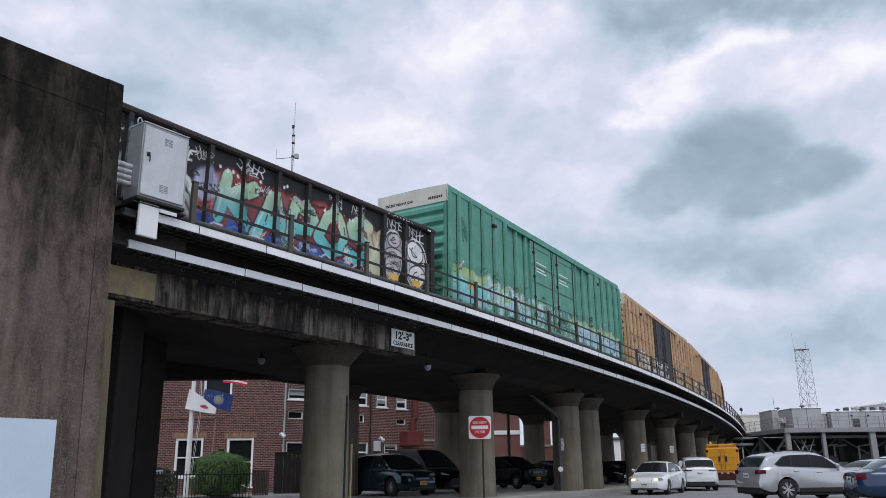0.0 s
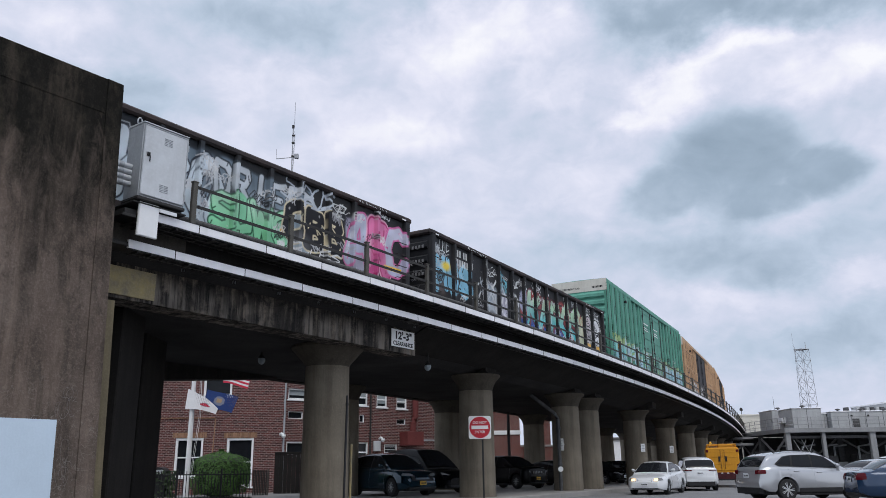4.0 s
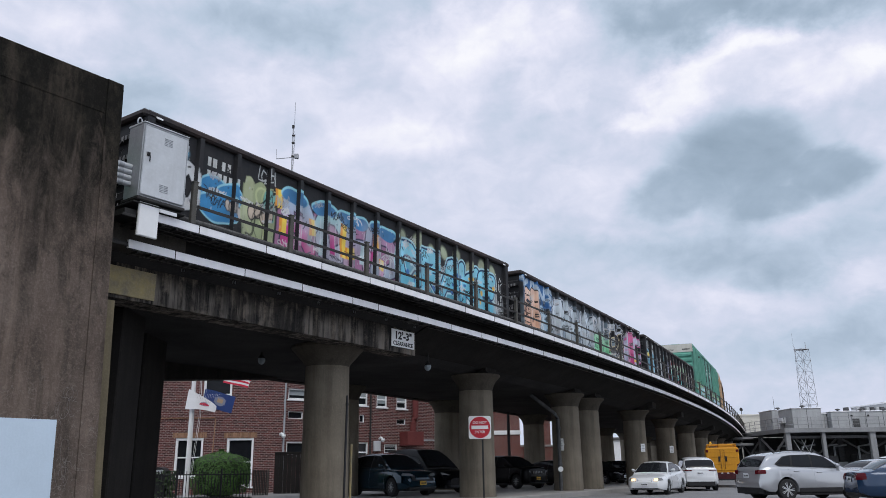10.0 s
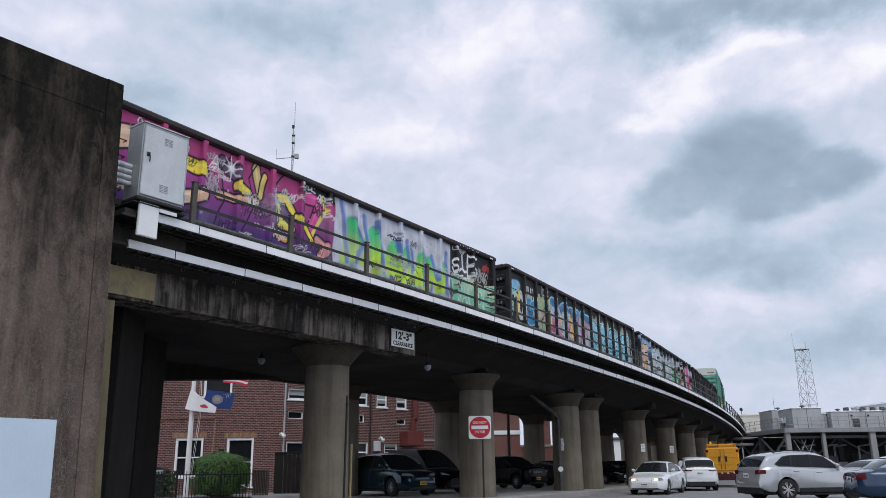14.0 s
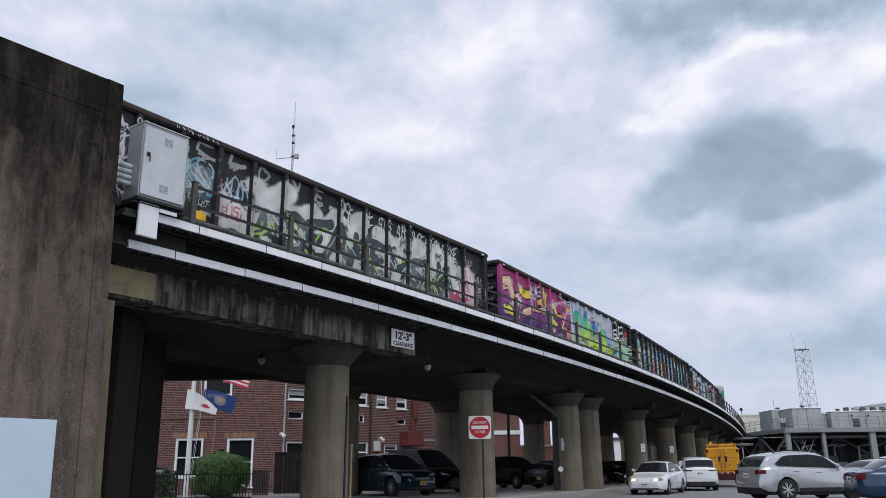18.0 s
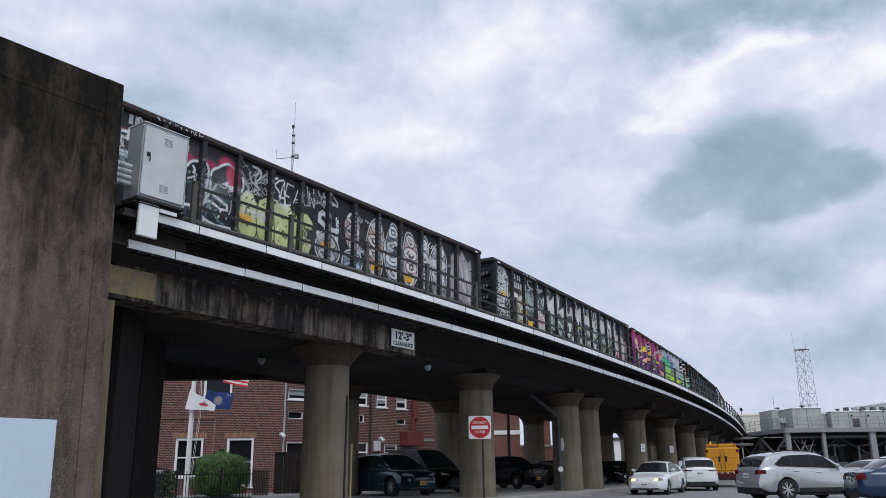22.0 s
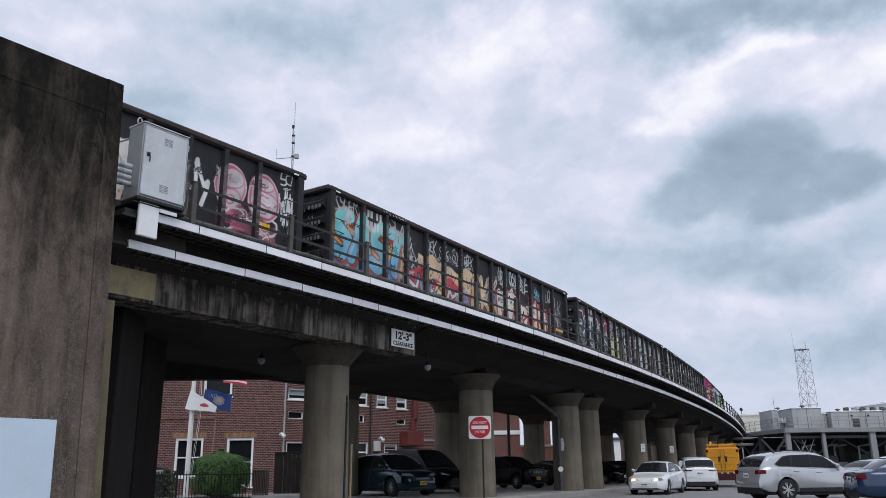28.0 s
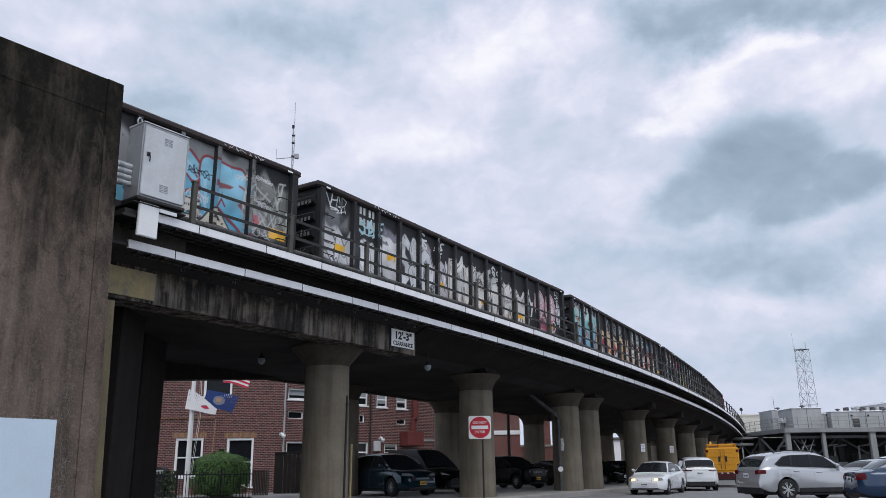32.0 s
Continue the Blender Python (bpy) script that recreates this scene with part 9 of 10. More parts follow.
class Body:
    """The outline of one car: lengths in metres, x forward."""

    def __init__(self, k):
        self.L, self.W, self.zr, self.roof_half, self.axles = k.get("L"), k.get("W"), k.get("zr"), k.get("roof_half"), k.get("axles")
        self.r, self.arch, self.sill, self.belt, self.line = k.get("r"), k.get("arch"), k.get("sill"), k.get("belt"), k.get("line")
        self.panes, self.screen, self.rear, self.mirror, self.seams = k.get("panes"), k.get("screen"), k.get("rear"), k.get("mirror"), k.get("seams")
        self.handles, self.hips, self.crown, self.tyre, self.rim = k.get("handles"), k.get("hips"), k.get("crown"), k.get("tyre"), k.get("rim")
        self.spokes, self.dark_rim, self.corner, self.trim, self.rails = k.get("spokes"), k.get("dark_rim"), k.get("corner"), k.get("trim"), k.get("rails")
        self.upright, self.bars, self.grille, self.plate, self.plate_mat = k.get("upright"), k.get("bars"), k.get("grille"), k.get("plate"), k.get("plate_mat")
        self.valance, self.lamp_z, self.lamp_w, self.lamp_h, self.tail_z = k.get("valance"), k.get("lamp_z"), k.get("lamp_w"), k.get("lamp_h"), k.get("tail_z")
        self.tail_w, self.tail_h, self.slim, self.glass = k.get("tail_w"), k.get("tail_h"), k.get("slim"), k.get("glass")
        self.h = self.L / 2

    def half(self, x):
        e = (abs(x) - (self.h - self.corner)) / self.corner
        w = self.W / 2
        if e > 0:
            w *= 1 - (0.34 if x > 0 else 0.24) * min(e, 1) ** 2.4
        else:
            w *= 1 - 0.02 * (x / self.h) ** 2
        if self.hips:
            for xa in self.axles:
                w += self.hips * math.exp(-((x - xa) / 0.55) ** 2)
        return w

    def foot(self, x):
        z = curve_at(self.sill, x)
        for xa in self.axles:
            d = abs(x - xa)
            if d < self.arch:
                z = max(z, self.r + math.sqrt(max(self.arch ** 2 - d * d, 0)) * 0.98)
        return z

    def top(self, x):
        return curve_at(self.belt, x)

    def side(self, x, z):
        lo, hi = 0.22, self.top(x)
        t = min(max((z - lo) / max(hi - lo, 0.05), 0), 1)
        return self.half(x) * curve_at(SIDE, t)

    def roof(self, x):
        return max(curve_at(self.line, x), self.top(x) - 0.05)

    def cabin(self, x, z):
        """Half width of the cabin at a height."""
        zt = self.top(x)
        t = min(max((z - zt) / max(self.zr - zt, 0.1), 0), 1)
        hb = self.half(x) * 0.885
        return hb - (hb - self.roof_half) * (t * 0.55 + 0.45 * t * t)


def build_car(name, label, b, paint, lit=False, group="", rim=None, detail=1.0):
    car = thing(name, label, "car", group=group)
    # lower body
    xs = sorted(set([round(v, 4) for v in np.linspace(-b.h, b.h, int(64 * detail))] +
                    [round(xa + b.arch * math.cos(a), 4) for xa in b.axles for a in np.linspace(0.0, math.pi, 17)]))
    rings = []
    for x in xs:
        zf, zt, w = b.foot(x), b.top(x), b.half(x)
        zf = min(zf, zt - 0.06)
        p = [(0.0, zf), (w * 0.80, zf), (b.side(x, zf) - 0.02, zf + 0.004)]
        for k in (0.04, 0.2, 0.36, 0.5, 0.62, 0.74, 0.84, 0.92, 0.97, 1.0):
            z = zf + (zt - zf) * k
            p.append((b.side(x, z), z))
        crown = b.crown * (w / (b.W / 2))
        p += [(w * 0.83, zt + 0.014), (w * 0.66, zt + 0.020 + 0.35 * crown), (w * 0.36, zt + 0.022 + 0.8 * crown), (0.0, zt + 0.022 + crown)]
        rings.append([(x, -y, z) for y, z in p] + [(x, y, z) for y, z in reversed(p[1:-1])])
    part("body", Geo().loft(rings), paint, car, smooth=True)
    # cabin
    x0, x1 = b.line[0][0], b.line[-1][0]
    rings = []
    for x in np.linspace(x0, x1, int(40 * detail)):
        zt, zr = b.top(x), b.roof(x)
        hgt = max(zr - zt, 0.01)
        base = zt - 0.04
        p = []
        for k in (0.0, 0.25, 0.5, 0.72, 0.86):
            z = zt + hgt * k
            p.append((b.cabin(x, z), z if k else base))
        e = b.cabin(x, zr)
        p += [(e - 0.022, zr - hgt * 0.055), (e - 0.06, zr - hgt * 0.012), (e * 0.82, zr + 0.008), (e * 0.45, zr + 0.022), (0.0, zr + 0.028)]
        rings.append([(x, -y, z) for y, z in p] + [(x, y, z) for y, z in reversed(p[:-1])])
    part("cabin", Geo().loft(rings, True, True), paint, car, smooth=True)

    def sheet(nm, poly, s, off, material, parent=car, label=""):
        """A pane or panel on the cabin's side, bounded by (x, z) corners, following its curve."""
        z0, z1 = min(p[1] for p in poly), max(p[1] for p in poly)
        rows = []
        for k in range(25):
            q = 1 - (1 - k / 24) ** 2.2
            z = z0 + 0.0005 + (z1 - z0 - 0.001) * q
            cut = []
            for (xa, za), (xb, zb) in zip(poly, poly[1:] + poly[:1]):
                if (za - z) * (zb - z) <= 0 and za != zb:
                    cut.append(xa + (xb - xa) * (z - za) / (zb - za))
            xa, xb = min(cut), max(cut)
            rows.append([(x, s * (b.cabin(x, z) + off), z) for x in np.linspace(xa, xb, 15)])
        if s > 0:
            rows = [r[::-1] for r in rows]
        return part(nm, Geo().loft(rows, False, False), material, parent, label, smooth=True)

    def skin(y, z, sx):
        """How far forward (or back) the body reaches at a width and height."""
        x = b.h
        while x > b.h - 0.9 and (b.top(sx * x) + 0.018 < z or b.half(sx * x) * 0.985 < abs(y)):
            x -= 0.0025
        return sx * x

    def lens(nm, s, sx, y0, back, lo, hi, material, parent=car, label="", off=0.014, start=None):
        """A lamp or panel laid over the corner of the body: inner and outer height (low, high)."""
        ye = b.half(sx * (b.h - 0.05)) * 0.93
        cols = [(True, y) for y in np.linspace(y0, max(ye, y0 + 0.02), 12)] + ([(False, v) for v in np.linspace(0.06, back, 12)] if back > 0.1 else [])
        if start is not None:
            cols = [(False, v) for v in np.linspace(start, back, 5)]
        rows = []
        for k, (front, v) in enumerate(cols):
            t = k / (len(cols) - 1)
            a, c = lo[0] + (lo[1] - lo[0]) * t, hi[0] + (hi[1] - hi[0]) * t
            ring = []
            for z in np.linspace(a, c, 8):
                if front:
                    ring.append((skin(v, z, sx) + sx * off, s * v, z))
                else:
                    x = min(b.h - v, abs(skin(0.0, z, sx)))
                    ring.append((sx * x + sx * off * 0.3, s * (b.side(sx * x, z) + off), z))
            rows.append(ring)
        if s * sx > 0:
            rows = rows[::-1]
        return part(nm, Geo().loft(rows, False, False), material, parent, label, smooth=True)

    for s in (-1, 1):
        if b.trim:
            sheet("window_trim", b.trim, s, 0.007, M_RUBBER)
        for poly in b.panes:
            sheet("side_window", poly, s, 0.011, M_PANE if b.glass else M_GLASS)
    # windscreen and rear window
    for nm, (xa, xb, ka, kb) in (("windscreen", b.screen), ("rear_window", b.rear)):
        rings = []
        for i in range(13):
            t = i / 12
            x = xa + (xb - xa) * t
            zr = b.roof(x)
            e, hg = b.cabin(x, zr), max(zr - b.top(x), 0.01)
            k = min(ka + (kb - ka) * t, 0.985)
            rise = [(0.0, 0.028), (0.45, 0.022), (0.82, 0.008), (1 - 0.06 / e, -0.012 * hg), (1 - 0.022 / e, -0.055 * hg), (1.0, -0.10 * hg)]
            rings.append([(x, y * k * e, zr + 0.007 + np.interp(abs(y) * k, [r[0] for r in rise], [r[1] for r in rise])) for y in np.linspace(-1, 1, 21)])
        if xa < xb:
            rings = rings[::-1]
        part(nm, Geo().loft(rings, False, False), b.glass or M_GLASS, car, smooth=True)
    # wheels
    for i, xa in enumerate(b.axles):
        for s in (-1, 1):
            make_wheel(car, b, xa, s, rim or M_GALV)
    # inner arches, so that no light shows through
    part("underbody", Geo().box(-b.h + 0.25, b.h - 0.25, -b.W / 2 + 0.26, b.W / 2 - 0.26, 0.2, 0.62, 0.04), M_BLACK, car)
    # lamps, grille, plates
    for s in (-1, 1):
        h2 = b.lamp_h / 2
        y0 = b.half(b.h - 0.05) * 0.93 - b.lamp_w * 0.55
        if b.slim:
            hl = lens("headlamp", s, 1, y0, b.lamp_w * 0.5, (b.lamp_z - h2 * 0.9, b.lamp_z - h2 * 0.4), (b.lamp_z + h2 * 0.6, b.lamp_z + h2 * 1.3), M_LAMP_DARK)
        else:
            hl = lens("headlamp", s, 1, y0, b.lamp_w * 0.8, (b.lamp_z - h2 * 0.8, b.lamp_z - h2 * 0.2), (b.lamp_z + h2, b.lamp_z + h2 * 1.3), M_LENS)
        if b.slim:
            lens("lamp_strip", s, 1, y0 + 0.14, b.lamp_w * 0.5, (b.lamp_z - h2 * 0.95, b.lamp_z - h2 * 0.45), (b.lamp_z - h2 * 0.55, b.lamp_z - h2 * 0.1), M_WHITE, hl, "white lamp strip", 0.019)
            lens("lamp_strip", s, 1, y0, b.lamp_w * 0.5, (b.lamp_z - h2 * 0.2, b.lamp_z - h2 * 0.45), (b.lamp_z + h2 * 0.2, b.lamp_z + h2 * 1.3), M_WHITE, hl, "white lamp strip", 0.019, b.lamp_w * 0.5 - 0.05)
        if lit:
            lens("lit_bulb", s, 1, y0 + 0.02, 0.05, (b.lamp_z - h2 * 0.6,) * 2, (b.lamp_z + h2 * 0.8,) * 2, M_LIT, hl, "lit warm bulb", 0.020)
        h2 = b.tail_h / 2
        y0 = b.half(-b.h + 0.05) * 0.93 - b.tail_w * 0.55
        lens("tail_lamp", s, -1, y0, b.tail_w * 0.7, (b.tail_z - h2, b.tail_z - h2 * 0.7), (b.tail_z + h2, b.tail_z + h2 * 1.2), M_TAIL)
        # mirror
        mz = b.mirror[1]
        my = b.cabin(b.mirror[0], mz)
        g = Geo()
        rings = []
        mx = b.mirror[0]
        for t in np.linspace(0, 1, 11):
            # the shell sweeps back and up towards its tip; its rear is cut flat for the glass
            q = min(1.0, 0.30 + 1.5 * t) * (1.0 if t < 0.8 else math.sqrt(max(1 - ((t - 0.8) / 0.215) ** 2, 0.01)))
            ring = []
            for a in np.linspace(0, 2 * math.pi, 25)[:-1]:
                ca, sa = math.cos(a), math.sin(a)
                dx = 0.115 * ca if ca > 0 else 0.055 * math.copysign(abs(ca) ** 0.35, ca)
                ring.append((mx - 0.015 - 0.07 * t + dx * q, s * (my + 0.055 + 0.185 * t), mz + 0.045 + 0.02 * t + 0.066 * q * math.copysign(abs(sa) ** 0.75, sa) * (1.0 if sa < 0 else 0.95)))
            rings.append(ring)
        g.loft(rings)
        # the foot rises from the door
        yb = b.side(mx + 0.06, b.top(mx + 0.06) - 0.05)
        foot = []
        for t in np.linspace(0, 1, 6):
            w = 0.075 - 0.025 * t
            cx, cy, cz = mx + 0.07 - 0.05 * t, yb - 0.02 + (my + 0.12 - yb + 0.02) * t, b.top(mx) - 0.045 + (mz + 0.02 - b.top(mx) + 0.045) * t
            foot.append([(cx + w * math.cos(a), s * (cy + 0.022 * math.sin(a) * (1 - t)), cz + 0.03 * math.sin(a) * (0.6 + 0.4 * t)) for a in np.linspace(0, 2 * math.pi, 13)[:-1]])
        g.loft(foot)
        part("mirror", g, paint, car, smooth=True)
        # door seams and handles
        for x0s, lean in b.seams:
            pts = []
            for k in np.linspace(0, 1, 25):
                z = b.foot(x0s) + 0.02 + (b.top(x0s) - 0.02 - b.foot(x0s)) * k
                pts.append((x0s + lean * k, s * (b.side(x0s + lean * k, z) + 0.001), z))
            part("door_seam", Geo().tube(pts, 0.0032, 5), M_SEAM, car)
        for xh in b.handles:
            z = b.top(xh) - 0.13
            y = b.side(xh, z)
            g = Geo().box(xh - 0.11, xh + 0.11, min(s * (y - 0.01), s * (y + 0.035)), max(s * (y - 0.01), s * (y + 0.035)), z - 0.018, z + 0.018, 0.012)
            part("door_handle", g, paint, car)
        # sill strip
        xa, xb = b.axles[1] + b.arch + 0.02, b.axles[0] - b.arch - 0.02
        g = Geo().box(xa, xb, min(s * (b.W / 2 * 0.9), s * (b.W / 2 * 0.965)), max(s * (b.W / 2 * 0.9), s * (b.W / 2 * 0.965)), 0.18, 0.26, 0.02)
        part("sill", g, M_BLACK, car)
    gw, gz0, gz1 = b.grille
    if gw:
        rows = [[(skin(y, z, 1) + 0.014, y, z) for z in np.linspace(gz0, gz1, 9)] for y in np.linspace(-gw, gw, 25)]
        gr = part("grille", Geo().loft(rows, False, False), M_BLACK, car, smooth=True)
        for k in range(b.bars):
            y = -gw + (k + 0.5) * 2 * gw / b.bars
            if b.upright:
                part("grille_slot", Geo().tube([(skin(y, z, 1) + 0.01, y, z) for z in np.linspace(gz0 + 0.02, gz1 - 0.02, 4)], 0.02, 6), M_GALV, gr)
            else:
                z = gz0 + (k + 0.5) * (gz1 - gz0) / b.bars
                part("grille_bar", Geo().tube([(skin(y, z, 1) + 0.010, y, z) for y in np.linspace(-gw + 0.02, gw - 0.02, 9)], 0.009, 5), M_GALV if not b.slim else M_BLACK, gr)
    part("front_air_intake", Geo().box(b.h - 0.15, b.h - 0.002, -b.W * 0.33, b.W * 0.33, 0.25, 0.36, 0.02), M_BLACK, car)
    part("rear_valance", Geo().box(-b.h + 0.004, -b.h + 0.2, -b.W * 0.36, b.W * 0.36, 0.24, 0.24 + b.valance, 0.02), M_BLACK, car)
    for x, s, z in ((b.h + 0.014, 1, b.plate[0]), (-b.h - 0.014, -1, b.plate[1])):
        g = Geo().box(min(x, x + s * 0.012), max(x, x + s * 0.012), -0.155, 0.155, z - 0.075, z + 0.075, 0.006)
        pl = part("number_plate", g, b.plate_mat, car)
        g = Geo()
        for i in range(6):
            g.box(min(x + s * 0.012, x + s * 0.015), max(x + s * 0.012, x + s * 0.015), -0.12 + i * 0.042, -0.12 + i * 0.042 + 0.028, z - 0.03, z + 0.025)
        tagged(part("plate_bars", g, M_INK, pl), kind="stuff")
    if b.rails:
        for s in (-1, 1):
            pts = [(x, s * (b.roof_half - 0.10), b.roof(x) + 0.055) for x in np.linspace(*b.rails, 8)]
            pts = [(pts[0][0] + 0.1, pts[0][1], pts[0][2] - 0.05)] + pts + [(pts[-1][0] - 0.1, pts[-1][1], pts[-1][2] - 0.05)]
            part("roof_rail", Geo().tube(pts, 0.017, 6), M_BLACK, car)
    return car


def make_wheel(car, b, xa, s, rim):
    r, wd, n = b.r, b.tyre, 28
    y0 = s * (b.W / 2 - 0.03 - wd / 2)
    def ring_set(prof):
        return [[(rr * math.cos(2 * math.pi * k / n), s * yy, rr * math.sin(2 * math.pi * k / n)) for k in range(n)] for rr, yy in prof]
    ri = r * b.rim
    prof = [(ri, -wd / 2), (r - 0.03, -wd / 2), (r, -wd / 2 + 0.03), (r, wd / 2 - 0.03), (r - 0.025, wd / 2), (ri + 0.02, wd / 2 + 0.004), (ri, wd / 2 - 0.01)]
    rings = ring_set(prof)
    w = part("wheel", Geo().loft(rings if s > 0 else [q[::-1] for q in rings]), M_RUBBER, car, "black rubber tyre", m=pose(xa, y0, r), smooth=True)
    prof = [(ri, wd / 2 - 0.008), (ri - 0.02, wd / 2 + 0.004), (ri - 0.035, wd / 2 - 0.01), (ri - 0.045, wd / 2 - 0.07), (0.03, wd / 2 - 0.075), (0.02, wd / 2 - 0.075)]
    rings = ring_set(prof)
    part("rim", Geo().loft(rings if s > 0 else [q[::-1] for q in rings]), M_BLACK if b.dark_rim else rim, w, smooth=True)
    for k in range(b.spokes):
        a = 2 * math.pi * k / b.spokes
        m = Matrix.Rotation(a, 4, "Y")
        g = Geo()
        sw = 0.052 if b.spokes <= 5 else 0.036
        for da in ((-0.13, 0.13) if b.spokes <= 7 else (0.0,)):
            mm = m @ Matrix.Rotation(da, 4, "Y")
            ya, yb = sorted((s * (wd / 2 - 0.055), s * (wd / 2 - 0.006)))
            g.box(0.03, ri - 0.012, ya, yb, -sw / 2, sw / 2, 0.008, mm)
        part("spoke", g, rim, w)
    ya, yb = sorted((s * (wd / 2 - 0.06), s * (wd / 2 + 0.002)))
    part("hub", Geo().prism([(0.05 * math.cos(t), 0.05 * math.sin(t)) for t in np.linspace(0, 2 * math.pi, 13)[:-1]], 1, ya, yb), rim, w)
    return w


M_SEAM = surface("shut_line_grey", (0.26, 0.265, 0.27), rough=0.6, grain=30, stain=6, bump=0)
M_RIM = surface("bright_alloy", (0.62, 0.63, 0.65), (0.45, 0.46, 0.48), (0.75, 0.76, 0.78), 0.3, 0.5, grain=20, stain=4, bump=0)
P_NY = surface("yellow_plate", (0.70, 0.42, 0.05), (0.55, 0.33, 0.05), rough=0.4, grain=20, stain=6, bump=0)
P_WHITE = surface("white_plate", (0.7, 0.72, 0.75), rough=0.4, grain=20, stain=6, bump=0)

COMMON = dict(hips=0.0, crown=0.03, arch=0.39, r=0.33, tyre=0.22, rim=0.66, spokes=10, dark_rim=True, corner=0.75, trim=None, rails=None, upright=0, bars=3,
              grille=(0.45, 0.52, 0.66), plate=(0.45, 0.75), plate_mat=P_WHITE, valance=0.14, lamp_z=0.66, lamp_w=0.38, lamp_h=0.12, tail_z=0.85, tail_w=0.36, tail_h=0.16)


def body(**k):
    d = dict(COMMON)
    d.update(k)
    return Body(d)


def sedan_body(**k):
    d = dict(L=4.75, W=1.78, zr=1.43, roof_half=0.56, axles=(1.42, -1.25), r=0.315, arch=0.37, sill=[(-2.4, 0.36), (-2.0, 0.24), (2.0, 0.2), (2.4, 0.3)],
             belt=[(-2.375, 0.80), (-2.3, 0.92), (-1.7, 0.985), (-0.6, 0.95), (0.9, 0.90), (1.6, 0.80), (2.2, 0.68), (2.375, 0.50)],
             line=[(-1.95, 0.98), (-1.35, 1.27), (-0.75, 1.40), (-0.1, 1.43), (0.35, 1.38), (0.75, 1.20), (1.25, 0.90)],
             panes=[[(0.95, 0.985), (0.42, 1.31), (-0.10, 1.355), (-0.14, 0.985)], [(-0.2, 0.985), (-0.18, 1.355), (-0.75, 1.33), (-1.15, 1.20), (-1.2, 1.01)]],
             trim=[(1.0, 0.965), (0.42, 1.335), (-0.1, 1.38), (-0.78, 1.35), (-1.25, 1.2), (-1.28, 0.985)],
             screen=(1.18, 0.42, 0.97, 0.93), rear=(-1.85, -1.12, 0.95, 0.9), mirror=(0.78, 1.0), seams=[(0.92, 0.0), (-0.16, 0.0), (-0.98, -0.1)], handles=[0.05, -0.85],
             tail_z=0.82)
    d.update(k)
    return body(**d)


def suv_body(**k):
    d = dict(L=4.58, W=1.86, zr=1.66, roof_half=0.62, axles=(1.38, -1.30), r=0.355, arch=0.43, sill=[(-2.3, 0.46), (-1.9, 0.30), (1.9, 0.26), (2.3, 0.36)],
             belt=[(-2.29, 0.74), (-2.25, 1.02), (-1.9, 1.12), (-0.6, 1.07), (0.9, 1.02), (1.5, 0.97), (2.1, 0.84), (2.29, 0.60)],
             line=[(-2.24, 1.03), (-2.12, 1.20), (-1.86, 1.48), (-1.55, 1.58), (-0.6, 1.66), (0.15, 1.62), (0.60, 1.46), (1.28, 1.02)],
             panes=[[(0.96, 1.10), (0.42, 1.50), (-0.08, 1.56), (-0.14, 1.10)], [(-0.2, 1.10), (-0.16, 1.56), (-0.95, 1.555), (-1.05, 1.12)], [(-1.12, 1.13), (-1.04, 1.535), (-1.45, 1.47), (-1.85, 1.22)]],
             trim=[(1.03, 1.07), (0.43, 1.525), (-0.1, 1.59), (-1.0, 1.565), (-1.5, 1.50), (-1.93, 1.21), (-1.6, 1.11)],
             screen=(1.2, 0.35, 0.96, 0.92), rear=(-2.17, -1.82, 0.9, 0.84), mirror=(0.80, 1.12), seams=[(0.92, 0.0), (-0.17, 0.0), (-1.08, -0.12)], handles=[0.05, -0.88],
             tail_z=0.97, tail_h=0.14, tail_w=0.34, lamp_z=0.80, grille=(0.5, 0.60, 0.80), plate=(0.5, 0.86), valance=0.26, crown=0.035)
    d.update(k)
    return body(**d)


PAINT_WHITE = car_paint("white_car_paint", (0.64, 0.655, 0.675))
PAINT_SILVER = car_paint("silver_car_paint", (0.44, 0.45, 0.47), 0.24, 0.5)
PAINT_NAVY = car_paint("navy_car_paint", (0.006, 0.028, 0.075), 0.16, 0.25)
PAINT_TEAL = car_paint("dark_teal_car_paint", (0.006, 0.026, 0.044), 0.14, 0.3, 0.4)
PAINT_BLACK = car_paint("black_car_paint", (0.004, 0.004, 0.005), 0.22, 0.0, 0.0, 0.12)
PAINT_YELLOW = surface("yellow_truck_paint", (0.60, 0.27, 0.014), (0.38, 0.165, 0.012), (0.70, 0.36, 0.04), 0.45, grain=14, stain=1.5, streak=0.15, bump=0.05)
PAINT_MAROON = surface("maroon_bumper", (0.06, 0.010, 0.013), rough=0.5, grain=14, stain=3, bump=0.05)


def place(ob, x, y, ang, z=0.006):
    ob.matrix_basis = pose(x, y, z, 0, 0, ang)
    return ob


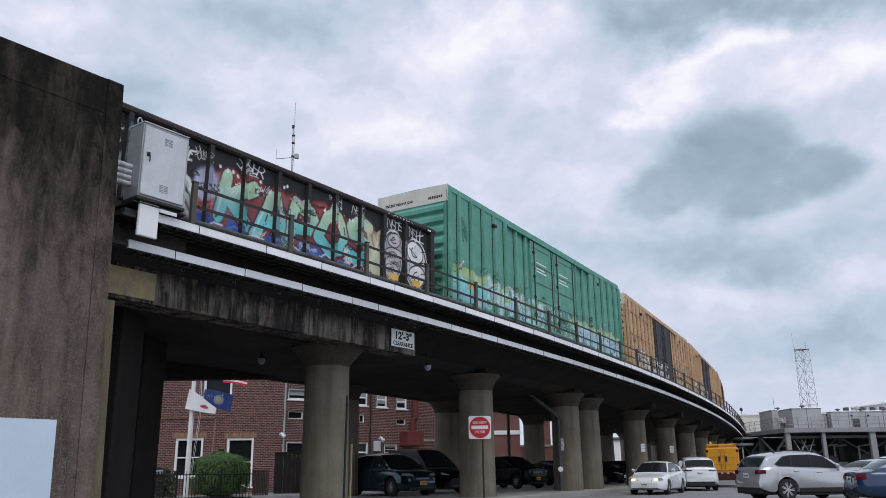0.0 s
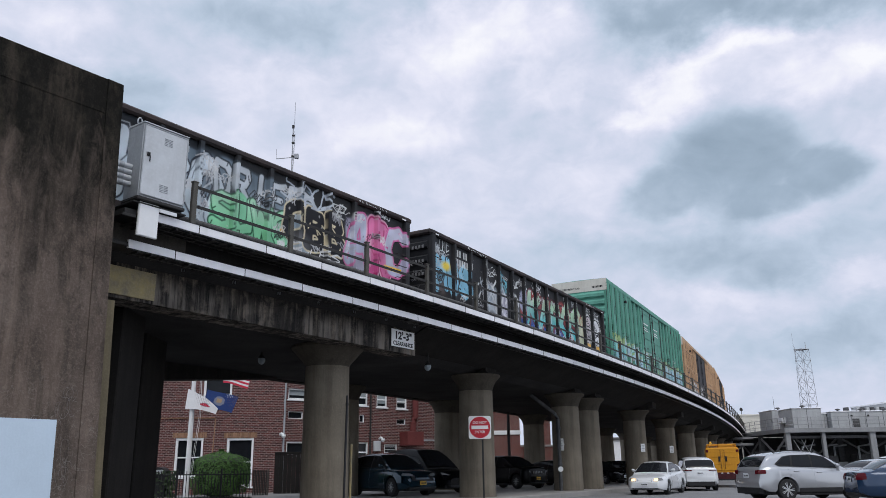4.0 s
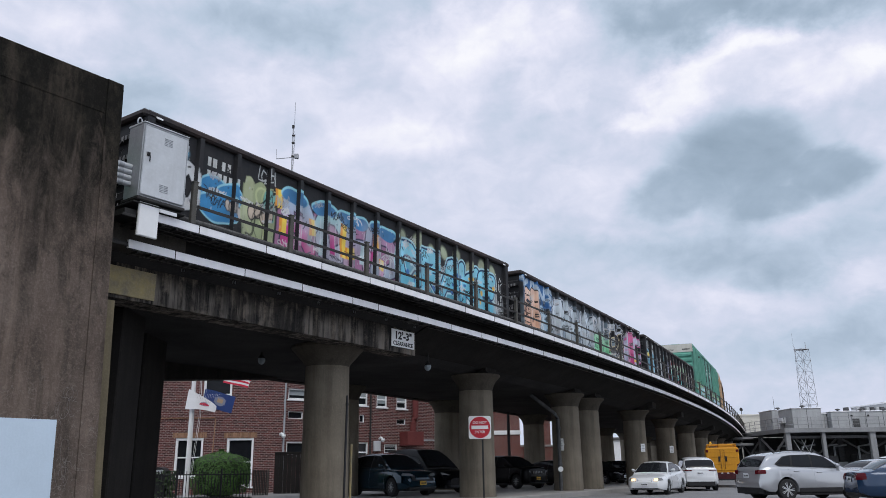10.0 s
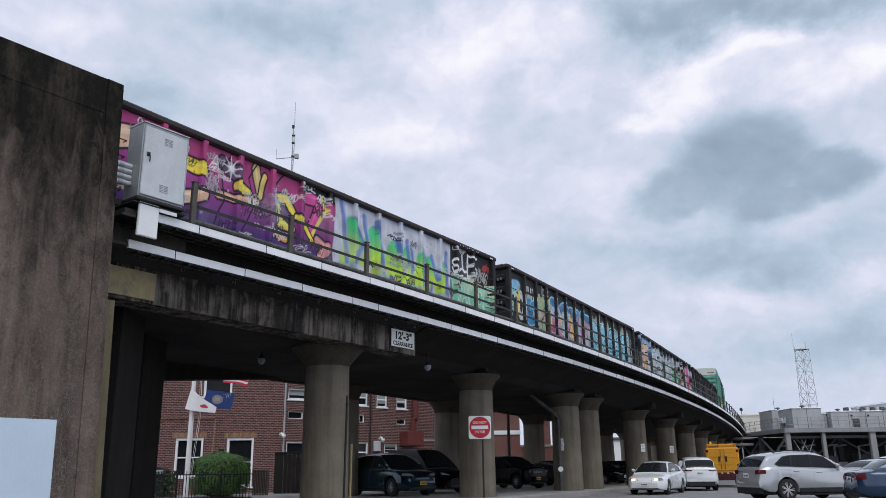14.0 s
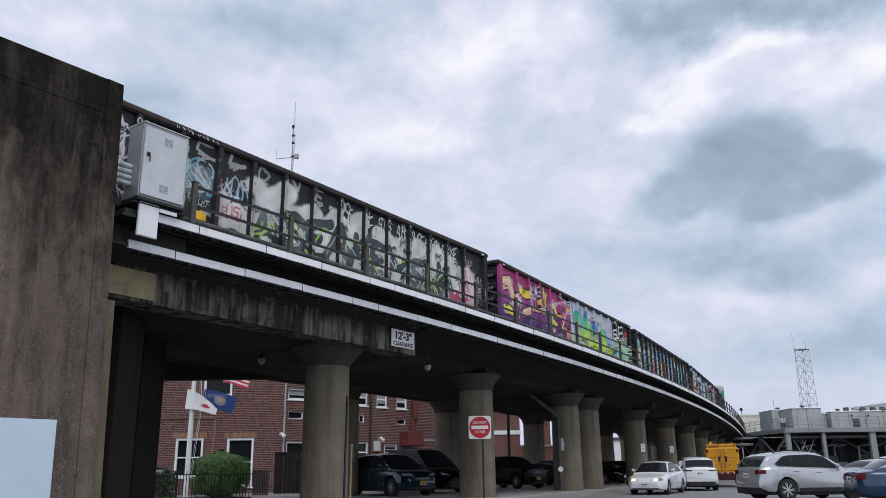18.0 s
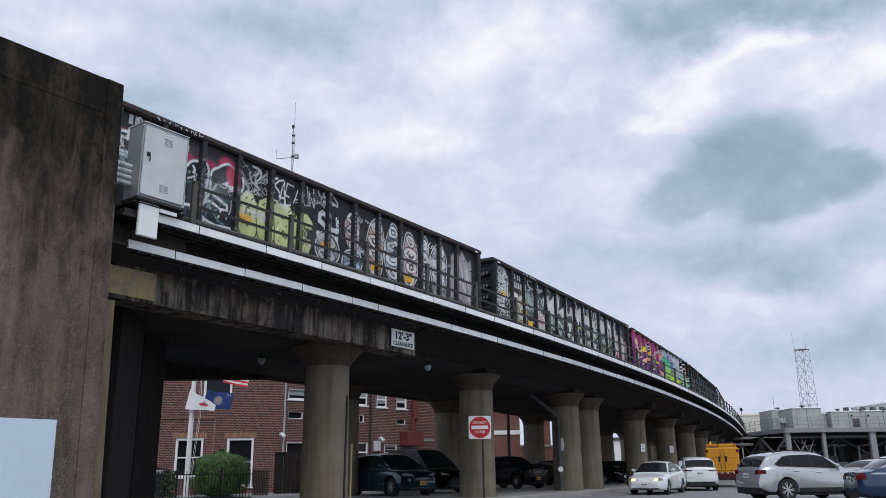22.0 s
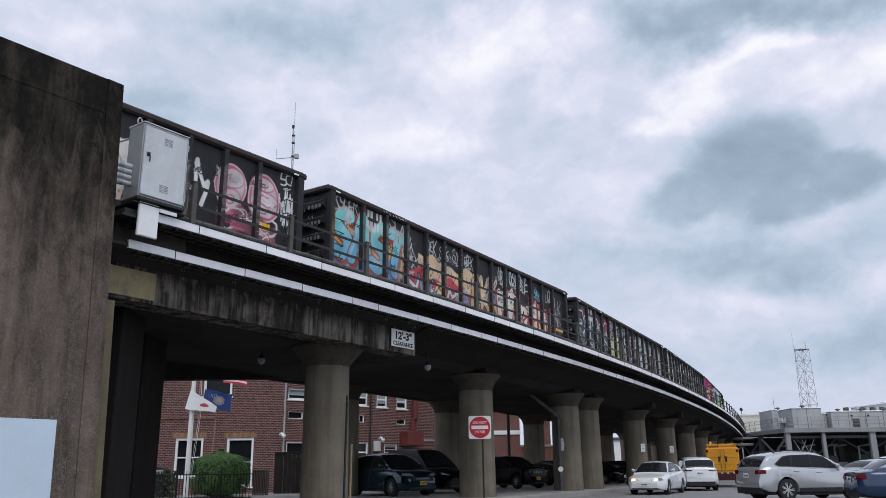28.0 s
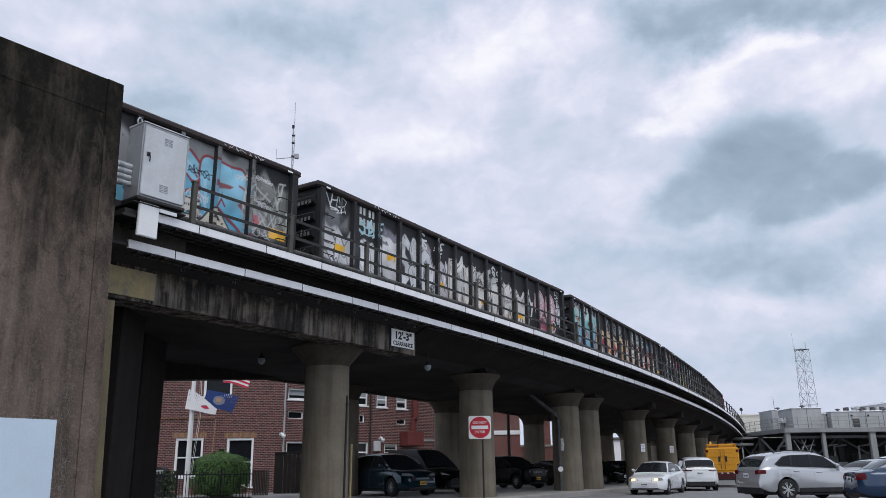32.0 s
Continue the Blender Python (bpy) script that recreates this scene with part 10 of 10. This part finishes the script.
def build_coupe():
    def arc(xa, xb, inset):
        """The curved upper edge of the side windows, from xa back to xb."""
        pts = [(-0.99, 1.105), (-0.86, 1.185), (-0.68, 1.250), (-0.45, 1.288), (-0.15, 1.286), (0.10, 1.225), (0.35, 1.140), (0.57, 1.043), (0.80, 0.945)]
        return [(x, curve_at(pts, x) - inset) for x in np.linspace(xa, xb, 26)]
    b = body(L=4.78, W=1.89, zr=1.345, roof_half=0.50, axles=(1.47, -1.34), r=0.355, arch=0.39, tyre=0.26, rim=0.76, spokes=5, dark_rim=True, hips=0.028, corner=0.85, crown=0.022,
             sill=[(-2.4, 0.40), (-2.0, 0.24), (2.0, 0.19), (2.39, 0.22)],
             belt=[(-2.39, 0.74), (-2.365, 0.93), (-2.29, 0.99), (-1.5, 0.985), (-0.8, 0.955), (0.2, 0.93), (0.85, 0.93), (1.4, 0.90), (2.0, 0.825), (2.25, 0.755), (2.345, 0.695), (2.39, 0.60)],
             line=[(-1.90, 0.985), (-1.5, 1.118), (-1.1, 1.245), (-0.65, 1.33), (-0.30, 1.350), (0.08, 1.295), (0.42, 1.175), (0.95, 0.945)],
             trim=arc(0.80, -0.99, 0.0) + [(-0.95, 1.05), (-0.84, 0.99), (-0.65, 0.965), (0.2, 0.94)],
             panes=[arc(0.73, -0.60, 0.018) + [(-0.625, 0.982), (0.1, 0.957)], arc(-0.625, -0.965, 0.019) + [(-0.93, 1.055), (-0.83, 1.0), (-0.65, 0.985)]],
             screen=(0.91, 0.24, 1.0, 0.97), rear=(-1.78, -1.05, 0.80, 0.78), mirror=(0.53, 0.985), seams=[(0.87, -0.08), (-0.82, 0.18)], handles=[-0.44],
             lamp_z=0.645, lamp_h=0.125, lamp_w=0.46, slim=True, glass=M_SCREEN, tail_z=0.84, tail_h=0.10, tail_w=0.2, grille=(0.56, 0.595, 0.67), bars=2, plate=(0.42, 0.62), valance=0.2)
    car = build_car("sports_coupe", "white two-door sports coupe driving past along the street", b, PAINT_WHITE, rim=M_BLACK, detail=2.0)
    # fender badge, side skirt and spoiler lip
    for s in (-1, 1):
        y = b.side(0.98, 0.66)
        part("badge", Geo().box(0.94, 1.04, min(s * (y - 0.004), s * (y + 0.006)), max(s * (y - 0.004), s * (y + 0.006)), 0.645, 0.68, 0.002), M_GALV, car)
        part("badge_mark", Geo().box(0.96, 0.985, min(s * (y + 0.004), s * (y + 0.009)), max(s * (y + 0.004), s * (y + 0.009)), 0.65, 0.675), M_RED, car)
        y = b.side(-2.05, 0.60)
        part("side_marker", Geo().box(-2.12, -2.0, min(s * (y - 0.004), s * (y + 0.008)), max(s * (y - 0.004), s * (y + 0.008)), 0.58, 0.62, 0.004), M_TAIL, car)
    part("spoiler_lip", Geo().prism([(-2.38, 0.985), (-2.33, 1.03), (-2.10, 1.012), (-2.06, 0.985)], 1, -0.66, 0.66), PAINT_WHITE, car)
    part("nose_emblem", Geo().box(2.30, 2.405, -0.08, 0.08, 0.615, 0.648, 0.01), M_GALV, car)
    part("wiper", Geo().tube([(0.83, -0.55, 1.0), (0.78, 0.10, 1.03)], 0.012, 6), M_BLACK, car)
    return car


def build_vehicles():
    # street side, parked or waiting
    sed = build_car("sedan", "white four-door sedan with its headlamps on", sedan_body(plate=(0.45, 0.75), lamp_w=0.36, lamp_h=0.15, lamp_z=0.64, bars=1, grille=(0.33, 0.57, 0.67)), PAINT_WHITE, lit=True)
    place(sed, 9.95, 38.2, -119)
    wsuv = build_car("compact_suv", "white compact SUV seen from behind", suv_body(spokes=5, zr=1.64, rear=(-2.18, -1.84, 0.99, 0.97), tail_w=0.5, tail_h=0.05, tail_z=1.0, valance=0.40), PAINT_WHITE)
    place(wsuv, 13.28, 43.3, 80)
    sil = build_car("silver_suv", "silver SUV with roof rails parked in the open lot", suv_body(rails=(-1.5, 0.2), spokes=7, dark_rim=True, valance=0.36, r=0.37, rim=0.76,
                   belt=[(-2.29, 0.74), (-2.25, 1.02), (-1.9, 1.16), (-0.6, 1.11), (0.9, 1.03), (1.5, 0.97), (2.1, 0.84), (2.29, 0.60)],
                   panes=[[(0.92, 1.10), (0.42, 1.47), (-0.08, 1.54), (-0.14, 1.13)], [(-0.2, 1.13), (-0.16, 1.54), (-0.86, 1.53), (-0.98, 1.17)], [(-1.05, 1.18), (-0.94, 1.52), (-1.22, 1.48), (-1.58, 1.24)]],
                   trim=[(0.99, 1.08), (0.43, 1.495), (-0.1, 1.565), (-0.95, 1.545), (-1.27, 1.50), (-1.68, 1.24), (-1.5, 1.16)]), PAINT_SILVER, rim=M_RIM)
    place(sil, 13.0, 29.7, 14)
    for sd in (-1, 1):
        part("side_cladding", Geo().box(-0.86, 0.92, min(sd * 0.86, sd * 0.935), max(sd * 0.86, sd * 0.935), 0.27, 0.44, 0.02), M_BLACK, sil)
    blu = build_car("sedan", "dark blue sedan parked with its tail to the street", sedan_body(spokes=10, dark_rim=True, rim=0.72, r=0.33, tail_h=0.2), PAINT_NAVY, rim=M_RIM)
    place(blu, 15.25, 25.6, -10)
    for x, y, a, p, k in ((22.5, 42, 20, PAINT_SILVER, 0), (25.5, 44, 15, PAINT_WHITE, 1), (21.0, 47, 80, PAINT_SILVER, 1), (24.5, 38.5, 20, PAINT_BLACK, 0)):
        c = build_car("sedan" if k == 0 else "parked_suv", "car parked in the lot behind the SUV", sedan_body() if k == 0 else suv_body(), p, detail=0.6)
        place(c, x, y, a)
    # under the viaduct
    cx = build_car("crossover_suv", "dark teal crossover SUV parked under the viaduct", suv_body(plate_mat=P_NY, grille=(0.52, 0.58, 0.84), bars=0), PAINT_TEAL)
    place(cx, -2.30, 33.6, -52, RISE)
    bk = build_car("large_suv", "large black SUV with chrome trim parked under the viaduct", suv_body(L=5.1, W=2.0, zr=1.92, line=[(-2.5, 1.1), (-2.42, 1.3), (-2.25, 1.68), (-1.9, 1.84), (-0.6, 1.92), (0.15, 1.86), (0.60, 1.64), (1.28, 1.06)], bars=3, plate_mat=P_NY), PAINT_BLACK)
    place(bk, -0.93, 36.9, -50, RISE)
    jp = build_car("compact_suv", "black boxy SUV with a slotted grille under the viaduct", suv_body(L=4.25, zr=1.7, grille=(0.40, 0.73, 0.88), bars=7, upright=2, corner=0.5, lamp_w=0.115, lamp_h=0.12, lamp_z=0.83,
                   belt=[(-2.1, 0.8), (-2.08, 1.1), (-1.8, 1.14), (0.9, 1.08), (1.9, 1.02), (2.1, 0.9), (2.125, 0.6)], plate_mat=P_NY), PAINT_BLACK)
    place(jp, 3.4, 43.4, -50, RISE)
    for x, y, a, p in ((6.6, 47.5, -45, PAINT_BLACK), (9.9, 53.5, -50, PAINT_BLACK), (13.2, 59.5, -50, PAINT_BLACK), (12.2, 56.5, -50, PAINT_BLACK)):
        c = build_car("sedan", "dark sedan parked under the viaduct", sedan_body(), p, detail=0.6)
        place(c, x, y, a, RISE)
    build_truck()


def build_truck():
    tr = thing("box_truck", "yellow utility box truck with a maroon rear bumper", "truck", pose(17.05, 50.0, 0.006, 0, 0, 73))
    part("box", Geo().box(-2.6, 1.6, -0.93, 0.93, 0.75, 2.26, 0.09), PAINT_YELLOW, tr)
    part("cab", Geo().prism([(1.6, 0.6), (3.4, 0.6), (3.45, 1.3), (2.6, 1.5), (2.2, 2.1), (1.6, 2.15)], 1, -0.90, 0.90), PAINT_YELLOW, tr)
    part("bumper", Geo().box(-2.85, -2.55, -0.98, 0.98, 0.45, 0.84, 0.03), PAINT_MAROON, tr)
    part("rear_step", Geo().box(-2.95, -2.55, -0.95, 0.95, 0.40, 0.46, 0.01), M_BLACK, tr)
    for y in (-0.55, 0.55):
        d = part("rear_door", Geo().box(-2.63, -2.6, y * 0.82 - 0.44, y * 0.82 + 0.44, 0.95, 2.2, 0.01), PAINT_YELLOW, tr)
        for z in (1.3, 1.7, 2.0):
            part("door_rib", Geo().box(-2.642, -2.63, y * 0.82 - 0.41, y * 0.82 + 0.41, z - 0.015, z + 0.015, 0.004), PAINT_YELLOW, d)
        part("latch", Geo().box(-2.69, -2.63, y * 0.35 - 0.05, y * 0.35 + 0.05, 1.45, 1.75, 0.01), M_BLACK, d)
        part("hinge", Geo().box(-2.66, -2.62, y * 1.6 - 0.04, y * 1.6 + 0.04, 1.2, 1.3, 0.01), M_BLACK, d)
        part("door_lock", Geo().tube([(-2.65, y * 0.2, 1.0), (-2.65, y * 0.2, 2.12)], 0.01, 6), M_BLACK, d)
    for y in (-0.84, 0.84):
        for z in (1.02, 1.24, 2.05):
            part("marker_lamp", Geo().prism([(y + 0.08 * math.cos(t), z + 0.08 * math.sin(t)) for t in np.linspace(0, 6.283, 13)[:-1]], 0, -2.66, -2.6), M_TAIL, tr)
        g = Geo().tube([(-2.55, y * 0.95, 2.20), (-2.55, y * 0.95, 2.44), (1.5, y * 0.95, 2.44), (1.5, y * 0.95, 2.20)], 0.025, 6)
        for x in np.arange(-2.0, 1.4, 0.8):
            g.tube([(x, y * 0.95, 2.20), (x, y * 0.95, 2.44)], 0.02, 6)
        part("roof_rack", g, PAINT_YELLOW, tr)
    for x in (-2.55, -1.2, 0.1, 1.5):
        part("rack_bar", Geo().tube([(x, -0.80, 2.44), (x, 0.80, 2.44)], 0.025, 6), PAINT_YELLOW, tr)
    for k in range(6):
        part("bumper_stripe", Geo().box(-2.86, -2.852, -0.95 + k * 0.34, -0.85 + k * 0.34, 0.78, 0.83), M_WHITE, tr)
    for x, z in ((-2.45, 2.30), (-1.9, 2.30), (-0.9, 2.32)):
        part("roof_load", Geo().box(x, x + 0.5, -0.62, 0.2, 2.26, z + 0.12, 0.03), PAINT_YELLOW, tr)
    part("beacon", Geo().lathe([(0.07, 2.44), (0.07, 2.54), (0.04, 2.60), (0.01, 2.61)], 12, (-2.3, 0.6)), M_DECAL, tr, "amber beacon")
    b = body(L=5, W=2.1, r=0.40, arch=0.45, axles=(2.6, -1.7))
    for xa in (2.5, -1.7):
        for s in (-1, 1):
            make_wheel(tr, b, xa, s, M_GALV)


build_vehicles()
COUPE = build_coupe()

# ---------------------------------------------------------------- what moves
RUN = np.polyfit(np.arange(0, 33, 2), 0.9 * np.array([0, 9.15, 18.23, 27.39, 36.5, 45.65, 54.9, 64.19, 73.51, 82.99, 92.61, 102.26, 111.88, 121.5, 131.11, 140.71, 150.31]), 5)


def run_at(t):
    return float(np.polyval(RUN, t) - RUN[-1])


def car_pose(s):
    """A rail car whose middle is at s: its two bogies stand on the line."""
    a, b = along(s - 5.6, track_off(s - 5.6), -0.2), along(s + 5.6, track_off(s + 5.6), -0.2)
    d = b - a
    q = Matrix.Rotation(math.atan2(d.y, d.x), 4, "Z") @ Matrix.Rotation(-math.atan2(d.z, math.hypot(d.x, d.y)), 4, "Y")
    return Matrix.Translation((a + b) / 2) @ q


COUPE_SPEED = 6.07


def coupe_track():
    """The coupe comes along the street, bends left past the camera and drives off beside the wall: time, x, y, turn."""
    def walk_from(step, stop):
        t, x, y, a, out = 8.0, 0.088, 6.304, 3.82, []
        while (stop - t) * step > 0:
            out.append((t, x, y, a))
            w = 0.363 if 6.9 < t < 8.9 else 0.0
            a += w * step
            v = COUPE_SPEED * (1.03 if t > 8 else 1.0)
            x += v * step * math.cos(a)
            y += v * step * math.sin(a)
            t += step
        return out
    return walk_from(-0.01, -0.05)[::-1] + walk_from(0.01, 13.05)[1:]


COUPE_TRACK = coupe_track()


def coupe_pose(t):
    _, x, y, a = min(COUPE_TRACK, key=lambda r: abs(r[0] - t))
    k = min(max((26 - y) / 18.0, 0), 1)
    drop = 0.03 * min(max(-x / 1.9, 0), 1)
    return pose(x, y, 0.006 + 0.368 * k * k * (3 - 2 * k) - drop, 0, 0, math.degrees(a))


def motions():
    wheels = [(w, Vector(w.location)) for w in COUPE.children if w.name.startswith("wheel")]
    walk(COUPE, [(t / 4, coupe_pose(t / 4)) for t in range(0, 53)] + [(32.0, coupe_pose(13.0))])
    for w, at in wheels:
        rows = [(k / 15, Matrix.Translation(at) @ Matrix.Rotation(k / 15 * COUPE_SPEED / 0.355, 4, "Y")) for k in range(0, 196)]
        walk(w, rows + [(32.0, rows[-1][1])])
    for st, i, sw, kind in FLAGS:
        rows = []
        for q in range(0, 65):
            t = q / 2
            ph = t * (3.1 + 0.4 * kind) + kind * 1.7
            gust = 0.6 + 0.4 * math.sin(t * 0.9 + kind)
            x, y, z = 0.0, 0.0, 0.0
            for j in range(i + 1):
                yaw = gust * 0.55 * math.sin(ph - j * 0.35) * min(1.0, 0.3 + j * 0.07)
                dip = -0.10 - 0.07 * (1.0 - gust) * j / 9.4 + 0.06 * math.sin(ph * 0.7 - j * 0.23)
                if j < i:
                    x += sw * math.cos(yaw)
                    y += sw * math.sin(yaw)
                    z += sw * dip * 1.6
            rows.append((t, pose(x, y, z, 0, -math.degrees(math.atan(dip * 1.6)), math.degrees(yaw))))
        walk(st, rows)
    for ob, mid in TRAIN:
        walk(ob, [(t, car_pose(mid + run_at(t))) for t in range(0, 33)])
    walk(SKY, [(0.0, pose(0, 0, 1.2)), (32.0, pose(0, 0, 1.2, -0.75, 0, -2.0))])


motions()
